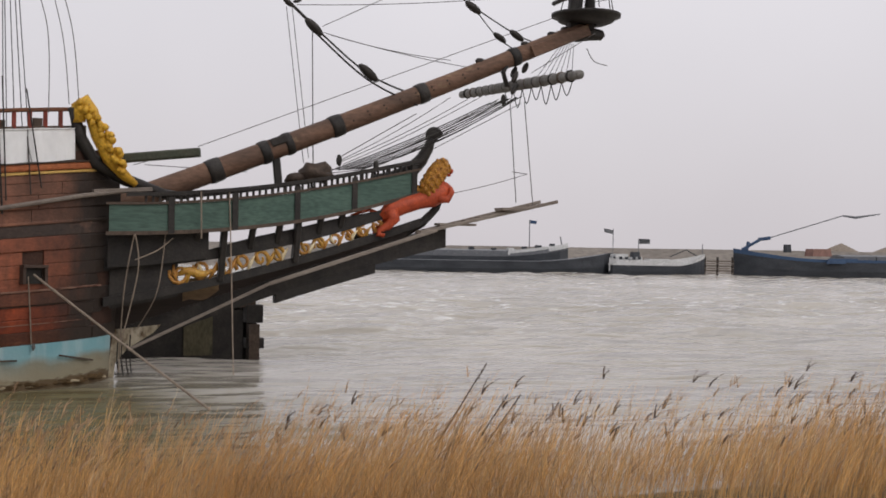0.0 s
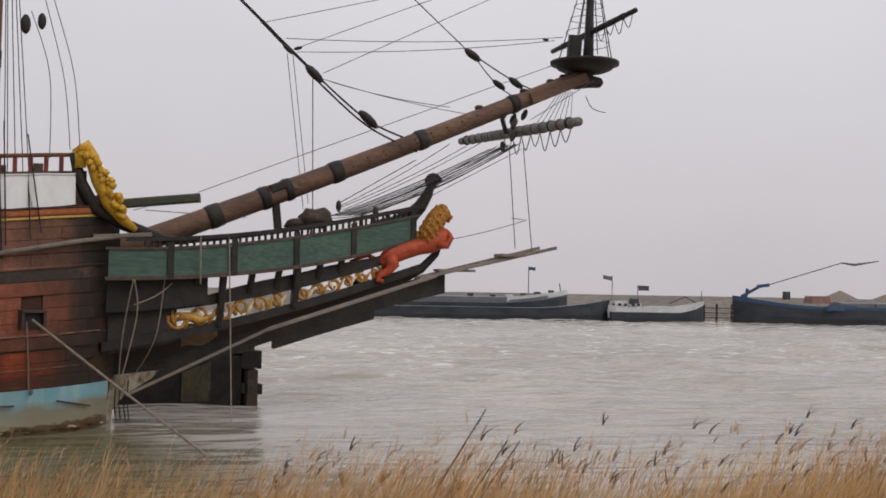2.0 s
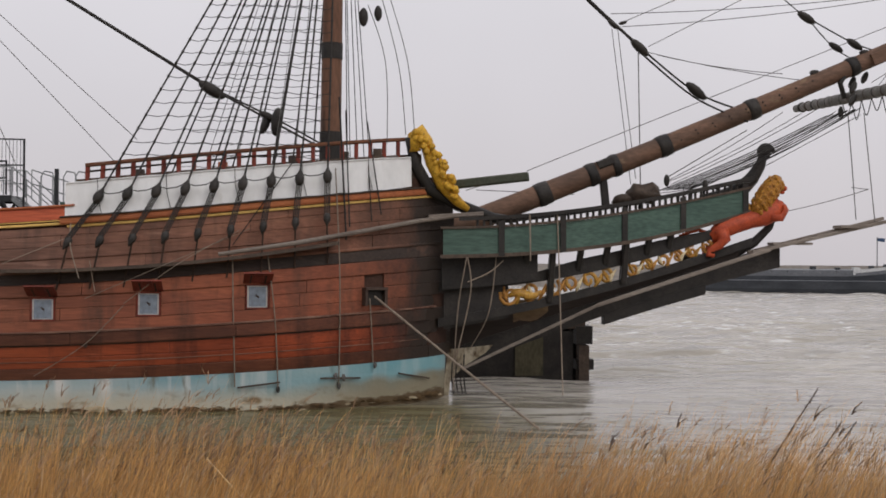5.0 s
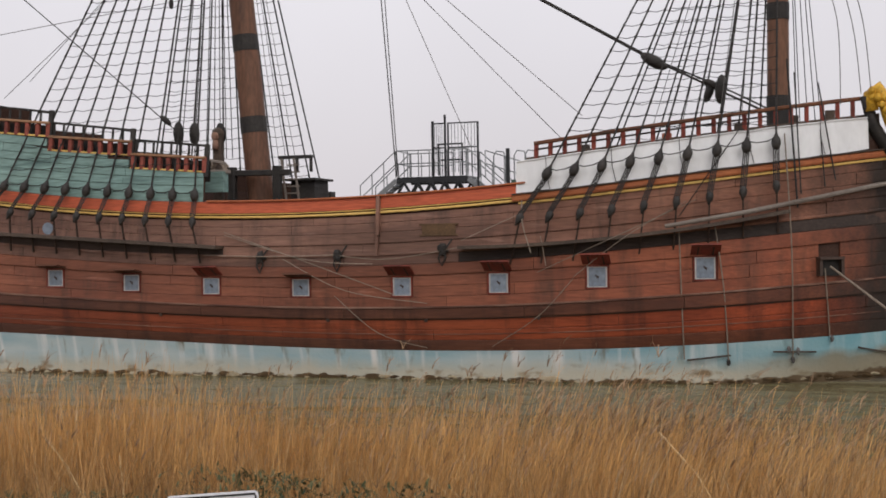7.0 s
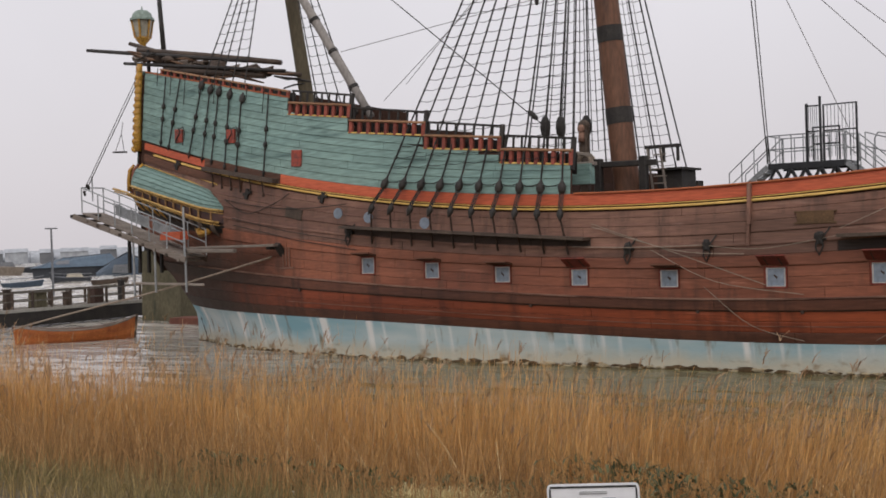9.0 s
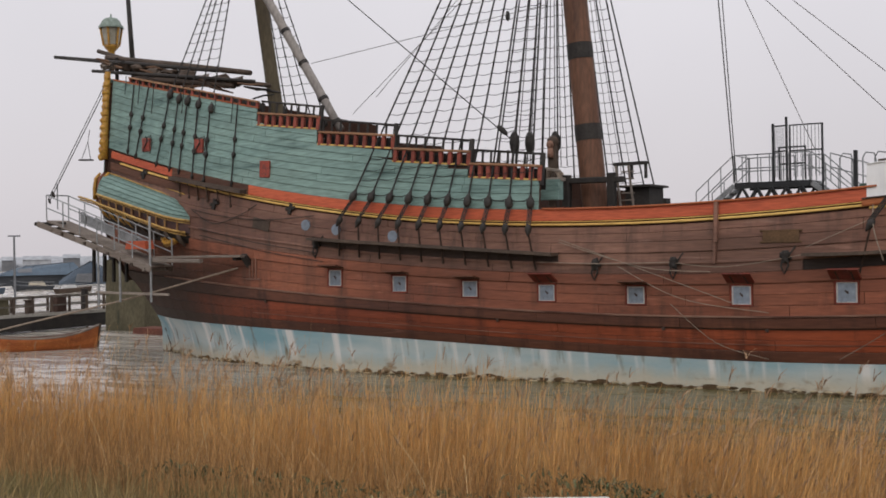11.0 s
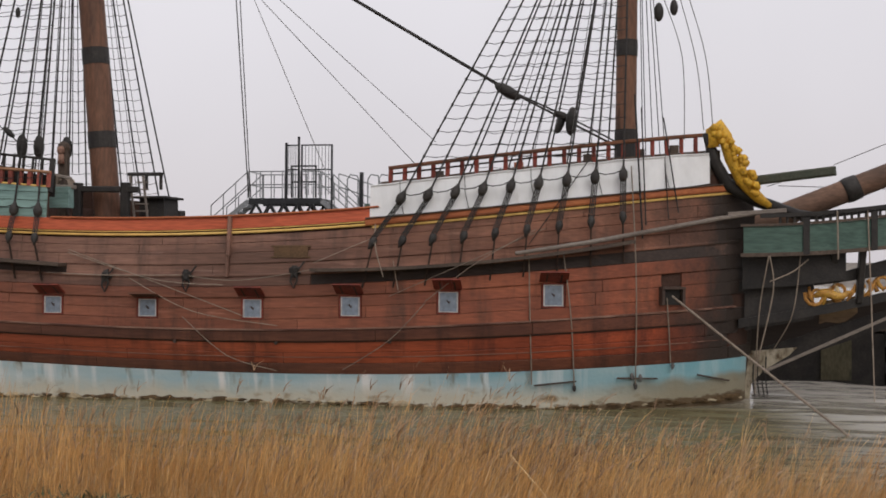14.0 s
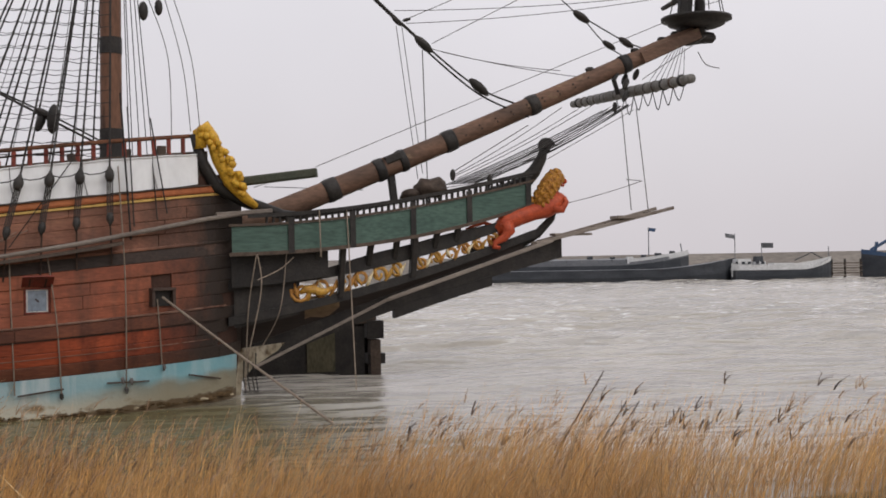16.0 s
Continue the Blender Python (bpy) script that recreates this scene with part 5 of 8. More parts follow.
# top at the end, with its little mast and stays
topg = Geo()
n = 20
ring = lambda r, z: [(61.65 + r * math.cos(2 * math.pi * k / n), r * math.sin(2 * math.pi * k / n), z) for k in range(n)]
rows = [ring(r, z) + [ring(r, z)[0]] for r, z in ((.4, 12.92), (.8, 12.96), (1.05, 13.06), (1.12, 13.2), (1.32, 13.23), (1.32, 13.34), (1.1, 13.34), (1.05, 13.26), (.2, 13.24))]
topg.sheet(rows)
part("sprit_top", topg, tar, bowsprit, "round tarred top platform", True)
part("sprit_topmast", Geo().tube([(61.75, 0, 12.4), (61.8, 0, 14.2), (61.95, 0, 18.2)], [.24, .17, .12], 12), tar, bowsprit, smooth=True)
part("mast_step", Geo().beam((61.1, 0, 12.6), (61.25, 0, 14.3), .32, .5, up=(1, 0, 0)).tube([(61.2, 0, 12.55), (61.8, 0, 12.62), (62.3, 0, 12.6), (62.42, 0, 12.6)], [.3, .26, .2, .08], 10), tar, bowsprit)
for k in range(8):
    a = math.pi * 2 * k / 8
    rope((61.65 + 1.05 * math.cos(a), 1.05 * math.sin(a), 13.45), (61.95, 0, 17.8), r=.02, mtl=rope_dark, name="sprit_shroud")
for z in (14.0, 14.5, 15.0, 15.5):
    q = 1.05 * (1 - (z - 13.45) / 4.35)
    rope(*[(61.65 + .3 * (z - 13.45) / 4.35 + q * math.cos(math.pi * 2 * k / 8), q * math.sin(math.pi * 2 * k / 8), z) for k in list(range(8)) + [0]], r=.012, mtl=rope_dark, name="ratline")
def yard(a, b, r, label, parent, turns=0, cloth=None):
    a, b = Vector(a), Vector(b)
    m = 14
    y = part("yard", Geo().tube([a.lerp(b, i / m) for i in range(m + 1)], [r * (0.62 + 0.38 * math.sin(math.pi * (0.12 + 0.76 * i / m))) for i in range(m + 1)], 12), cloth or tar, parent, label, True)
    for i in range(turns):
        c = a.lerp(b, (i + 1) / (turns + 1)); d = (b - a).normalized()
        part("gasket", Geo().tube([c - d * .12, c, c + d * .12], [r * .8, r * 1.06, r * .8], 10), dark_wood if i % 2 else rope_dark, y, smooth=True)
    return y
sy = yard((58.44, -6.0, 10.09), (58.96, 6.0, 10.82), .20, "sprit yard with grey furled sail lashed in dark gaskets", bowsprit, 15, mat("grey_furled_sail", (.21, .20, .185), (.12, .115, .105), .9, 3, (1, 1, 1), 14, .5))
yard((62.1, -3.1, 14.72), (61.7, 3.0, 14.3), .12, "small upper sprit yard", bowsprit, 6)
for i in range(7):
    y = -5.4 + i * 0.9
    za = 10.09 + (y + 6) * 0.061 - .15
    rope((58.45 + (y + 6) * .043, y, za), (58.47 + (y + 6) * .043, y + .45, za - .45 - .1 * (i % 3)), (58.49 + (y + 6) * .043, y + .9, za + .03), r=.018, mtl=rope_dark, parent=sy, name="foot_rope")
for i in range(4):
    y = -2.9 + i * .7
    rope((62.1, y, 14.65), (62.12, y + .35, 14.2 - .1 * (i % 2)), (62.1, y + .7, 14.6), r=.016, mtl=rope_dark, parent=sy, name="foot_rope")
for q in ((58.5, -.6, 10.7), (58.8, .2, 11.0), (59.3, .3, 11.2), (58.3, -1, 10.2)):
    block(q, rigging, .2, (.5, .2, 1))
for k in range(7):
    rope((60.6 + .1 * k, -.2 + .05 * k, 12.2), (58.5 + .12 * k, -2.0 - .3 * k, 10.2), r=.012, mtl=rope_dark)
rope((61.70, 0.00, 12.05), (62.0, 0, 11.6), (62.56, 0.00, 11.46), r=.018); rope((59.2, -.5, 10.9), (61.9, -.3, 12.6), r=.015)
part("sling", Geo().tube([(58.4, -.1, 10.4), (58.2, -.2, 10.9), (58.5, -.1, 11.4)], .09, 8), tar, bowsprit)

# ---- beakhead ----
beak = new("beakhead"); beak.parent = ship
def beak_y(x): return -2.55 * (1 - ease((x - 43.6) / 12.2)) * 0.92 - 0.30
BX = [43.9, 45, 46.08, 48.14, 50.33, 52.51, 54.75]
g_hi = line(BX, [5.62, 5.60, 5.65, 5.93, 6.20, 6.60, 7.12], 3)
g_lo = line(BX, [4.79, 4.78, 4.83, 5.03, 5.29, 5.72, 6.36], 3)
def strip(name, x0, x1, lo, hi, thick, mtl, label="", n=12, yf=None, off=0.0):
    v = []
    yf = yf or beak_y
    for i in range(n + 1):
        x = x0 + (x1 - x0) * i / n
        y = yf(x) - off
        v += [(x, y, lo(x)), (x, y - thick, lo(x)), (x, y - thick, hi(x)), (x, y, hi(x))]
    f = [(i * 4 + k, i * 4 + (k + 1) % 4, i * 4 + 4 + (k + 1) % 4, i * 4 + 4 + k) for i in range(n) for k in range(4)] + [(3, 2, 1, 0), tuple(n * 4 + k for k in range(4))]
    return part(name, Geo().add(v, f), mtl, beak, label)
px = [44.0, 46.0, 48.1, 50.3, 52.45, 54.75]
for a, b in zip(px, px[1:]):
    strip("green_panel", a + .09, b - .09, g_lo, g_hi, .06, green_dark, "dark green painted panel of the beakhead rail")
    strip("panel_timber", b - .10, b + .10, lambda x: g_lo(x) - .1, lambda x: g_hi(x) + .22, .12, tar, n=2)
strip("beak_rail", 44.0, 55.0, lambda x: g_lo(x) - .12, g_lo, .12, dark_wood)
strip("beak_rail", 44.0, 55.0, g_hi, lambda x: g_hi(x) + .08, .12, dark_wood)
strip("beak_rail", 44.6, 55.1, lambda x: g_hi(x) + .26 + .003 * (x - 44.6), lambda x: g_hi(x) + .38 + .004 * (x - 44.6), .16, tar)
for i in range(44):
    x = 45.2 + i * .22
    part("baluster", Geo().beam((x, beak_y(x) - .05, g_hi(x) + .06), (x, beak_y(x) - .05, g_hi(x) + .28), .08, .08, up=(1, 0, 0)), tar, beak)
strip("grating", 44.2, 54.5, lambda x: g_lo(x) + .5, lambda x: g_lo(x) + .58, .05, dark_wood, yf=lambda x: 0.0)
# far side rail, same lines, mirrored
strip("green_panel", 43.9, 54.9, g_lo, g_hi, .06, green_dark, yf=lambda x: -beak_y(x))
strip("beak_rail", 44.6, 55.1, lambda x: g_hi(x) + .26, lambda x: g_hi(x) + .40, .16, tar, yf=lambda x: -beak_y(x))
for i in range(22):
    x = 45.2 + i * .44
    part("baluster", Geo().beam((x, -beak_y(x), g_hi(x) + .06), (x, -beak_y(x), g_hi(x) + .28), .08, .08, up=(1, 0, 0)), tar, beak)
# side cheeks between hull and rail
r1 = line([44.2, 46.5, 49.5, 51.1, 52.9, 54.3], [3.75, 3.95, 4.5, 4.85, 5.25, 5.85], 2)
r2 = line([44.2, 46.57, 49.6, 52, 53.8, 55.26], [2.6, 3.0, 3.72, 4.38, 4.85, 5.45], 2)
# knee of the head: a thick wedge on the centreline
k_hi = line([44.3, 46.3, 49.7, 53.1, 56.0], [1.55, 2.05, 3.28, 4.4, 5.2], 2)
k_lo = line([44.3, 45.75, 48.17, 50.2, 53.35, 56.05], [.55, 1.36, 2.3, 2.72, 3.68, 4.5], 2)
cy = lambda x: -1.5 * (1 - ease((x - 43.6) / 11)) - .22
strip("cheek", 44.0, 54.2, lambda x: r1(x) - .17, lambda x: r1(x) + .15 + .2 * ease((x - 47) / 2) * (1 - ease((x - 51.5) / 2.5)), .2, tar, "dark tarred cheek rail", yf=cy)
strip("cheek", 44.0, 55.0, lambda x: r2(x) - .16, lambda x: r2(x) + .13, .2, tar, yf=cy)
for x, w in ((46.9, .12), (47.75, .36), (48.75, .22), (49.7, .2), (50.35, .42), (51.2, .22), (52.0, .2)):
    part("head_timber", Geo().beam((x, cy(x) - .12, r2(x) if w > .3 else r1(x)), (x + .05, (cy(x) + beak_y(x)) / 2 - .1, g_lo(x) - .05), w, .2, up=(1, 0, 0)), tar, beak)
# the boards' black covers tar and the deep shadow under the rail
strip("cheek_board", 44.1, 47.3, lambda x: r1(x) - .1, lambda x: g_lo(x) - .08, .1, tar, "dark tarred and shadowed boarding under the beak rail", yf=lambda x: (cy(x) + beak_y(x)) / 2 + .1)
strip("cheek_board", 44.2, 46.35, lambda x: max(k_hi(x), r2(x) - .25), lambda x: r1(x) - .05, .1, tar, yf=cy)
# gilt openwork between the cheeks: slim scrolls and leaves with air between them
sr = random.Random(12)
# pale leaves paint in highlights and the bright sky between the scrolls
highlight_gilt = mat("pale_highlight_gilding", (0.72, 0.62, 0.42), (0.55, 0.42, 0.22), 0.5, 6, (1, 1, 1), 22, 0.6)
old_gilt = mat("orange_gilding", (0.50, 0.25, 0.055), (0.34, 0.15, 0.035), 0.5, 5, (1, 1, 1), 22, 0.7, dirt=(0.12, 0.06, 0.02), dirt_at=0.6)
x = 46.4
while x < 53.6:
    if 47.4 < x < 47.75: x = 48.05
    if 50.0 < x < 50.4: x = 50.7
    lo, hi = r2(x) + .10, r1(x) - .13
    hh = max(.16, (hi - lo) / 2)
    zc, ph, tw = (lo + hi) / 2, sr.random() * 6, sr.choice((-1, 1))
    yb = cy(x) - .12
    pts = [(x + hh * .95 * (1 - k / 16) * math.cos(ph + tw * k * .6), yb, zc + hh * (1 - k / 17) * math.sin(ph + tw * k * .6)) for k in range(13)]
    part("gilt_scroll", Geo().tube(pts, [.07 - .002 * k for k in range(13)], 6), old_gilt if sr.random() < .7 else gold, beak, "gilded carved scroll", True)
    for q in range(2):
        a = sr.uniform(-.5, .5)
        p0 = Vector((x + (q - .5) * hh * 1.1, yb, lo if q else hi))
        part("gilt_leaf", Geo().tube([p0, p0 + Vector((.10 + a * .2, -.03, (hi - lo) * (.5 if q else -.5))), p0 + Vector((.24 + a * .1, 0, (hi - lo) * (.9 if q else -.9)))], [.03, .075, .015], 6), (highlight_gilt, old_gilt, gold)[sr.randrange(3)], beak, smooth=True)
    x += hh * 1.75 + .10
part("gilt_scroll", Geo().tube([(46.35 + .22 * k, cy(46.5) - .14, 3.42 + .03 * k + .10 * math.sin(k * 1.3)) for k in range(6)], [.06, .13, .16, .14, .11, .05], 8), gold, beak, smooth=True)
strip("knee", 44.1, 56.05, k_lo, k_hi, .42, tar, "black tarred knee of the head", yf=lambda x: .21)
strip("knee_facing", 44.2, 54.6, k_hi, lambda x: r2(x) - .1, .34, wale_plank, yf=lambda x: .17)
strip("knee_patch", 46.7, 47.9, lambda x: k_hi(x) + .12 + .1 * math.sin(x * 5), lambda x: k_hi(x) + .85 + .1 * math.sin(x * 3), .02, mat("bare_oak_patch", (.21, .14, .075), (.13, .085, .05), .8, 2, (.3, 1, 1), 9, .3), yf=lambda x: -.19, n=6)
strip("knee_step", 49.85, 53.4, lambda x: k_lo(x) - .30, lambda x: k_lo(x) + .05, .5, tar, yf=lambda x: .25)
sf = [(43.75, 1.5), (45.0, 1.62), (46.0, 1.72), (45.75, 1.45), (44.95, .95), (44.55, .5), (44.4, -.8), (43.75, -.8)]
nf = len(sf)
stem_cream = mat("worn_cream_stem", (.46, .40, .30), (.30, .25, .17), .8, 1.6, (1, 1, .5), 9, .4, .2, dirt=(.12, .08, .045), dirt_at=.55)
part("stem_foot", Geo().add([(x, -.24, z) for x, z in sf] + [(x, .24, z) for x, z in sf], [tuple(range(nf)), tuple(range(2 * nf - 1, nf - 1, -1))] + [(i, i + nf, (i + 1) % nf + nf, (i + 1) % nf) for i in range(nf)]), stem_cream, ship, "pale worn stem timber at the waterline")
for dx, z0 in ((0, .62), (.16, .5), (-.14, .55), (.26, .8)):
    part("weed_strand", Geo().tube([(44.75 + dx, -.32, z0 + .6), (44.72 + dx, -.38, z0), (44.8 + dx, -.36, .05)], .022, 4), rope_dark, ship)
part("bow_rubber", Geo().beam((44.9, -.75, .95), (49.5, -.85, 3.12), .11, .10).beam((49.5, -.85, 3.12), (55.5, -.75, 5.05), .16, .13), grey_wood, beak, "long grey timber along the knee")
lad = Geo()
for o in (0, .55):
    lad.beam((54.9, -.75 + o, 4.95), (60.1 - o * .8, -1.0 + o, 6.17), .11, .12)
for k in range(9):
    p = Vector((55.2, -.78, 5.05)).lerp(Vector((59.2, -.95, 6.0)), k / 8)
    lad.beam(p, p + Vector((0, .58, 0)), .12, .08)
lad.box((55.6, -.8, 5.22), (57.0, -.2, 5.30)).box((57.9, -1.1, 5.8), (58.6, -.3, 5.9))
part("ladder_boom", lad, grey_wood, beak, "narrow ladder-like boom hung below the bowsprit")
part("volute", Geo().tube([(53.3, 0, 6.75), (54.1, 0, 6.85), (54.7, 0, 7.12), (55.12, 0, 7.55), (55.4, 0, 8.0), (55.52, 0, 8.35)], [.20, .30, .29, .24, .19, .15], 12).tube([(55.58 + .24 * math.cos(a * .5) * (1 - a / 24), 0, 8.46 + .24 * math.sin(a * .5) * (1 - a / 24)) for a in range(16)], [.14 - .004 * a for a in range(16)], 8).tube([(55.58, -.13, 8.46), (55.58, .13, 8.46)], .19, 12), tar, beak, "curled black scroll at the head of the rail", True)
part("beak_prow", Geo().tube([(52.6, 0, 4.75), (53.6, 0, 4.72), (54.4, 0, 4.86), (55.2, 0, 5.3), (55.75, 0, 5.85), (55.98, 0, 6.4)], [.14, .16, .17, .16, .13, .08], 10), tar, beak, smooth=True)
part("covered_gear", Geo().blob((51.2, -.1, 6.95), (.62, .5, .33), n=12, m=7, wob=.7).blob((50.5, -.1, 6.75), (.4, .4, .2), wob=.5), dark_wood, beak, "heap of dark covered gear", True)

# the lion, one plain carved mesh
lion = Geo()
lion.tube([(53.55, 0, 5.45), (53.9, 0, 5.72), (54.4, 0, 5.92), (54.95, 0, 6.08), (55.4, 0, 6.22), (55.75, 0, 6.40), (55.92, 0, 6.75)], [.19, .33, .32, .30, .37, .38, .26], 14)
for sy in (-1, 1):
    y = .22 * sy
    lion.tube([(53.85, y, 5.72), (53.95, y * 1.2, 5.4), (53.72, y * 1.25, 5.15), (53.45, y * 1.2, 5.02), (53.38, y * 1.2, 4.86), (53.6, y * 1.2, 4.82)], [.25, .22, .15, .11, .10, .07], 9)
    lion.tube([(55.6, y, 6.2), (55.95, y * 1.2, 6.15), (56.12, y * 1.1, 6.42), (56.05, y, 6.6)], [.18, .14, .11, .08], 9)
lion.tube([(53.5, 0, 5.55), (53.1, -.05, 5.72), (52.7, -.1, 5.6), (52.4, -.1, 5.5)], [.10, .07, .055, .03], 7)
lion.tube([(55.15, 0, 6.25), (55.38, 0, 6.65), (55.6, 0, 7.05), (55.8, 0, 7.35), (55.93, 0, 7.6)], [.28, .36, .37, .32, .14], 12, 1)
for k in range(64):
    t, a = k / 63, k * 2.4
    c = Vector((55.15, 0, 6.3)).lerp(Vector((55.88, 0, 7.5)), t)
    r = .36 - .12 * max(0, t - .6) / .4
    lion.blob(c + Vector((r * math.cos(a) * .85, r * math.sin(a), -.10 * math.cos(a))), (.075, .075, .10), 1, 6, 4, .3)
lion.blob((55.98, 0, 7.28), (.20, .19, .20), 1, 10, 7, .15).blob((56.15, 0, 7.18), (.11, .12, .10), 0, 8, 6).blob((56.08, 0, 7.04), (.09, .10, .06), 0, 8, 5)
lion.v = [(x, y - .34, z) for x, y, z in lion.v]
mane = mat("gilded_mane", (0.50, 0.24, 0.03), (0.33, 0.13, 0.02), 0.5, 7, (1, 1, 1), 26, 0.9, dirt=(0.12, 0.05, 0.015), dirt_at=0.56)
ob = part("figurehead", lion, [lion_red, mane], smooth=True)
tagged(ob, "red carved figurehead with a gilded mane under the beak rail", "figurehead")

# carved yellow figure on the forecastle's fore edge, cathead
fig = Geo()
fig.tube([(43.15, -2.95, 8.05), (43.1, -2.98, 8.55), (43.3, -2.95, 8.72), (43.5, -2.9, 8.4), (43.7, -2.85, 7.7), (44.05, -2.75, 7.0), (44.55, -2.55, 6.5), (44.9, -2.4, 6.25)], [.2, .2, .22, .22, .21, .2, .17, .1], 10)
fr = random.Random(7)
for k in range(42):
    t = k / 41
    c = Vector((43.2, -3.02, 8.6)).lerp(Vector((44.4, -2.75, 6.65)), t) + Vector((fr.uniform(-.16, .16) + .18 * math.sin(t * 3.1) , -.12 + fr.uniform(-.08, .06), fr.uniform(-.05, .1)))
    fig.blob(c, (.12, .1, .12), 0, 6, 4, .4)
yellow_figure = mat("yellow_carving", (0.62, 0.36, 0.035), (0.50, 0.27, 0.025), 0.55, 4, (1, 1, 1), 14, 0.5, dirt=(0.13, 0.08, 0.02), dirt_at=0.62)
tagged(part("carved_figure", fig, yellow_figure, smooth=True), "yellow painted carved scroll figure at the forecastle edge", "carving")
part("fore_edge", Geo().tube([(42.95, -3.0, 8.5), (43.2, -2.8, 7.6), (43.6, -2.6, 6.9), (44.6, -2.2, 6.4), (45.8, -1.9, 6.0), (46.6, -1.8, 5.95)], [.14, .2, .22, .2, .17, .1], 8), tar, ship, smooth=True)
part("cathead", Geo().beam((42.6, -1.9, 6.85), (46.75, -3.2, 7.28), .34, .28), mat("mossy_timber", (0.05, 0.06, 0.042), (0.075, 0.075, 0.055), .8, 3), ship, "square mossy timber cathead")
part("beak_bulkhead", Geo().sheet([[(43.0 + .25 * (1 - abs(s)), 2.7 * s, z) for s in (-1, -.6, -.2, .2, .6, 1)] for z in (5.5, 6.5, 7.6)]), green_dark, ship)

# ---- stern ----
stern = new("stern_castle"); stern.parent = ship
ed = Geo()
ed.tube([(-1.05, -half(0, 9) - .02, 8.9), (-1.1, -half(0, 10) - .02, 10), (-1.12, -half(0, 11) - .02, 11.2), (-1.1, -half(0, 12.4) - .02, 12.9)], [.2, .17, .16, .14], 8)
for k in range(12):
    z = 9.0 + k * .33
    ed.blob((-1.12, -half(0, z) - .08, z), (.2, .16, .17), 0, 7, 5, .5)
part("gilt_corner", ed, gold, stern, "gilded carved stern corner post", True)
part("transom_back", Geo().sheet([[(-1.05, s * half(0, z), z) for s in (-1, 0, 1)] for z in (6.5, 9, 12.6)]), green, stern)
# quarter gallery: barrel roof of green boards over a row of dark lights between gilt mouldings, carved foot
def gal_y(x, t): return -half(max(x, .0), 7) - t
def swell(x): return max(.22, min(1, (x + 1.3) / .9, ((5.38 - x) / .75) ** .5 if x < 5.38 else 0))
gallery_gilt = mat("worn_ochre_moulding", (.52, .34, .11), (.36, .21, .065), .6, 3, (1, 1, 1), 14, .2, dirt=(.15, .08, .03), dirt_at=.6)
old_ochre = mat("dull_ochre_carving", (.34, .20, .075), (.22, .11, .045), .6, 4, dirt=(.10, .05, .025), dirt_at=.58)
gx = [-.55 + i * 5.9 / 14 for i in range(15)]
sx = [-1.85 + i * 7.1 / 16 for i in range(17)]
eave = lambda x: 7.13 - x * .232
sill = lambda x: 6.73 - x * .252
def roof_at(x, j):
    o, h = ((-.05, .93), (.20, .90), (.42, .80), (.60, .64), (.74, .45), (.83, .24), (.86, .05))[j]
    return Vector((x - .16 * max(0, 5 - j) * max(0, (x - 3.9) / 1.45) ** 2, gal_y(x, o * swell(x)), eave(x) + h * (1 - .04 * x)))
part("gallery_roof", Geo().sheet([[roof_at(x, j) for j in range(7)] for x in gx]), green, stern, "pale green boarded quarter gallery roof", True)
for j in range(1, 7):
    part("roof_board_edge", Geo().tube([roof_at(x, j) + Vector((0, -.012, 0)) for x in gx], .016, 4), green_dark, stern)
hip = [[roof_at(-.55, j) for j in range(7)], [Vector((-1.0, gal_y(0, (-.05, .05, .12, .18, .22, .26, .28)[j]), eave(-.3) + (.98, .92, .80, .64, .45, .24, .05)[j])) for j in range(7)]]
# the facet turned aft gets the darker green in place of its shade
part("gallery_hip", Geo().sheet(hip), green_dark, stern, "hipped end of the green gallery roof, its shade put into a darker green", True)
part("gallery_wall", Geo().sheet([[(x, gal_y(x, .74 * swell(x)), eave(x) + .05), (x, gal_y(x, .72 * swell(x)), sill(x))] for x in gx]), mat("dark_gallery_light", (.035, .018, .02), (.075, .03, .022), .35, 2, spec=.5), stern, "dark red-brown gallery lights")
for f, o, r, xs2 in ((lambda x: eave(x) + .02, .88, .055, gx), (lambda x: eave(x) - .09, .82, .025, gx), (lambda x: sill(x) + .02, .90, .055, sx), (lambda x: sill(x) - .10, .80, .035, sx), (lambda x: eave(x) + .97 - .04 * x, .03, .03, gx)):
    part("gilt_moulding", Geo().tube([(x, gal_y(x, o * (swell(x) if x > -.6 else .7)), f(x)) for x in xs2], r, 6), gallery_gilt, stern, smooth=True)
for i in range(10):
    x = -.25 + i * .58
    part("gallery_post", Geo().beam((x, gal_y(x, .79 * swell(x)), eave(x) - .02), (x, gal_y(x, .79 * swell(x)), sill(x) + .02), .055, .08, up=(1, 0, 0)), old_ochre, stern, "ochre gallery baluster post")
    part("gallery_bracket", Geo().tube([(x, gal_y(x, .78 * swell(x)), sill(x) - .12), (x + .06, gal_y(x, .66 * swell(x)), sill(x) - .36), (x + .2, gal_y(x, .42 * swell(x)), sill(x) - .62)], [.10, .09, .05], 6), gold if i < 4 else dark_wood, stern, smooth=True)
for i, x in enumerate((-1.12, -.84, -.56)):
    part("end_pilaster", Geo().tube([(x, gal_y(0, .34), sill(x) + .05), (x, gal_y(0, .36), 7.55), (x + .03, gal_y(0, .30), 8.0), (x + .16, gal_y(0, .14), 8.26)], [.10, .085, .085, .06], 8), (gold, hull_mid, gold)[i], stern, "carved pilaster at the gallery's after end", True)
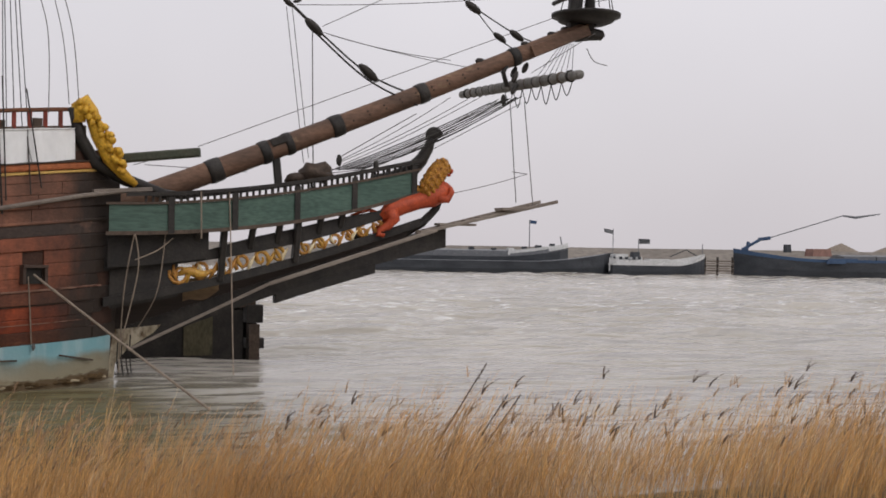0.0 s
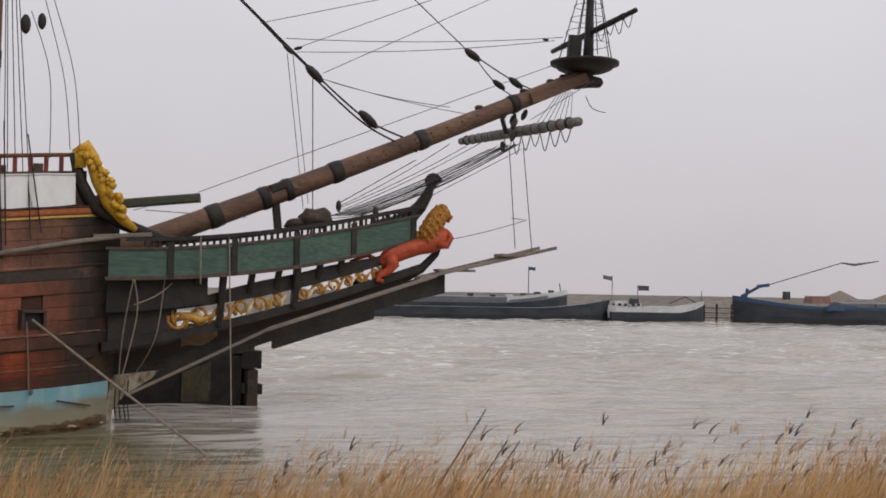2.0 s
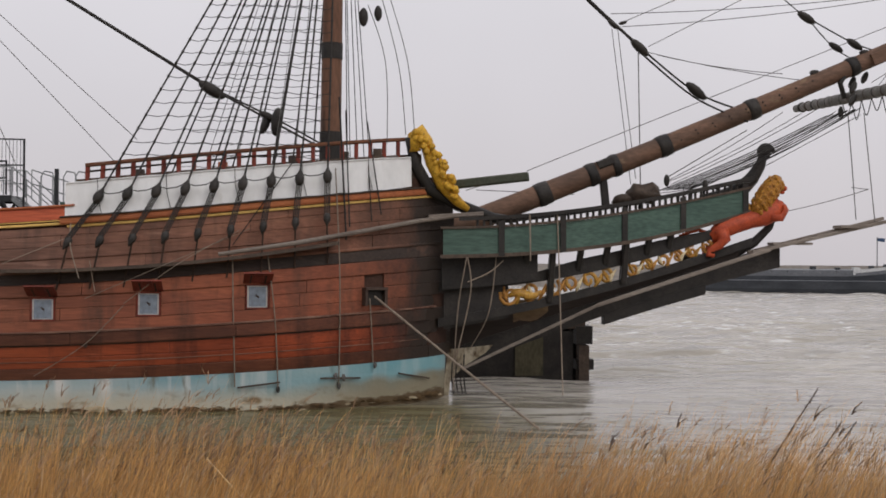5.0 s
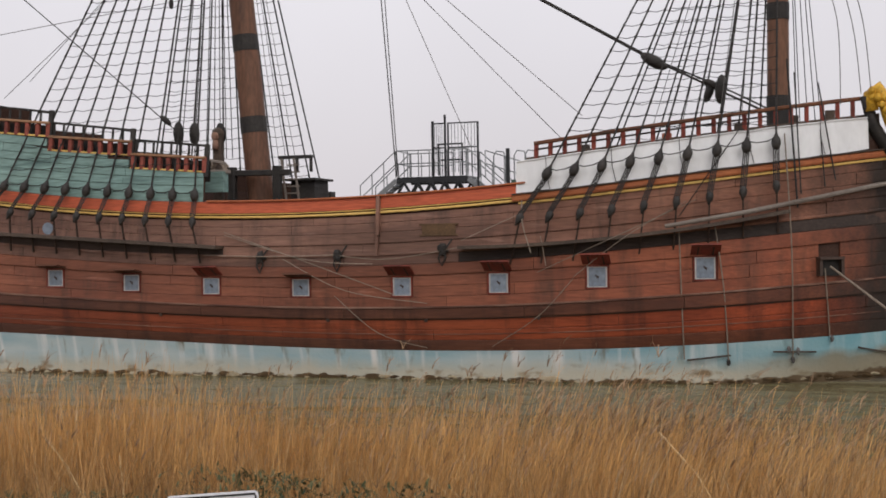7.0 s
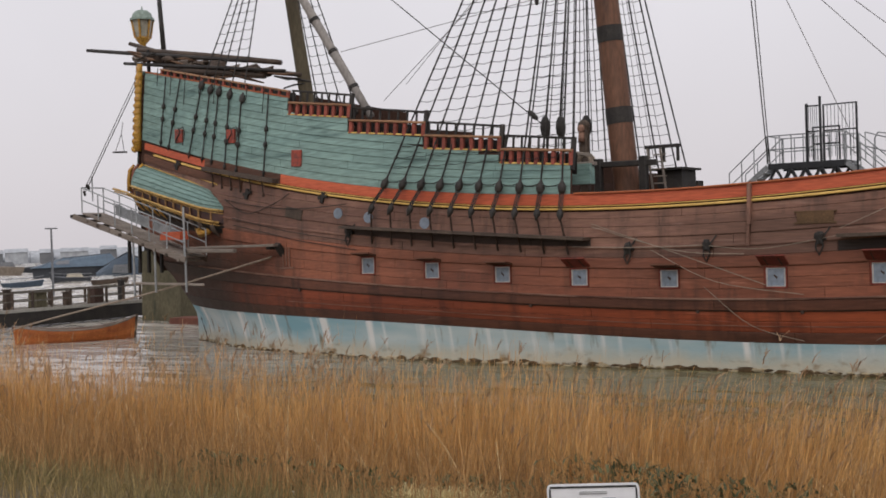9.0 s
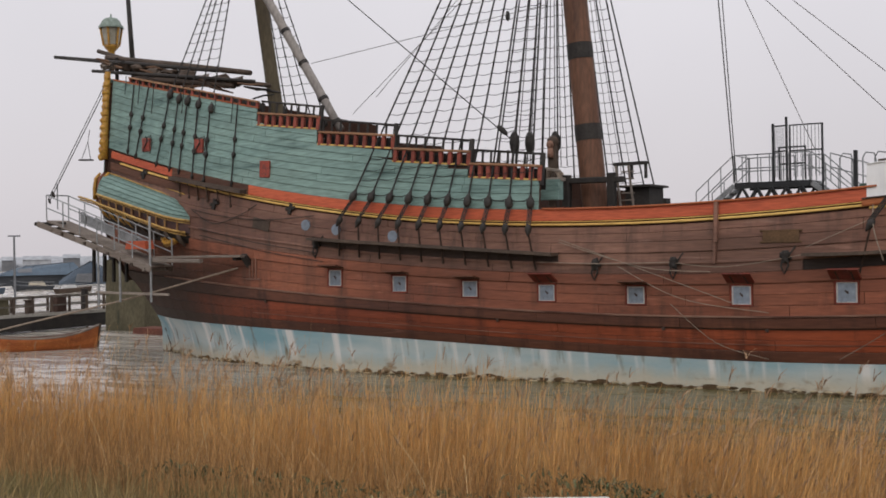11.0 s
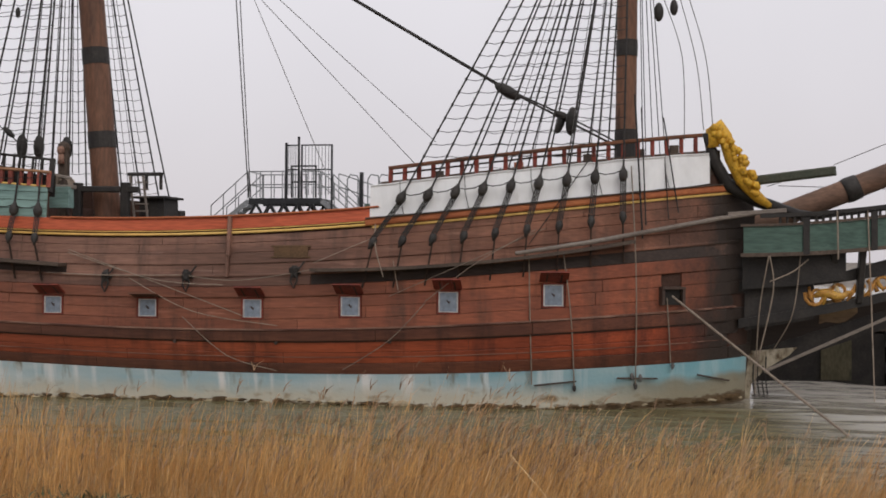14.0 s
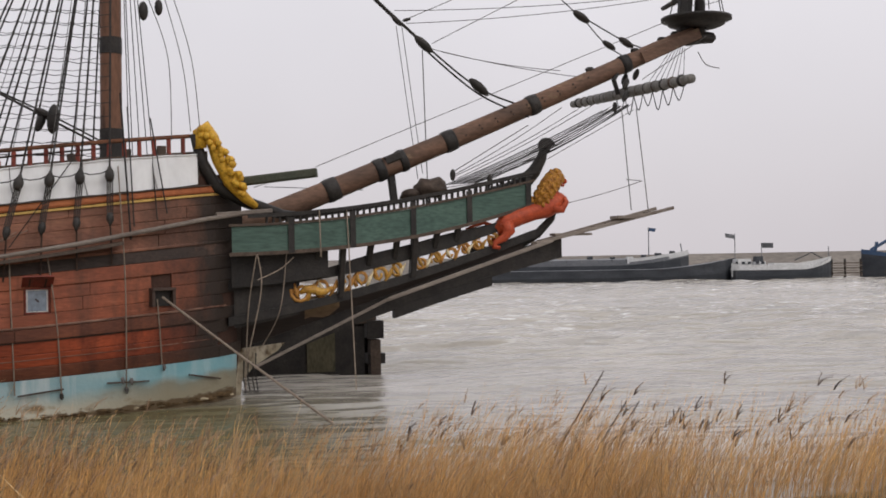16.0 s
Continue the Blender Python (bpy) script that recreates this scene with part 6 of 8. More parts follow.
part("gallery_end_panel", Geo().beam((-.82, gal_y(0, .16), 8.1), (-.82, gal_y(0, .16), 6.8), .75, .18, up=(0, 1, 0)), hull_wale, stern)
part("gallery_foot", Geo().sheet([[(x, gal_y(x, .80 * swell(x)), sill(x) - .1), (x, gal_y(x, .58 * swell(x)), sill(x) - .42), (x + .1, gal_y(x, .08), sill(x) - .42 - .5 * min(1, max(.2, (5.2 - x) / 2.2)))] for x in gx]), tar, stern, "black tarred underside of the gallery", True)
part("gallery_scroll", Geo().tube([(3.7, gal_y(4, .30), 5.22), (4.15, gal_y(4.2, .46), 5.03), (4.6, gal_y(4.6, .46), 5.12), (5.0, gal_y(5, .36), 5.36)], [.10, .19, .18, .07], 8).tube([(4.3 + .2 * math.cos(a * .6), gal_y(4.4, .6), 5.12 + .13 * math.sin(a * .6)) for a in range(11)], .05, 6), gold, stern, "gilded carved foot of the gallery", True)
# mizzen channel with its chain plates
zc = lambda x: 7.85 - (x - 4.2) * .176
mz = channel("channel", 4.2, 8.7, zc, .42, .16)
for x in (4.7, 5.3, 5.9, 6.5, 7.15, 7.9):
    part("chain_plate", Geo().tube([side(x, zc(x), .36), side(x - .02, zc(x) - .3, .2), side(x - .05, zc(x) - .72, .1)], [.03, .025, .03], 5).blob(side(x - .05, zc(x) - .74, .1), (.06, .05, .07), n=6, m=4), iron, mz)
moulding("gallery_line", yellow, .9, 4.9, lambda x: 8.27 - (x - .6) * .285, .03, .05, out=.06)
for x, z in ((6.9, 6.55), (2.1, 8.05), (11.2, 6.2)):
    part("side_cleat", Geo().beam(side(x - .22, z, .12), side(x + .24, z + .06, .12), .12, .12).beam(side(x - .05, z - .2, .14), side(x + .05, z + .22, .14), .1, .14), tar, hull_part)
# stern lantern
lan = new("stern_lantern"); lan.parent = ship
cx, cy0, cz = -3.86, 0, 14.78
nn = 12
rows = [[(cx + r * math.cos(2 * math.pi * k / nn), cy0 + r * math.sin(2 * math.pi * k / nn), cz + z) for k in range(nn + 1)] for r, z in ((.16, -1.2), (.2, -.3), (.42, -.05), (.46, .05), (.40, .1))]
part("bracket", Geo().sheet(rows), gold, lan, "gilded lantern foot", True)
part("glazing", Geo().tube([(cx, 0, cz + .1), (cx, 0, cz + 1.1)], [.42, .58], 12), mat("old_glass", (.38, .36, .30), (.26, .24, .19), .2, 3, spec=.6), lan)
for k in range(6):
    a = math.pi * 2 * k / 6
    part("glazing_bar", Geo().tube([(cx + .46 * math.cos(a), .46 * math.sin(a), cz + .05), (cx + .64 * math.cos(a), .64 * math.sin(a), cz + 1.12)], .065, 6), gold, lan)
rows = [[(cx + r * math.cos(2 * math.pi * k / nn), r * math.sin(2 * math.pi * k / nn), cz + z) for k in range(nn + 1)] for r, z in ((.74, 1.08), (.74, 1.18), (.62, 1.3), (.55, 1.5), (.34, 1.68), (.06, 1.74), (.03, 1.95))]
part("cap", Geo().sheet(rows), mat("verdigris", (.25, .31, .27), (.17, .21, .18), .7, 5), lan, "domed grey-green lantern cap", True)
for o in lan.children:
    o.matrix_basis = Matrix.Translation((cx, 0, 14.4)) @ Matrix.Scale(.82, 4) @ Matrix.Translation((-cx, 0, -14.4))
part("flagstaff", Geo().tube([(-2.3, 0, 12.4), (-2.75, 0, 18)], [.13, .1], 10), tar, ship, smooth=True)
# spare spars stowed over the poop
for a, b, r in (((-5.2, -2.3, 14.05), (5.2, -2.4, 12.4), .10), ((-2.4, -2.5, 13.1), (7.8, -2.9, 11.65), .09), ((-3.0, -1.6, 14.2), (4.4, -2.4, 11.9), .12), ((-1.8, -2.2, 13.7), (6.8, -2.0, 12.2), .14), ((-0.6, -1.8, 13.0), (8.2, -2.4, 11.5), .12), ((.4, -2.6, 12.5), (6.5, -2.7, 11.6), .16)):
    part("spare_spar", Geo().tube([a, Vector(a).lerp(Vector(b), .5), b], [r * .8, r, r * .8], 8), dark_wood if r > .11 else tar, ship, "dark spare spar stowed over the poop", True)
for k in range(9):
    c = Vector((-1.6, -2.2, 13.3)).lerp(Vector((6.4, -2.5, 11.7)), k / 8)
    part("stowed_gear", Geo().blob(c + Vector((0, 0, .05 * (k % 3))), (.5, .3, .18 + .05 * (k % 2)), n=8, m=5, wob=.8), dark_wood if k % 3 else grey_wood, ship)
cr2 = random.Random(17)
brown_gear = mat("brown_weathered_gear", (.15, .085, .05), (.08, .048, .032), .8, 2, (1, 1, 1), 10, .3, .3)
for k in range(26):
    c = Vector((-1.8, -2.6, 13.2)).lerp(Vector((8.4, -2.9, 11.2)), cr2.random()) + Vector((0, cr2.uniform(-.2, .6), cr2.uniform(-.25, .35)))
    d = Vector((cr2.uniform(.4, 1.5), cr2.uniform(-.3, .3), cr2.uniform(-.45, .25)))
    part("stowed_stick", Geo().tube([c - d * .5, c + Vector((0, 0, cr2.uniform(-.06, .06))), c + d * .5], [.035, cr2.uniform(.04, .075), .03], 6), (brown_gear, brown_gear, grey_wood, tar)[k % 4], ship)
for k in range(8):
    x = .2 + k * 1.05
    zt = 12.55 - 2.2 * (x + .95) / 9.95
    part("hanging_line", Geo().tube([side(x, zt + .28, .1), side(x + .06, zt - .2, .14), side(x + .02, zt - .55 - .3 * (k % 3), .12)], .018, 4), rope_dark, ship)
part("spar_crutch", Geo().beam((-1.0, -2.3, 12.3), (-1.0, -2.3, 13.6), .14, .14, up=(1, 0, 0)).beam((4, -2.6, 11.2), (4, -2.6, 12.2), .14, .14, up=(1, 0, 0)), tar, ship)
rope((-1.7, -2.2, 12.5), (-1.35, -5.9, 7.0), r=.022, mtl=rope_dark)
rope((-1.9, -2.2, 12.5), (-1.5, -5.9, 7.0), r=.018, mtl=rope_dark)
block((-1.4, -5.7, 7.25), rigging, .13, (0, .55, -1)); block((-1.45, -5.85, 6.95), rigging, .10, (0, .3, -1))
part("boatswain_seat", Geo().beam((-2.62, -3.1, 8.95), (-1.88, -3.1, 8.92), .24, .07).tube([(-2.55, -3.1, 8.97), (-2.1, -3.1, 9.75), (-1.97, -3.1, 10.3)], .015, 5).tube([(-1.95, -3.1, 8.95), (-2.1, -3.1, 9.75)], .015, 5), rope_dark, ship)
# deck gear by the mainmast
dg = new("deck_gear"); dg.parent = ship
old_gear = mat("worn_pinkish_wood", (.30, .17, .12), (.20, .11, .08), .8, 4)
part("knight_head", Geo().tube([(20.35, -.72, 7.9), (20.35, -.72, 8.25)], [.13, .1], 8).blob((20.35, -.74, 8.38), (.15, .14, .17)), old_gear, dg, smooth=True)
part("knight_post", Geo().beam((20.35, -.5, 5), (20.35, -.5, 8.45), .34, .34, up=(1, 0, 0)).blob((20.35, -.5, 8.5), (.24, .24, .24)), dark_wood, dg)
for x in (21.1, 22.9):
    part("bitt", Geo().beam((x, -.9, 5), (x, -.9, 7.2), .3, .3, up=(1, 0, 0)), tar, dg)
part("bitt_beam", Geo().beam((19.9, -.9, 7.0), (23.4, -.9, 6.95), .2, .22), tar, dg)
lg = Geo()
for s in (0, .5):
    lg.beam((23.0 + s, -.2, 5.4), (22.75 + s, -.2, 7.5), .06, .08, up=(1, 0, 0))
for k in range(7):
    lg.beam((22.97, -.2, 5.7 + k * .26), (23.47, -.2, 5.7 + k * .26), .05, .05)
part("deck_ladder", lg, grey_wood, dg)
part("companion", Geo().box((22.9, .2, 5.0), (23.9, 1.6, 6.7), taper=.06).box((22.7, .0, 6.7), (24.0, 1.8, 6.78)).box((22.6, -.1, 7.5), (23.9, .1, 7.62)).beam((22.7, 0, 6.7), (22.7, 0, 7.6), .1, .1, up=(1, 0, 0)).beam((23.3, 0, 7), (23.3, 0, 7.6), .1, .1, up=(1, 0, 0)).beam((23.85, 0, 7), (23.85, 0, 7.6), .1, .1, up=(1, 0, 0)), tar, dg)
part("waist_step", Geo().box((19.9, -3.6, 6.2), (22.1, -3.2, 6.9)), green, dg)
part("waist_rail", Geo().beam((20.0, -3.3, 6.98), (22.2, -3.3, 6.9), .2, .12).beam((20.6, -3.3, 7.5), (22.0, -3.2, 7.2), .12, .1), grey_wood, dg)
part("bitt_block", Geo().box((22.55, 3.6, 5.6), (23.15, 4.1, 6.4)).blob((22.7, 3.8, 6.5), (.18, .2, .25)), tar, dg)
part("rope_coil", Geo().tube([(20.7 + .32 * math.cos(a * .7), -.95 - .02 * a, 7.0 + .42 * math.sin(a * .7)) for a in range(28)], .05, 5), rope_pale, dg)
for x in (34.2, 36.9, 39.2, 40.9, 42.0):
    part("deck_post", Geo().beam((x, -1, 6), (x, -1, 7.5 + (x - 34) * .1), .3, .3, up=(1, 0, 0)), dark_wood if x != 36.9 else orange, dg)

# ---- gangway platform behind the waist, on its own legs ----
gp = thing("gangway_platform", "galvanised stair platform with black barred gate beside the ship", "gangway")
Y0, Y1 = 5.35, 7.2
dk = Geo().box((25.35, Y0, 6.86), (28.3, Y1, 6.96))
part("deck", dk, steel_black, gp)
for y in (Y0, Y1):
    tr = Geo().box((25.35, y - .05, 6.72), (28.3, y + .05, 6.86)).box((25.35, y - .05, 6.30), (28.3, y + .05, 6.38))
    for k in range(5):
        x = 25.42 + k * .58
        tr.beam((x, y, 6.36), (x + .22, y, 6.74), .09, .13, up=(0, 1, 0)).beam((x + .45, y, 6.36), (x + .24, y, 6.74), .09, .13, up=(0, 1, 0))
    part("truss", tr, steel_black, gp, "black steel lattice girder")
for x in (25.5, 28.2):
    for y in (5.6, 7.1):
        part("leg", Geo().box((x - .09, y - .09, -1.2), (x + .09, y + .09, 6.3)), steel_black, gp)
def rails(pts, posts, h=1.08, rods=(.55, 1.08)):
    for a, b in zip(pts, pts[1:]):
        a, b = Vector(a), Vector(b)
        for z in rods:
            part("handrail", Geo().tube([a + Vector((0, 0, z)), b + Vector((0, 0, z))], .024, 6), steel, gp)
        for k in range(posts + 1):
            c = a.lerp(b, k / posts)
            part("stanchion", Geo().tube([c, c + Vector((0, 0, h))], .024, 6), steel, gp)
for y in (Y0, Y1):
    rails([(25.35, y, 6.96), (27.2, y, 6.96)], 4); rails([(27.5, y, 6.96), (28.3, y, 6.96)], 3)
    rails([(23.75, y, 5.6), (25.3, y, 6.96)], 3); rails([(28.35, y, 6.96), (29.95, y, 5.5)], 3)
rails([(25.35, Y0, 6.96), (25.35, Y1, 6.96)], 2); rails([(28.9, 6.0, 6.9), (30.4, 6.3, 6.4)], 2)
for k in range(7):
    part("tread", Geo().box((25.1 - k * .26, Y0 + .1, 6.78 - k * .2), (25.36 - k * .26, Y0 + 1.0, 6.82 - k * .2)), steel, gp)
    part("tread", Geo().box((28.29 + k * .25, Y0 + .1, 6.78 - k * .2), (28.54 + k * .25, Y0 + 1.0, 6.82 - k * .2)), steel, gp)
for s in (0, .9):
    part("stringer", Geo().beam((25.3, Y0 + .05 + s, 6.85), (23.6, Y0 + .05 + s, 5.5), .06, .2), steel, gp)
    part("stringer", Geo().beam((28.35, Y0 + .05 + s, 6.85), (29.95, Y0 + .05 + s, 5.5), .06, .2), steel, gp)
for x, h, w in ((26.9, 9.18, .09), (27.42, 9.42, .08), (27.55, 9.1, .06), (28.78, 9.1, .07)):
    part("gate_post", Geo().box((x - w / 2, Y0 - .05, 6.96 if x < 28.4 else 6.3), (x + w / 2, Y0 - .05 + w, h)), steel_black, gp)
for a, b, n in ((26.9, 27.36, 6), (27.55, 28.78, 9)):
    for z in (9.08, 8.1):
        part("gate_rail", Geo().box((a, Y0 - .03, z - .025), (b, Y0 + .02, z + .025)), steel_black, gp)
    for k in range(1, n):
        x = a + (b - a) * k / n
        part("gate_bar", Geo().tube([(x, Y0, 7.1), (x, Y0, 9.08)], .011, 5), steel_black, gp)
for x in (29.2, 30.05, 30.5):
    part("loop_rail", Geo().tube([(x, 6.2, 5.6), (x, 6.2, 7.75), (x + .12, 6.2, 7.95), (x + .42, 6.2, 7.9), (x + .5, 6.2, 7.6), (x + .5, 6.2, 6.4)], .03, 6), steel, gp)
part("hatch_frame", Geo().box((30.0, 5.7, 5.6), (31.0, 6.4, 6.75), taper=.05), green_dark, gp)
part("post_box", Geo().box((29.85, 5.6, 6.0), (29.98, 5.75, 8.0)), steel_black, gp)
part("gate_frame", Geo().box((27.0, Y0 + .3, 7.0), (27.06, Y0 + .36, 8.3)).box((28.0, Y0 + .3, 7.0), (28.06, Y0 + .36, 8.3)).box((27.0, Y0 + .3, 8.24), (28.06, Y0 + .36, 8.3)).box((27.0, Y0 + .3, 7.6), (28.06, Y0 + .36, 7.66)), steel_black, gp)

# ---- walkway and staging at the stern quarter ----
sw = thing("stern_walkway", "steel and timber access walkway with railings below the stern gallery", "walkway")
wa, wb = Vector((-1.6, -5.9, 6.12)), Vector((4.7, -5.9, 4.08))
for k in range(15):
    p, q = wa.lerp(wb, k / 15), wa.lerp(wb, (k + .92) / 15)
    part("board", Geo().add([p, q, q + Vector((0, 1.2, 0)), p + Vector((0, 1.2, 0))] + [v - Vector((0, 0, .06)) for v in (p, q, q + Vector((0, 1.2, 0)), p + Vector((0, 1.2, 0)))], [(0, 1, 2, 3), (7, 6, 5, 4), (0, 4, 5, 1), (1, 5, 6, 2), (2, 6, 7, 3), (3, 7, 4, 0)]), grey_wood, sw)
for dy in (0, 1.2):
    part("stringer", Geo().beam(wa + Vector((-.6, dy, -.14)), wb + Vector((0, dy, -.14)), .08, .24), dark_wood if dy else grey_wood, sw)
    for z in (.55, 1.1):
        part("handrail", Geo().tube([wa + Vector((0, dy, z)), wb + Vector((0, dy, z))], .028, 6), steel, sw)
    for k in range(7):
        c = wa.lerp(wb, k / 6) + Vector((0, dy, 0))
        part("stanchion", Geo().tube([c, c + Vector((0, 0, 1.1))], .028, 6), steel, sw)
part("end_rail", Geo().tube([wa + Vector((0, 0, 1.1)), wa + Vector((0, 1.2, 1.1))], .028, 6).tube([wa + Vector((0, .6, .5)), wa + Vector((0, .6, 1.6))], .03, 6), steel, sw)
part("outrigger", Geo().beam((-2.35, -5.9, 5.98), (-1.0, -5.4, 5.95), .16, .16), tar, sw)
for k in range(9):
    c = wa.lerp(wb, (k + .5) / 9)
    part("cross_beam", Geo().beam(c + Vector((0, -.1, -.26)), c + Vector((0, 1.4, -.26)), .12, .14), dark_wood if k % 2 else grey_wood, sw)
for a, b in ((.12, .45), (.5, .8)):
    p, q = wa.lerp(wb, a) + Vector((0, 1.22, .12)), wa.lerp(wb, b) + Vector((0, 1.22, .12))
    part("wind_sheet", Geo().sheet([[p.lerp(q, k / 8) + Vector((0, .03 * math.sin(k * 2.1), 0)), p.lerp(q, k / 8) + Vector((0, 0, .5 + .03 * math.sin(k * 1.7)))] for k in range(9)]), steel, sw, "grey sheet tied along the walkway rail")
for x, y in ((.2, -4.9), (.75, -4.8), (1.2, -4.7), (2.2, -4.9)):
    part("prop", Geo().beam((x, y, 3.4), (x + .05, y, 5.55 - x * .33), .14, .14, up=(1, 0, 0)), tar, sw)
for x, z0, z1 in ((1.55, 2.3, 5.1), (2.85, 2.6, 4.7), (4.65, 2.6, 4.1), (4.62, 4.1, 6.1)):
    y = -5.85 if z0 > 0 else -5.0
    part("support", Geo().tube([(x, y, z0), (x, y, z1)], .05 if z0 > 0 else .08, 8), steel if z0 > 0 else dark_wood, sw)
part("lower_rail", Geo().beam((1.4, -5.85, 3.0), (5.4, -5.6, 2.9), .08, .1), grey_wood, sw)
part("plank_stage", Geo().beam((4.4, -5.4, 4.42), (9.0, -5.1, 4.42), .5, .1).beam((4.6, -5.7, 4.3), (7.2, -5.6, 4.25), .2, .16), grey_wood, sw, "grey timber staging plank")
part("stage_bracket", Geo().beam((8.6, -5.2, 4.35), (8.6, -4.5, 4.35), .2, .2).beam((8.9, -5.0, 4.45), (8.9, -4.5, 3.9), .3, .2), tar, sw)
part("red_box", Geo().box((2.9, -5.6, 4.78), (4.1, -5.1, 5.12), taper=.1), red, sw)

# mooring warps
tagged(rope(hc + Vector((.05, -.25, -.05)), (44.3, -6.4, 1.55), (46.43, -8.7, -.1), r=.038, mtl=rope_pale, name="mooring_rope", n=8), "thick pale mooring rope from the hawse port into the water", "rope").parent = None
tagged(rope(side(8.3, 3.95, .1), (3.2, -5.6, 2.75), (-3.5, -6.4, 1.45), (-9, -5.2, .55), r=.04, mtl=rope_pale, name="mooring_rope"), "slack pale mooring rope from the stern quarter", "rope").parent = None
tagged(rope((-9.0, -5.2, .55), (-6, -8, .25), (-3, -12, .02), r=.035, mtl=rope_grey, name="mooring_rope"), "grey mooring rope hanging to the water", "rope").parent = None

# ---- timber dolphin behind the bow ----
dol = thing("mooring_dolphin", "black tarred timber mooring dolphin with fender beams in the water", "dolphin")
for x, y in ((47.90, 6.2), (49.10, 6.4), (50.10, 6.6), (48.50, 7.6), (49.90, 7.7)):
    part("pile", Geo().tube([(x, y, -1.6), (x + .1, y, 2.1)], [.3, .26], 10), tar, dol, smooth=True)
part("fender_beam", Geo().box((50.00, 5.7, 1.35), (50.65, 6.6, 2.05)), tar, dol)
part("fender_beam", Geo().box((50.00, 5.7, .35), (50.70, 6.6, .75)), tar, dol)
part("cap_beam", Geo().box((47.50, 5.9, 1.95), (50.40, 7.9, 2.2)), dark_wood, dol)
part("side_board", Geo().box((45.10, 5.9, -.5), (49.90, 6.1, 1.85)), tar, dol)
part("face_board", Geo().box((47.60, 5.8, .1), (48.70, 5.9, 1.8)), concrete, dol)
part("rubber_pad", Geo().box((50.10, 5.6, -.6), (50.50, 6.5, 1.3)), dark_wood, dol)

# ---- stern side: concrete block, jetty, rowing boat, boathouse ----
blk = Geo().box((-15.6, 9.8, -1.5), (-12.2, 13.2, 4.3), taper=.04)
tagged(part("mooring_block", blk, concrete), "mossy square concrete mooring block in the water", "block")
for x, y, h in ((-15.3, 10.1, 1.6), (-14.4, 10.0, 1.3), (-13.7, 10.2, 1.0), (-12.7, 10.1, .8)):
    tagged(part("mooring_post", Geo().tube([(x, y, 4.2), (x + .03, y, 4.3 + h * .9), (x + .03, y, 4.3 + h)], [.17, .15, .10], 9), tar), "black tarred post standing on the concrete block", "post", "mooring posts")
tagged(part("low_pontoon", Geo().box((-11.6, 8.2, -.4), (-7.2, 9.8, .35), taper=.05), mat("rusty_red", (.16, .06, .04), (.10, .04, .03), .8, 2)), "low rusty red pontoon beside the block", "pontoon")
concrete_pale = mat("bleached_deck_edge", (.34, .325, .295), (.24, .23, .205), .9, 1.2)
jetty_grey = mat("dark_jetty_rail", (.15, .135, .115), (.09, .08, .068), .85, 1.5, (1, 1, 1), 12, .3, .2)
jt = thing("jetty", "weathered timber jetty with railings along the harbour", "jetty")
ja, jb = Vector((-18.2, -14, 1.05)), Vector((-18.6, 22, 1.05))
jd = (jb - ja).normalized(); jn = Vector((-jd.y, jd.x, 0))
for k in range(26):
    p, q = ja.lerp(jb, k / 26), ja.lerp(jb, (k + .97) / 26)
    part("deck_board", Geo().beam((p + q) / 2 - jn * 0, (p + q) / 2 + jn * 2.0, (q - p).length, .12), grey_wood, jt)
for o in (0, 2.0):
    part("deck_edge", Geo().beam(ja + jn * (o - .12) + Vector((0, 0, .02)), jb + jn * (o - .12) + Vector((0, 0, .02)), .05, .2), concrete_pale, jt)
    part("edge_beam", Geo().beam(ja + jn * o - Vector((0, 0, .48)), jb + jn * o - Vector((0, 0, .48)), .2, .85), tar, jt)
    for z in (.55, 1.05):
        part("handrail", Geo().beam(ja + jn * o + Vector((0, 0, z)), jb + jn * o + Vector((0, 0, z)), .06, .08), jetty_grey, jt)
    for k in range(27):
        c = ja.lerp(jb, k / 26) + jn * o
        part("post", Geo().beam(c - Vector((0, 0, 2.2 if k % 3 == 0 else .1)), c + Vector((0, 0, 1.1)), .14, .14, up=(1, 0, 0)), dark_wood, jt)
for k, (h, w, m) in enumerate(((1.15, .35, dark_wood), (.9, .8, concrete), (.8, .4, dark_wood), (1.0, .7, hull_mid), (1.3, .3, tar))):
    c = ja.lerp(jb, .47 + k * .06) + jn * .9
    tagged(part("crate", Geo().box((c.x - w / 2, c.y - w / 2, 1.1), (c.x + w / 2, c.y + w / 2, 1.1 + h), taper=.08).box((c.x - w / 2 - .05, c.y - w / 2 - .05, 1.1 + h), (c.x + w / 2 + .05, c.y + w / 2 + .05, 1.17 + h)), m), "small boxed fitting standing on the jetty deck", "box", "jetty fittings")
rb = thing("rowing_boat", "varnished orange open wooden rowing boat afloat at the jetty", "boat")
bc, bd = Vector((-7.2, -2.0, 0)), Vector((.61, .79, 0)).normalized()
bw = Vector((-bd.y, bd.x, 0))
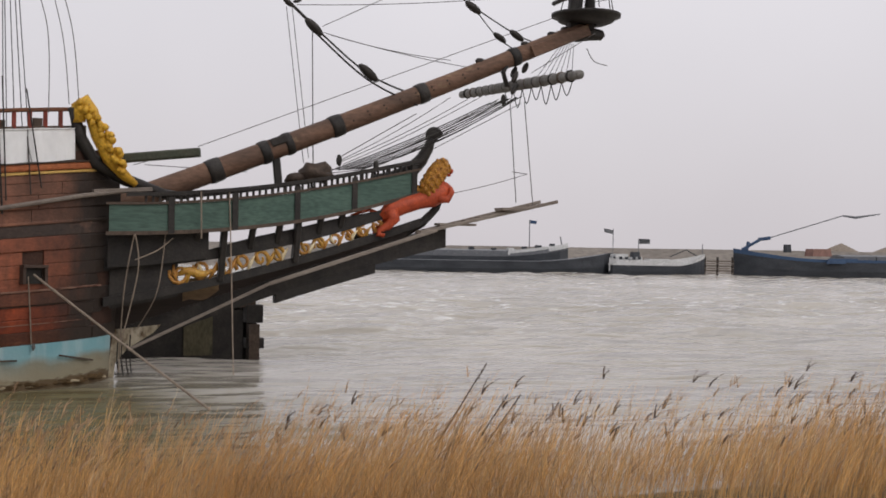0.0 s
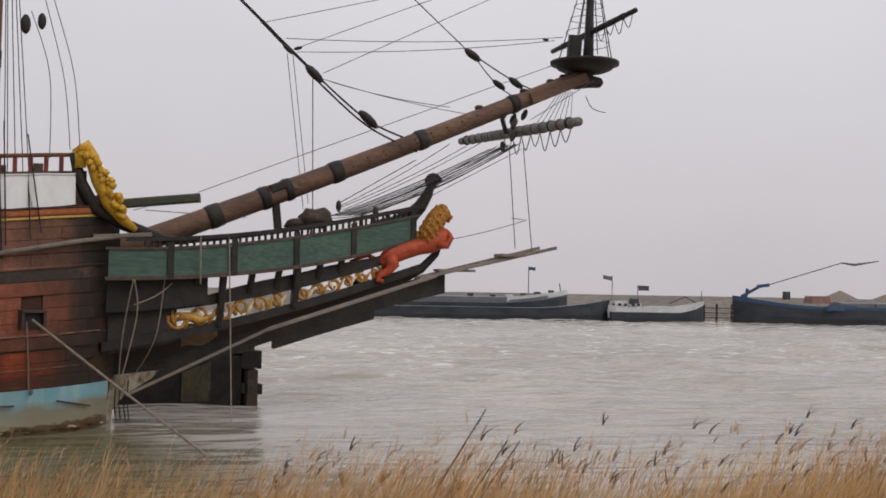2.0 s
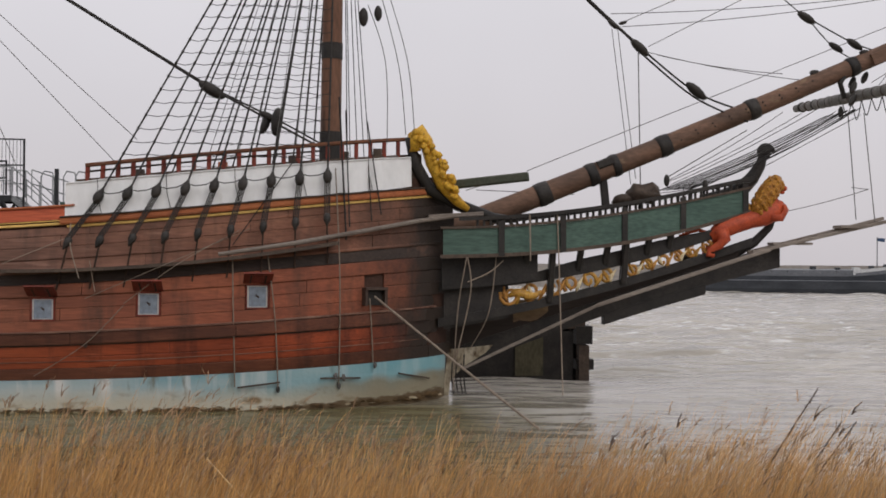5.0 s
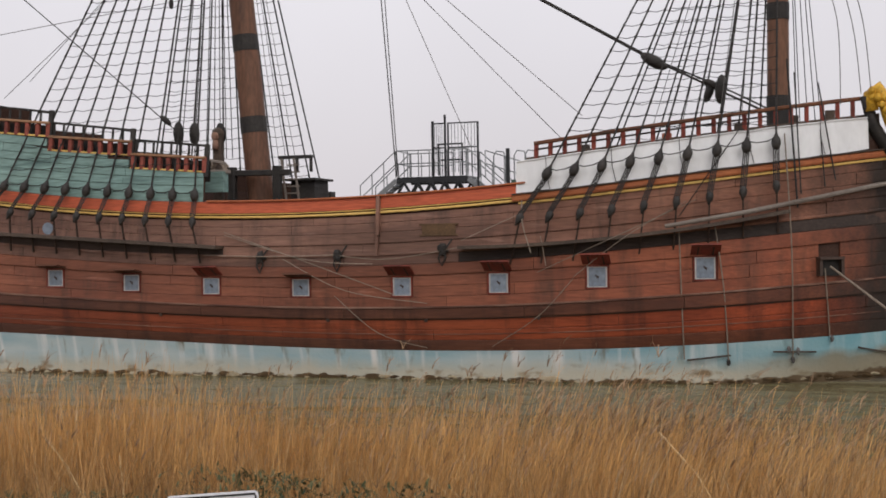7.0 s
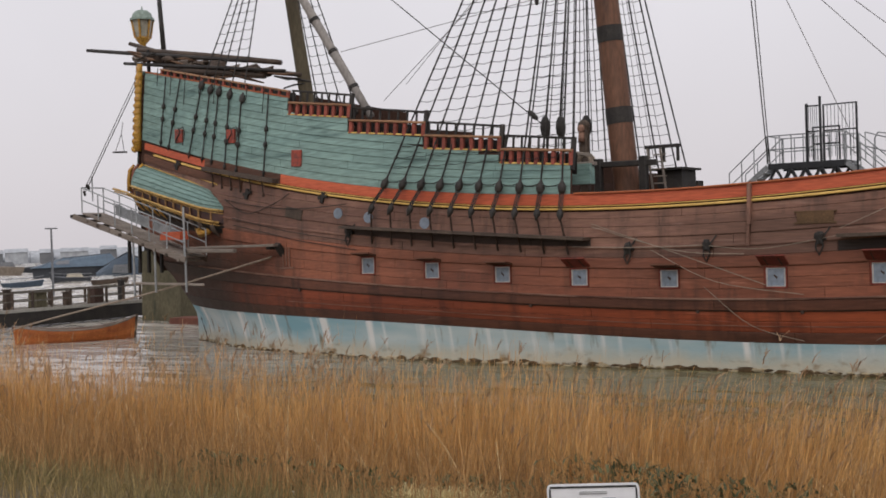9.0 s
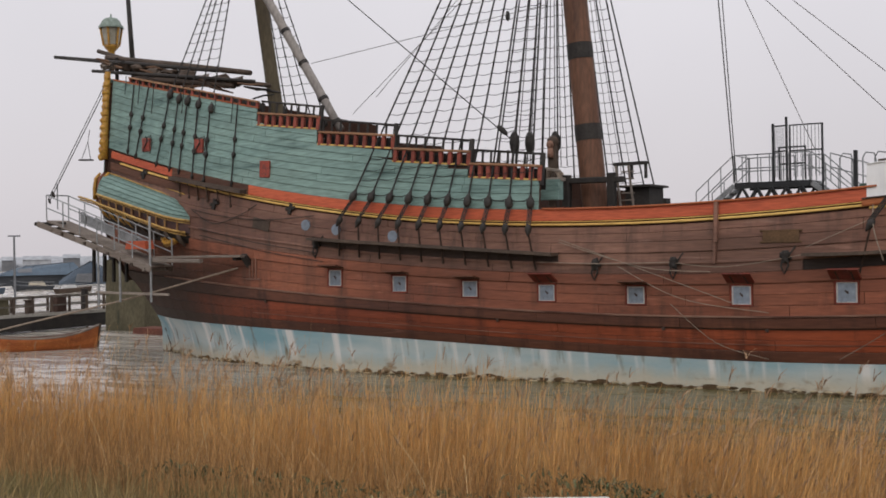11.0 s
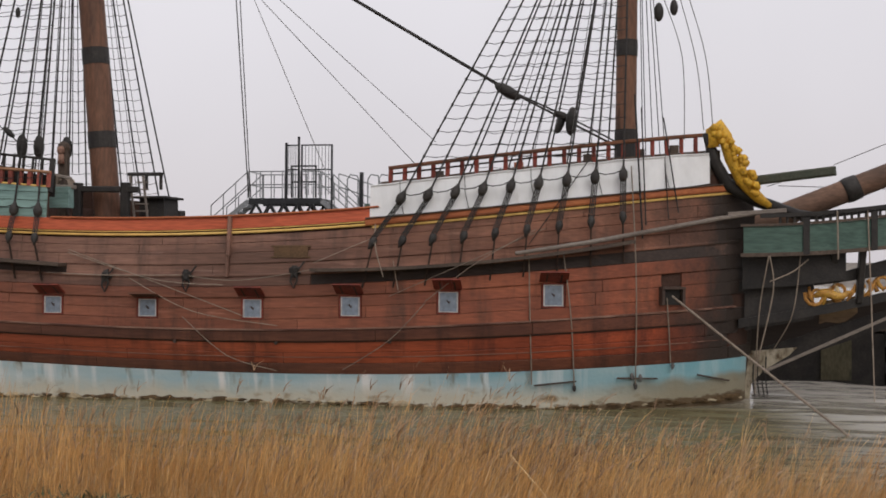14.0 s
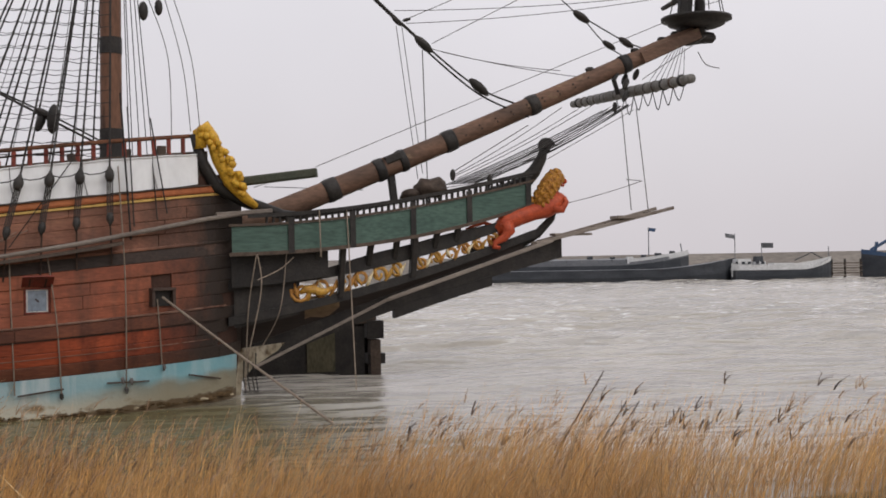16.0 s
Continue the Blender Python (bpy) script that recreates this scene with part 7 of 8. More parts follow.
for k in range(6):
    for sd in (-1, 1):
        rows = []
        for i in range(15):
            u = -1 + 2 * i / 14
            w = (1 - abs(u) ** 2.4) * .95 + .02
            sh = .62 + .55 * max(0, u) ** 2.4 + .30 * max(0, -u) ** 2
            r = []
            for j in (k / 6, (k + 1) / 6 + .01):
                a = j * math.pi / 2
                r.append(bc + bd * (u * 3.3 * (1 - .05 * (1 - j))) + bw * sd * w * math.sin(.25 + a * .85) * (1 + .02 * (6 - k)) + Vector((0, 0, -.25 + (sh + .25) * (1 - math.cos(a)) ** .8)))
            rows.append(r)
        part("strake", Geo().sheet(rows), boat_orange, rb)
for u in (-.45, 0, .45):
    part("thwart", Geo().beam(bc + bd * u * 3.3 - bw * .8 + Vector((0, 0, .45)), bc + bd * u * 3.3 + bw * .8 + Vector((0, 0, .45)), .28, .06), boat_orange, rb)
for sd in (-1, 1):
    pts = []
    for i in range(15):
        u = -1 + 2 * i / 14
        pts.append(bc + bd * (u * 3.3) + bw * sd * ((1 - abs(u) ** 2.4) * .95 + .02) + Vector((0, 0, .62 + .55 * max(0, u) ** 2.4 + .30 * max(0, -u) ** 2)))
    part("gunwale", Geo().tube(pts, .05, 6), grey_wood, rb)
part("stem", Geo().beam(bc + bd * 3.2 + Vector((0, 0, -.2)), bc + bd * 3.38 + Vector((0, 0, 1.25)), .1, .14, up=(1, 0, 0)), dark_wood, rb)
rb.matrix_basis = Matrix.Translation(bc) @ Matrix.Diagonal((.88, .88, .96, 1)) @ Matrix.Translation(-bc)
def far(az, d, z):
    """A point across the harbour: bearing from the dyke (degrees west of north), distance, height."""
    a = radians(az)
    return Vector((41 - d * math.sin(a), -41 + d * math.cos(a), z))
# the haze of the distance is mixed into the next two colours
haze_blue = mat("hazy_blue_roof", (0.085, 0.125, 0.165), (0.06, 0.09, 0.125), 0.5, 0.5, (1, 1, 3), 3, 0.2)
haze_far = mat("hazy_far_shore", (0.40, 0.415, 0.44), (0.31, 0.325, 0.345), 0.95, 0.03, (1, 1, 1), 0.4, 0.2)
pale_cover = mat("pale_boat_cover", (0.52, 0.46, 0.36), (0.40, 0.36, 0.29), 0.8, 1.5)
bh = thing("boathouse", "long low harbour shed with blue sheet roof across the water", "shed")
part("wall", Geo().add([far(a, d, z) for z in (-.5, 1.75) for a, d in ((52.9, 205), (49.1, 205), (49.1, 212), (52.9, 212))], [(0, 1, 5, 4), (1, 2, 6, 5), (2, 3, 7, 6), (3, 0, 4, 7)]), barge_black, bh)
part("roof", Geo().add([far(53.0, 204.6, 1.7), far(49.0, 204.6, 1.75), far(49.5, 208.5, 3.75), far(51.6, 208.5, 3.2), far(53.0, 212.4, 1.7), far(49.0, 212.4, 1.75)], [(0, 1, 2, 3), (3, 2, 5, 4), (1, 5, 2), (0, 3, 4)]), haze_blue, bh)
for k in range(7):
    part("roof_seam", Geo().beam(far(52.6 - k * .5, 204.5, 1.78), far(51.9 - k * .37, 208.4, 3.3 + .07 * k), .10, .06), roof_blue, bh)
part("skylight", Geo().add([far(51.9, 205.3, 2.18), far(51.3, 205.3, 2.2), far(51.3, 206.6, 2.85), far(51.85, 206.6, 2.75)], [(0, 1, 2, 3)]), barge_grey, bh)
part("ridge_cap", Geo().beam(far(51.6, 208.5, 3.22), far(49.5, 208.5, 3.77), .3, .12), barge_grey, bh)
tb = thing("covered_boat", "large laid-up boat under a dark blue cover across the harbour", "boat")
part("cover", Geo().sheet([[far(a, 200 + o, max(0, z * h)) for o, h in ((0, 0), (.3, .55), (2.0, 1.0), (4.2, .5), (4.6, 0))] for a, z in ((50.15, .7), (49.9, 1.4), (49.4, 2.6), (48.75, 3.75), (48.3, 2.9), (47.8, 2.0), (47.5, .4))]), roof_blue, tb)
part("window", Geo().add([far(a, 199.7, z) for a, z in ((49.45, .55), (48.65, .55), (48.65, 1.9), (49.35, 1.9))], [(0, 1, 2, 3)]), barge_grey, tb)
part("ridge_pole", Geo().tube([far(49.9, 202, 1.5), far(48.75, 202, 3.85), far(47.8, 202, 2.1)], .09, 6), barge_black, tb)
for k, (az, d, L, hh, hm, cm) in enumerate(((54.2, 250, 4.2, 1.5, sand, barge_grey), (53.0, 268, 3.6, 1.1, barge_black, barge_white), (51.2, 172, 2.6, .7, barge_black, pale_cover), (53.4, 160, 2.4, .6, roof_blue, barge_white), (55.2, 168, 2.8, .7, barge_black, barge_grey), (49.6, 158, 2.2, .6, dark_wood, barge_white), (47.2, 215, 4.0, 1.3, roof_blue, barge_grey))):
    q = far(az, d, 0)
    a = radians(az)
    e, s = Vector((math.cos(a), math.sin(a), 0)) * (1 if k % 2 else -1), Vector((-math.sin(a), math.cos(a), 0))
    hl = thing("moored_boat", "distant moored harbour boat with low cabin", "boat", "distant harbour boats")
    outline = ((-1, -.28), (-.7, -.36), (-.2, -.4), (.4, -.36), (.85, -.2), (1.15, 0), (.85, .2), (.4, .36), (-.2, .4), (-.7, .36), (-1, .28))
    rows = [[q + e * (u * L * f) + s * (v * L * f) + Vector((0, 0, z + .35 * hh * max(0, u) ** 2 * (z > .3))) for u, v in outline + outline[:1]] for z, f in ((-.4, .80), (hh * .5, .95), (hh, 1.0))]
    part("hull", Geo().sheet(rows).add(rows[2][:-1], [tuple(range(11))]), hm, hl)
    part("cabin", Geo().add([q + e * (u * L) + s * (v * L) + Vector((0, 0, z)) for z, t in ((hh, 1), (hh + .55 * hh + .2, .78)) for u, v in ((-.6 * t, -.25 * t), (.3 * t, -.25 * t), (.3 * t, .25 * t), (-.6 * t, .25 * t))], [(4, 5, 6, 7), (0, 1, 5, 4), (1, 2, 6, 5), (2, 3, 7, 6), (3, 0, 4, 7)]), cm, hl)
    part("rail", Geo().tube([q + e * (u * L) + s * (v * L) + Vector((0, 0, hh + .5 + .35 * hh * max(0, u) ** 2)) for u, v in outline], .04, 4), barge_grey, hl)
    if k in (1, 4):
        part("mast", Geo().tube([q + Vector((0, 0, hh)), q + Vector((0, 0, hh + 3.2))], .06, 6), barge_grey, hl)
rows = []
for k in range(60):
    az = 40 + k * .4
    w = .9 * noise.noise(Vector((k * .33, 0, 0))) + .5 * noise.noise(Vector((k * 1.1, 3, 0)))
    rows.append([far(az, 470, -.5), far(az, 476, 2.2), far(az, 486, 4.7 + w), far(az, 500, 4.9 + w), far(az, 520, -.5)])
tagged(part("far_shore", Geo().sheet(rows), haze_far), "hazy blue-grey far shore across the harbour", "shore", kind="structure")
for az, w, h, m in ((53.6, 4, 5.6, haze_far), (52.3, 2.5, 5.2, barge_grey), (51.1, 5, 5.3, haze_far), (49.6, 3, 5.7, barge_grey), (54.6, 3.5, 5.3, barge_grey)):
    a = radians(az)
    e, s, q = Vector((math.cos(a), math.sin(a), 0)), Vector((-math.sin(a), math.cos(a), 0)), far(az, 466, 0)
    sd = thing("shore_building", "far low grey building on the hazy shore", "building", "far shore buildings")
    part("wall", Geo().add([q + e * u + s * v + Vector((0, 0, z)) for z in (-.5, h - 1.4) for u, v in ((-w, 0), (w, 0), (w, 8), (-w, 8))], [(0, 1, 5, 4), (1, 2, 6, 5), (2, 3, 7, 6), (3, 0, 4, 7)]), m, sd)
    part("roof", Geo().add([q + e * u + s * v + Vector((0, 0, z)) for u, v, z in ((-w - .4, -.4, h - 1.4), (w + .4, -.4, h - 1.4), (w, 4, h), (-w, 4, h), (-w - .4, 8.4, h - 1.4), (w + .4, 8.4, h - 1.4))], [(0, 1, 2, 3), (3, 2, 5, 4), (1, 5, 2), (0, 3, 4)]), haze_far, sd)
lp = thing("harbour_lamp", "thin lamp post with a crossbar head above the harbour", "lamp post")
part("pole", Geo().tube([(-53.6, 32.9, 0), (-53.6, 32.9, 6.6)], [.13, .09], 8), barge_grey, lp)
part("crossbar", Geo().beam((-53.95, 32.45, 6.6), (-53.25, 33.35, 6.6), .22, .13), barge_grey, lp)

# ---- far shore and barges ----
fd, fn = Vector((.932, -.362, 0)), Vector((.362, .932, 0))
F0 = Vector((140, 145, 0))
def fp(u, v, z): return F0 + fd * u + fn * v + Vector((0, 0, z))
rows = []
for i in range(90):
    u = -330 + i * 9.0
    h = 4.5 + .25 * noise.noise(Vector((i * .21, 0, 0)))
    rows.append([fp(u, 13, -.5), fp(u, 19, 1.6), fp(u, 26, 1.8), fp(u, 36, h), fp(u, 44, h), fp(u, 60, .5)])
tagged(part("far_dyke", Geo().sheet(rows), dyke_mat), "distant brown-grey dyke beyond the barges", "dyke", kind="structure")
for u, w, h in ((54, 5.5, 6.3), (66, 7, 6.5), (80, 8, 6.6)):
    c = fp(u, 45, 3.5)
    rows = [[c + Vector((w * r * math.cos(a) * (1 + .1 * math.sin(3 * a)), w * r * math.sin(a), (h - 3.5) * (1 - r) ** 0.9)) for a in (2 * math.pi * k / 18 for k in range(19))] for r in (1, .75, .5, .25, .02)]
    tagged(part("sand_heap", Geo().sheet(rows), sand, smooth=True), "pale sand heap on the far dyke", "sand heap", "sand heaps")
def barge(u0, u1, v, beam, free, mtl, band, label, bow_right=True, coaming=1.0):
    b = thing("cargo_barge", label, "barge", "moored cargo barges")
    L = u1 - u0
    outer = []
    n = 26
    for i in range(n + 1):
        k = i / n
        e = 1 - k if bow_right else k
        w = beam / 2 * min(1, (max(0.0, e) / .13) ** .55 + .02) * min(1, (max(0, 1 - e) / .04) ** .5 + .35)
        s = free + 1.7 * max(0, 1 - e * L / min(14, .3 * L)) ** 1.6
        outer.append((u0 + L * k, w, s))
    for sd in (-1, 1):
        part("side_plating", Geo().sheet([[fp(u, v + sd * w * (.9 if z < .3 else 1), z * s if z > 0 else -1) for z in (0, .35, .7, .86)] for u, w, s in outer]), mtl, b)
        part("sheer_strake", Geo().sheet([[fp(u, v + sd * (w + .04), z * s) for z in (.84, .93, 1.0)] for u, w, s in outer]), band, b)
    part("deck", Geo().sheet([[fp(u, v - w, s - .02), fp(u, v + w, s - .02)] for u, w, s in outer]), barge_grey, b)
    a, c = (u0 + L * .16, u0 + L * .80) if bow_right else (u0 + L * .2, u0 + L * .84)
    if coaming:
        for k in range(10):
            x0, x1 = a + (c - a) * k / 10, a + (c - a) * (k + .97) / 10
            part("hatch_cover", Geo().add([fp(x, v + y, z) for x in (x0, x1) for y, z in ((-beam * .4, free - .1), (-beam * .4, free + coaming), (0, free + coaming + .25), (beam * .4, free + coaming), (beam * .4, free - .1))], [(0, 1, 6, 5), (1, 2, 7, 6), (2, 3, 8, 7), (3, 4, 9, 8), (0, 4, 3, 2, 1), (5, 6, 7, 8, 9)]), barge_grey, b)
    return b
def on_barge(name, b, u, v, z, size, mtl):
    c = fp(u, v, z)
    return part(name, Geo().box((c.x - size[0] / 2, c.y - size[1] / 2, z), (c.x + size[0] / 2, c.y + size[1] / 2, z + size[2]), taper=.1), mtl, b)
b1 = barge(-48, -6.5, 8.5, 9.5, 3.2, barge_black, barge_grey, "long black cargo barge with grey deck moored at the far dyke", True, .5)
for u, w, h in ((-24, 1.2, 1.2), (-20, 1.0, .9), (-17, 1.6, .8), (-14.5, 1.0, .9), (-12, 1.4, .9), (-9.5, 1.0, 1.0)):
    on_barge("winch", b1, u, 7, 3.6 + max(0, (u + 18) * .1), (w * .7, 1.0, h * .65), barge_white if h < .9 else barge_black)
rows = [[fp(u, 8.5 - w - .1, s) for s in (z - .75, z + .12)] for u, w, z in ((-17.5, 4.7, 3.7), (-14, 4.6, 4.0), (-11, 4.2, 4.35), (-9, 3.4, 4.65), (-7.4, 1.8, 4.95), (-6.55, .3, 5.15))]
part("white_bulwark", Geo().sheet(rows), barge_white, b1, "white painted bow bulwark")
part("mast", Geo().tube([fp(-13.5, 8.5, 4), fp(-13.5, 8.5, 9.4)], .09, 6), barge_grey, b1)
part("flag", Geo().add([fp(-13.4, 8.5, 9.3), fp(-12.2, 8.7, 9.2), fp(-12.3, 8.7, 8.6), fp(-13.4, 8.5, 8.7)], [(0, 1, 2, 3), (3, 2, 1, 0)]), barge_blue, b1)
part("bow_post", Geo().tube([fp(-7.6, 8.5, 4.5), fp(-7.9, 8.5, 6.4)], .1, 6), barge_grey, b1)
barge(-46, 0.5, 0, 9.0, 2.0, barge_black, barge_black, "low black cargo barge lying outermost", True, .0)
b2 = barge(-.5, 16.2, -1.5, 4.6, 1.9, barge_black, barge_white, "small motor barge with white topsides", True, 0)
rows = [[fp(u, -1.5 - 2.25 * w, z) for z in (.55 + .07 * max(0, u) + .9 * max(0, (u - 9) / 7) ** 2, 1.9 + .5 * max(0, (u - 8) / 8) ** 2, 2.45 + 1.25 * max(0, (u - 6) / 10) ** 2 + .3 * max(0, (2 - u) / 2))] for u, w in ((-.4, .62), (.6, .85), (2, .97), (6, 1.02), (9, 1.02), (11, 1.0), (13, .84), (14.6, .58), (15.7, .25), (16.15, .05))]
part("white_topside", Geo().sheet(rows), barge_white, b2)
for u, s in ((1.5, (2.6, 2.2, 1.5)), (4.2, (2, 2, 1.0)), (8, (4.2, 2.2, .7)), (12, (1.2, 1.2, .7))):
    on_barge("cabin", b2, u, -1.5, 2.0, s, barge_white)
for u in (.6, 1.6, 2.6, 3.9, 4.8):
    on_barge("cabin_window", b2, u, -2.8, 2.6, (.5, .3, .45), barge_black)
part("derrick", Geo().tube([fp(10.2, -1.5, 3.1), fp(13, -1.5, 4.4), fp(15.4, -1.5, 3.0)], .09, 6), barge_black, b2)
for u, h in ((4.8, 6.2), (15.8, 5.4), (.4, 7.8)):
    part("mast", Geo().tube([fp(u, -1.5, 2), fp(u, -1.5, h)], .07, 6), barge_grey, b2)
on_barge("wheelhouse_top", b2, 4.2, -1.5, 2.98, (1.3, 1.3, .9), barge_black)
part("flag", Geo().add([fp(.4, -1.5, 7.6), fp(-1.2, -1.3, 7.9), fp(-1.1, -1.3, 7.2), fp(.4, -1.5, 6.9)], [(0, 1, 2, 3), (3, 2, 1, 0)]), barge_grey, b2)
part("flag", Geo().add([fp(4.9, -1.5, 6.2), fp(6.8, -1.2, 6.1), fp(6.8, -1.2, 5.3), fp(4.9, -1.5, 5.3)], [(0, 1, 2, 3), (3, 2, 1, 0)]), barge_grey, b2)
b3 = barge(22, 112, 2.5, 9.5, 3.1, barge_black, barge_blue, "long black barge with a blue sheer strake and bow crane", False, .6)
cr = Geo().beam(fp(23.5, 2.5, 4.6), fp(26.5, 2.5, 6.3), .5, .5).beam(fp(24.2, 2.5, 4.0), fp(24.6, 2.5, 6.0), .5, .5).beam(fp(26.3, 2.5, 6.4), fp(28.4, 2.5, 6.7), .5, .6)
part("crane", cr, barge_blue, b3)
part("crane_boom", Geo().tube([fp(28.2, 2.5, 6.7), fp(41, 2.5, 10.8)], .09, 6).tube([fp(41, 2.5, 10.8), fp(43.2, 2.5, 10.5), fp(47.5, 2.5, 11.2)], [.14, .22, .08], 6), barge_grey, b3)
on_barge("deck_house", b3, 36.5, 1.5, 3.6, (4.0, 2.4, 1.3), mat("dull_red", (.27, .15, .12), (.2, .11, .09), .7, 1))
on_barge("winch", b3, 31, 1, 4.2, (1, 1, 1.4), barge_black)
on_barge("hatch_edge", b3, 41, -1.5, 2.4, (9, .8, .9), barge_blue)
for k in range(6):
    b = thing("mooring_stage", "timber landing stage with ladder bars between the barges", "landing stage", "landing stages") if k == 0 else b
    part("stage_rail", Geo().beam(fp(16.6, 1, .4 + k * .42), fp(21.8, 1, .4 + k * .42), .3, .16), dark_wood if k % 2 else grey_wood, b)
for u in (16.8, 19, 21.6):
    part("stage_pile", Geo().tube([fp(u, 1.3, -1.5), fp(u, 1.3, 3.2)], .2, 8), tar, b)

# ---- sign on its post ----
sg = thing("warning_sign", "white metal sign plate with black border and figures", "sign")
sg.matrix_basis = Matrix.Translation((37.42, -33.78, 2.525)) @ pose(0, 0, 0, -4, -1.0, 27)
def rounded(w, h, r, y, th):
    pts = [(sx * (w - r) + r * math.cos(a), sz * (h - r) + r * math.sin(a)) for sx, sz, a0 in ((1, 1, 0), (-1, 1, 90), (-1, -1, 180), (1, -1, 270)) for a in (radians(a0 + d) for d in (0, 30, 60, 90))]
    n = len(pts)
    return Geo().add([(x, y, z) for x, z in pts] + [(x, y + th, z) for x, z in pts], [tuple(range(n)), tuple(range(2 * n - 1, n - 1, -1))] + [(i, i + n, (i + 1) % n + n, (i + 1) % n) for i in range(n)])
part("plate", rounded(.30, .34, .03, 0, .015), sign_white, sg)
edge = Geo()
for a, b in (((-.28, .32), (.28, .32)), ((-.28, -.32), (.28, -.32))):
    edge.box((a[0], -.006, a[1] - .006), (b[0], -.001, a[1] + .006))
for x in (-.28, .28):
    edge.box((x - .006, -.006, -.31), (x + .006, -.001, .31))
part("border", edge, sign_black, sg)
for ch, px, kind in (("0", -.10, "digit"), (",", .0, "comma"), ("5", .10, "digit")):
    fc = bpy.data.curves.new("glyph", "FONT")
    fc.body, fc.size, fc.align_x, fc.extrude = ch, .27, "CENTER", .002
    fo = new("glyph_source", fc)
    fme = bpy.data.meshes.new_from_object(fo.evaluated_get(bpy.context.evaluated_depsgraph_get()))
    bpy.data.objects.remove(fo)
    fme.materials.clear(); fme.materials.append(sign_black)
    ob = part(kind, fme, None, sg)
    ob.matrix_basis = Matrix.Translation((px, -.006, .062)) @ pose(0, 0, 0, 90, 0, 0)
part("small_bar", Geo().box((-.09, -.005, .272), (.09, -.001, .280)).box((-.09, -.005, .286), (.09, -.001, .290)), mat("grey_print", (.3, .3, .3), (.25, .25, .25), .6, 3), sg, "small grey printed bar")
part("small_bar", Geo().box((-.2, -.005, -.16), (.2, -.001, -.14)).box((-.16, -.005, -.22), (.16, -.001, -.20)), sign_black, sg)
part("post", Geo().tube([(0, .05, -1.2), (0, .05, .30)], .03, 10), steel, sg)
part("clamp", Geo().box((-.06, .015, .1), (.06, .09, .14)).box((-.06, .015, -.2), (.06, .09, -.16)), steel, sg)

# ---- reeds, grass and weeds ----
def blades(name, n, where, height, width, lean, mtl, seed, label, category, seg=4, plume=None, leaves=0, pale=None, head=(.10, .16, .017), upright=.35):
    """Many thin bent blades in one mesh; where(rng, n) gives their feet."""
    rg = np.random.RandomState(seed)
    x, y, z0, hs = where(rg, n)
    n = len(x)
    h = height[0] + (height[1] - height[0]) * rg.rand(n)
    h = h * hs
    ang = rg.rand(n) * 2 * np.pi
    dx, dy = lean(x, y, rg, n)
    V, Fc = [], []
    sx, sy = np.cos(ang), np.sin(ang)
    t = np.linspace(0, 1, seg)
    def ribbon(x, y, z, dx, dy, h, w, sx, sy, t, tip):
        m = len(x)
        P = []
        for tt in t:
            ww = w * (1 - tip * tt) / 2
            cx, cyy, cz = x + dx * h * tt ** 1.7, y + dy * h * tt ** 1.7, z + h * tt * (1 - .12 * tt * (np.abs(dx) + np.abs(dy)))
            P.append(np.stack([np.stack([cx - sx * ww, cyy - sy * ww, cz], 1), np.stack([cx + sx * ww, cyy + sy * ww, cz], 1)], 1))
        P = np.stack(P, 1).reshape(m, len(t) * 2, 3)
        base = (np.arange(m) * len(t) * 2)[:, None, None]
        q = np.array([[2 * i, 2 * i + 1, 2 * i + 3, 2 * i + 2] for i in range(len(t) - 1)])[None]
        return P.reshape(-1, 3), (q + base).reshape(-1, 4)
    v, f = ribbon(x, y, z0, dx, dy, h, width * (0.7 + .6 * rg.rand(n)), sx, sy, t, .6)
    faded = 2 * (rg.rand(n) < pale(x)).astype(int) if pale else np.zeros(n, int)
    V.append(v); Fc.append(f); slots = [np.repeat(faded, seg - 1)]
    o = len(v)
    for k in range(leaves):
        kk = .25 + .6 * rg.rand(n)
        a2 = rg.rand(n) * 2 * np.pi
        lx, ly = np.cos(a2) * upright + dx * 1.3 + .15 * upright, np.sin(a2) * upright + dy * 1.3
        v, f = ribbon(x + dx * h * kk ** 1.7, y + dy * h * kk ** 1.7, z0 + h * kk, lx, ly, (.28 + .3 * rg.rand(n)) * hs, width * 1.25, -np.sin(a2), np.cos(a2), np.linspace(0, 1, 3), .95)
        V.append(v); Fc.append(f + o); o += len(v); slots.append(np.repeat(faded, 2))
    if plume:
        pick = rg.rand(n) < plume
        a2 = rg.rand(n)[pick] * np.pi
        for da in (0, .8, 1.6, 2.4):
            v, f = ribbon((x + dx * h)[pick], (y + dy * h)[pick], (z0 + h * (1 - .12 * (np.abs(dx) + np.abs(dy))))[pick] - .12, (dx * 1.6 + .25 + .35 * rg.randn(n))[pick], (dy + .35 * rg.randn(n))[pick], (head[0] + head[1] * rg.rand(n))[pick], head[2], np.cos(a2 + da), np.sin(a2 + da), np.linspace(0, 1, 3), .3)
            V.append(v); Fc.append(f + o); o += len(v); slots.append(np.ones(len(f), int))
    v, f = np.concatenate(V), np.concatenate(Fc)
    me = bpy.data.meshes.new(name)
    me.vertices.add(len(v)); me.vertices.foreach_set("co", v.ravel())
    me.loops.add(f.size); me.loops.foreach_set("vertex_index", f.ravel().astype(np.int32))
    me.polygons.add(len(f)); me.polygons.foreach_set("loop_start", (np.arange(len(f)) * 4).astype(np.int32))
    for q in (mtl if isinstance(mtl, (list, tuple)) else [mtl]):
        me.materials.append(q)
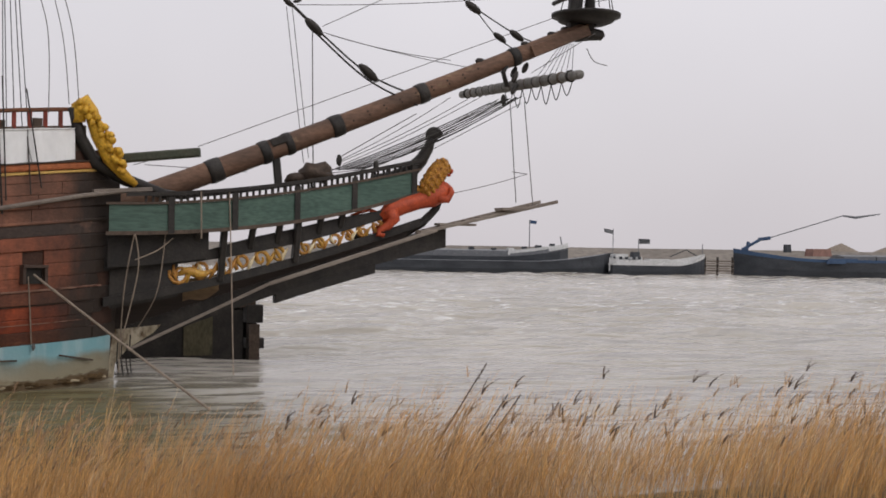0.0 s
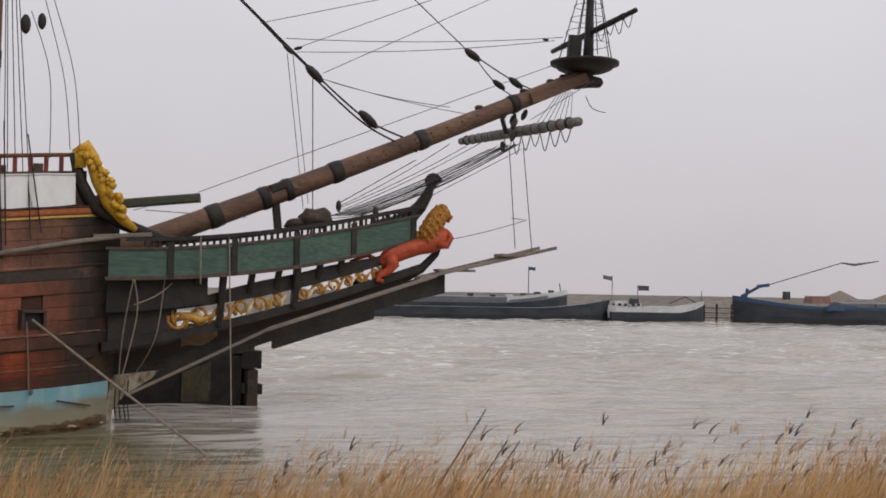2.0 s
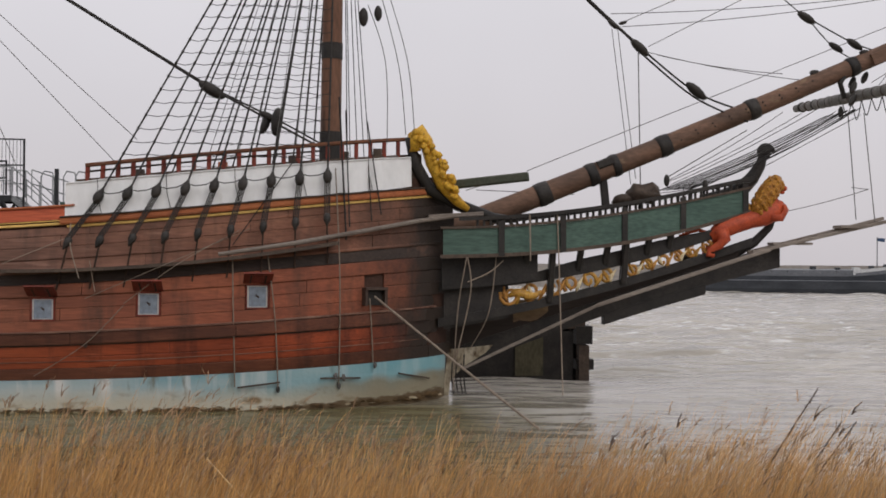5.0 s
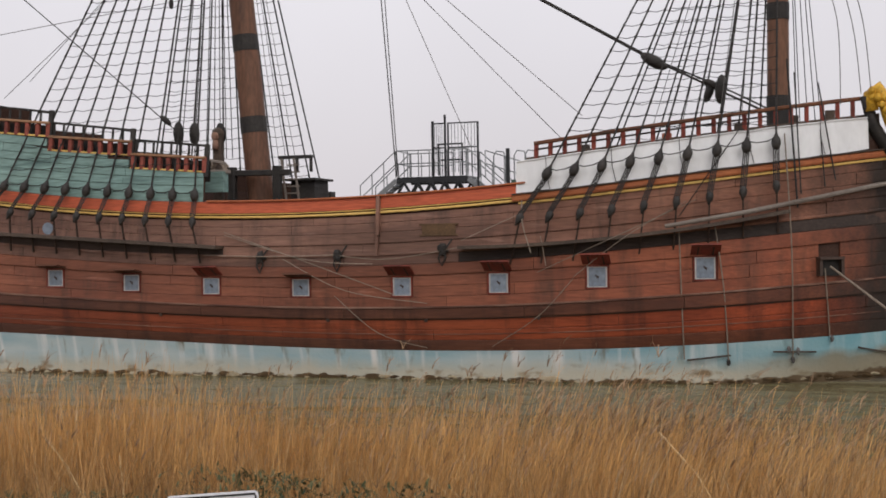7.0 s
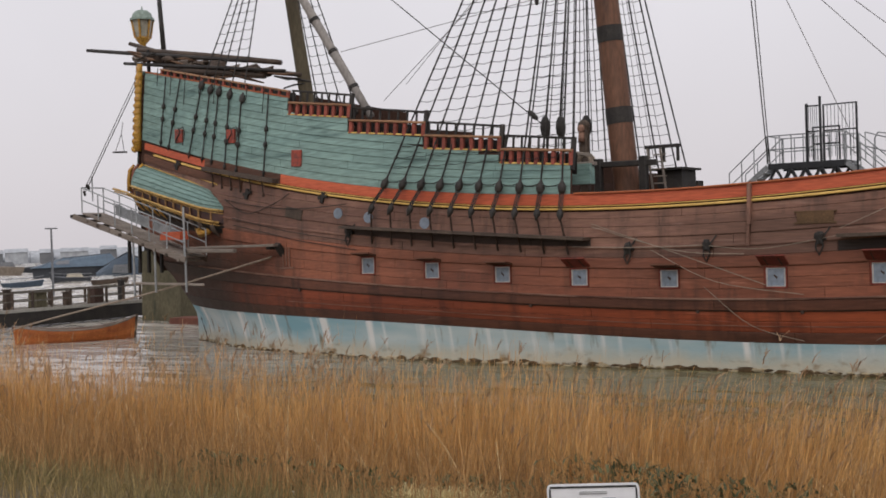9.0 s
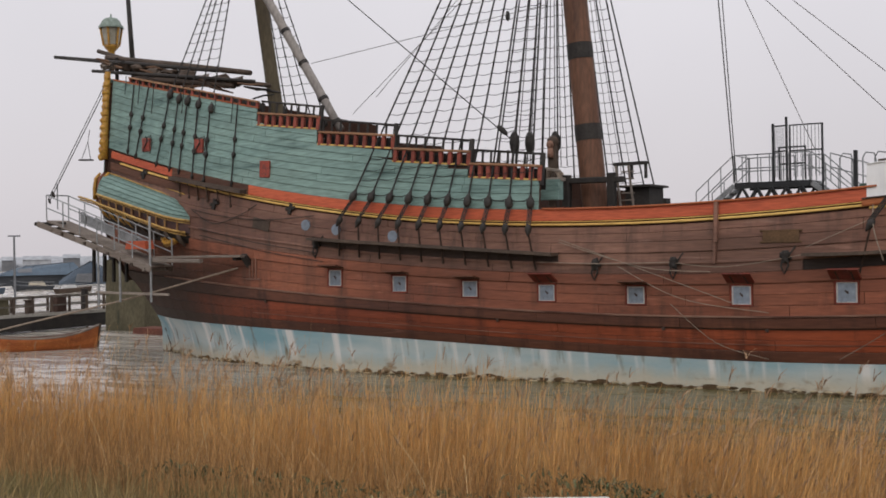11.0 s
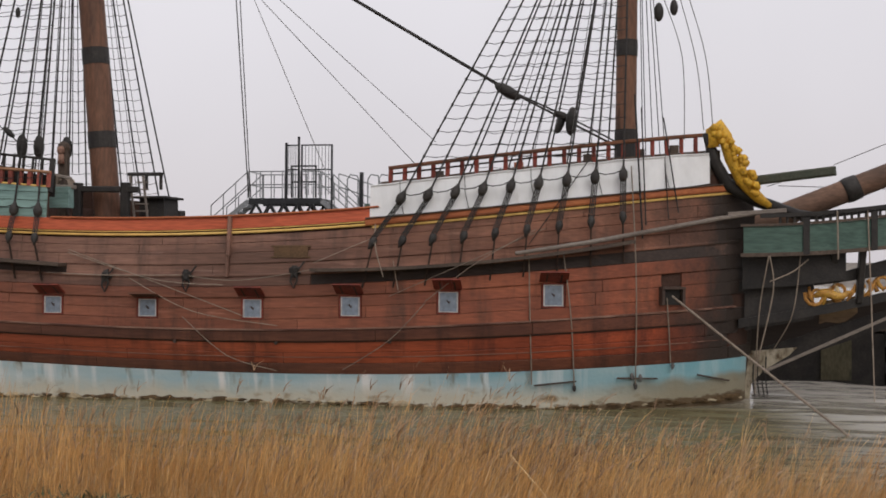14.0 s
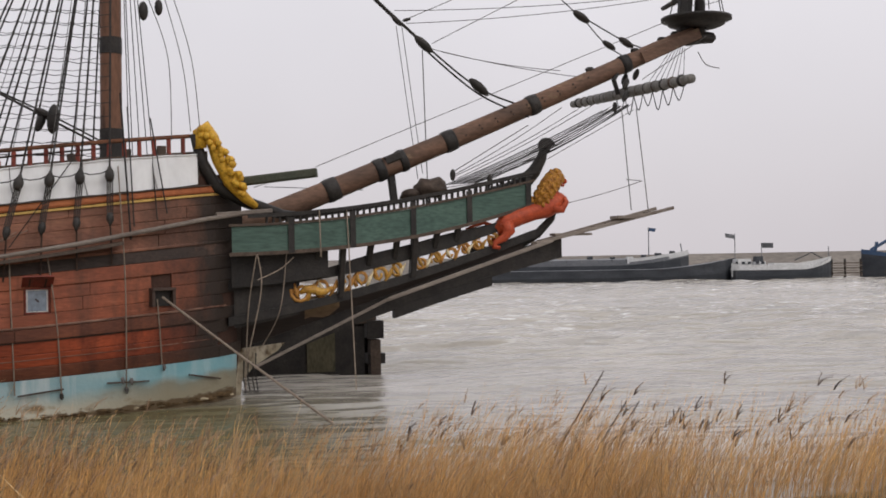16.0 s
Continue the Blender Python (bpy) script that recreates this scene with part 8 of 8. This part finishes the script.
    me.polygons.foreach_set("material_index", np.concatenate(slots).astype(np.int32))
    me.update(); me.validate()
    return tagged(new(name, me), label, category, kind="stuff")

GZ = np.vectorize(ground_z)
NZ = np.vectorize(lambda a, b: noise.noise(Vector((a, b, 5.5))))
def reed_bed(rg, n):
    x = -22 + 104 * rg.rand(n)
    d = rg.rand(n) ** 1.1
    clump = NZ(x * .22, d * 1.5)
    front = -26.2 + .9 * NZ(x * .12, 3.3) - .03 * np.clip(x - 52, 0, 40)
    back = -19.8 + 1.3 * NZ(x * .15, 8.8)
    y = front + (back - front) * d ** .9
    keep = rg.rand(n) < (.62 + .9 * clump) * (1 - .2 * np.exp(-((x - 41) / 5) ** 2))
    x, y = x[keep], y[keep]
    hs = 1 + .16 * NZ(x * .3, y * .3) + .10 * NZ(x * 1.3, y * 1.3)
    edge = np.clip((back[keep] - y) / 2.4, .6, 1) * (.62 + .5 * rg.rand(len(x)) ** 1.4)
    hs = hs * edge * (1 - .12 * np.exp(-((x - 43.5) / 3) ** 2)) * (1 - .08 * np.clip((x - 50) / 8, 0, 1))
    return x, y, np.maximum(GZ(x, y), -.35), hs
def wind(x, y, rg, n):
    k = np.clip((x - 30) / 16, 0, 1)
    return .02 + .34 * k + (.075 + .05 * k) * rg.randn(n) + .07 * NZ(x * .5, y * .5), .07 * rg.randn(n)
pale_reed = mat("faded_reed", (.54, .38, .21), (.40, .25, .125), .85, .35, (1, 1, .5), 3, 0, per_island=.4)
blades("reeds", 118000, reed_bed, (1.2, 2.25), .0085, wind, [reed_mat, plume_mat, pale_reed], 2, "dense golden dry reeds bent by the wind along the bank", "reeds", 5, .06, 2, upright=.2, pale=lambda x: .12 + .28 * np.clip((x - 37) / 7, 0, 1) - .1 * np.clip((x - 50) / 8, 0, 1))
def sparse(rg, n):
    x = 45 + 24 * rg.rand(n); y = -24.0 + 5.0 * rg.rand(n) ** .6
    return x, y, np.full(n, -.2), 1 + .15 * rg.randn(n)
blades("tall_reeds", 170, sparse, (1.35, 2.05), .011, wind, [reed_mat, mat("dark_plume", (.12, .085, .065), (.07, .05, .04), .95, 2, (1, 1, 1), 12, 0, per_island=.4)], 8, "taller thin reeds with dark plumes at the water edge", "reeds", 5, .6, 1, head=(.16, .16, .035))
def edge_reeds(rg, n):
    x = 2 + 46 * rg.rand(n); y = -22.4 + 2.6 * rg.rand(n)
    keep = rg.rand(n) < np.clip(.35 + 1.3 * NZ(x * .35, y * .2 + 4), .04, 1) * (1 - .7 * np.exp(-((x - 42) / 4) ** 2))
    x, y = x[keep], y[keep]
    return x, y, np.full(len(x), -.2), (1 + .12 * rg.randn(len(x))) * (1 - .28 * np.exp(-((x - 43.5) / 4) ** 2))
blades("loose_reeds", 6500, edge_reeds, (1.25, 2.6), .009, lambda x, y, rg, n: (.10 + .22 * np.clip((x - 30) / 14, 0, 1) + .08 * rg.randn(n), .07 * rg.randn(n)), [reed_mat, plume_mat, pale_reed], 19, "loose taller dry reeds with feathery plumes at the water edge", "reeds", 5, .6, 1, lambda x: .35 + .3 * np.clip((x - 37) / 7, 0, 1))
def bow_reeds(rg, n):
    x = 38.4 + 2.3 * rg.randn(n); y = -22.6 + 3.4 * rg.rand(n)
    keep = rg.rand(n) < np.clip(.6 + 1.1 * NZ(x * .8, y * .5 + 2), .1, 1)
    x, y = x[keep], y[keep]
    return x, y, np.full(len(x), -.2), 1 + .1 * rg.randn(len(x))
brown_plume = mat("brown_plume", (.34, .22, .13), (.20, .13, .08), .95, 1, (1, 1, 1), 12, 0, per_island=.45)
blades("brown_reeds", 2300, bow_reeds, (.9, 1.9), .011, lambda x, y, rg, n: (.22 + .14 * rg.randn(n), .1 * rg.randn(n)), [reed_mat, brown_plume], 29, "loose clump of brown-plumed reeds standing before the bow", "reeds", 5, .75, 2)
def fallen(rg, n):
    x = 14 + 28 * rg.rand(n); y = -26.9 + 1.4 * rg.rand(n)
    return x, y, GZ(x, y) - .02, 1 + .2 * rg.randn(n)
blades("bent_stalks", 260, fallen, (.7, 1.5), .014, lambda x, y, rg, n: (.75 * rg.randn(n), .3 * rg.randn(n)), mat("pale_bent_stalk", (.62, .47, .26), (.45, .31, .15), .85, 1, (1, 1, 1), 6, 0, per_island=.35), 23, "pale bent stalks crossing the foot of the reeds", "stalks", 4)
def bank(rg, n):
    x = 8 + 34 * rg.rand(n); y = -32 + 6.0 * rg.rand(n)
    keep = rg.rand(n) < .55 + .7 * NZ(x * .5, y * .5)
    x, y = x[keep], y[keep]
    return x, y, GZ(x, y) - .02, 1 + .3 * NZ(x * .4, y * .4)
blades("grass", 62000, bank, (.10, .42), .011, lambda x, y, rg, n: (.25 * rg.randn(n) + .1, .25 * rg.randn(n)), grass_mat, 5, "rough green and straw-coloured grass on the dyke slope", "grass", 3)
def fringe(rg, n):
    x = 4 + 44 * rg.rand(n); y = -30.0 + 5.0 * rg.rand(n) ** .7
    return x, y, GZ(x, y) - .02, 1 + .3 * NZ(x * .6, y * .6)
blades("dead_stalks", 15000, fringe, (.35, 1.25), .010, lambda x, y, rg, n: (.2 * rg.randn(n), .2 * rg.randn(n)), mat("dead_brown_stalk", (.44, .25, .10), (.24, .13, .055), .9, 1, (1, 1, 1), 6, 0, per_island=.4), 6, "broken brown stalks at the foot of the reeds", "stalks", 4)
# the tall dead stems that stand up before the bow
ds = thing("dead_stems", "a few tall dark dead plant stems leaning above the reeds", "stems")
for a, b in (((47.0, -23, .1), (48.38, -23, 2.62)), ((47.62, -23.05, .1), (48.76, -23, 2.11)), ((47.75, -23, .1), (48.99, -23, 2.1)), ((47.5, -22.9, .1), (48.06, -23, 1.9))):
    m = Vector(a).lerp(Vector(b), .5) + Vector((-.1, 0, .05))
    st = part("stem", Geo().tube([a, m, b], [.022, .018, .009], 5), dark_wood, ds)
    for k in range(4):
        p = Vector(a).lerp(Vector(b), .6 + .1 * k)
        part("twig", Geo().tube([p, p + Vector((.12, 0, .2))], [.005, .002], 4), dark_wood, st)
# nettle clumps
def weeds(rg, n):
    cx = np.array([27.2, 30.1, 31.9, 34.2, 34.7, 35.9, 37.0, 33.6]); cyy = np.array([-26.9, -27.1, -26.6, -26.3, -26.7, -26.3, -26.6, -26.2])
    i = rg.randint(0, len(cx), n)
    x = cx[i] + .55 * rg.randn(n); y = cyy[i] + .3 * rg.randn(n)
    top = np.where((i == 3) | (i == 4) | (i == 5), .85, .45)
    return x, y, GZ(x, y) + top * rg.rand(n), np.ones(n)
blades("nettles", 2600, weeds, (.05, .12), .05, lambda x, y, rg, n: (.8 * rg.randn(n), .8 * rg.randn(n)), nettle_mat, 11, "clumps of green nettles and weeds before the reeds", "weeds", 3)
def tuft(rg, n):
    x = 32.2 + .30 * rg.randn(n); y = -27.9 + .22 * rg.randn(n)
    return x, y, GZ(x, y) + .1 * rg.rand(n), np.ones(n)
blades("straw_heap", 1500, tuft, (.15, .35), .014, lambda x, y, rg, n: (1.2 * rg.randn(n), 1.2 * rg.randn(n)), mat("pale_straw", (.64, .53, .28), (.48, .38, .18), .9, 2, (1, 1, 1), 6, 0, per_island=.3), 13, "heap of pale cut straw on the slope", "straw", 3)
for k in range(26):
    x, y = 18 + 20 * rnd.random(), -31 + 4.5 * rnd.random()
    tagged(part("pebble", Geo().blob((x, y, ground_z(x, y) + .03), (.05, .045, .035), n=6, m=4, wob=.5), white_paint), "small pale stone lying in the grass", "stone", "pale stones")

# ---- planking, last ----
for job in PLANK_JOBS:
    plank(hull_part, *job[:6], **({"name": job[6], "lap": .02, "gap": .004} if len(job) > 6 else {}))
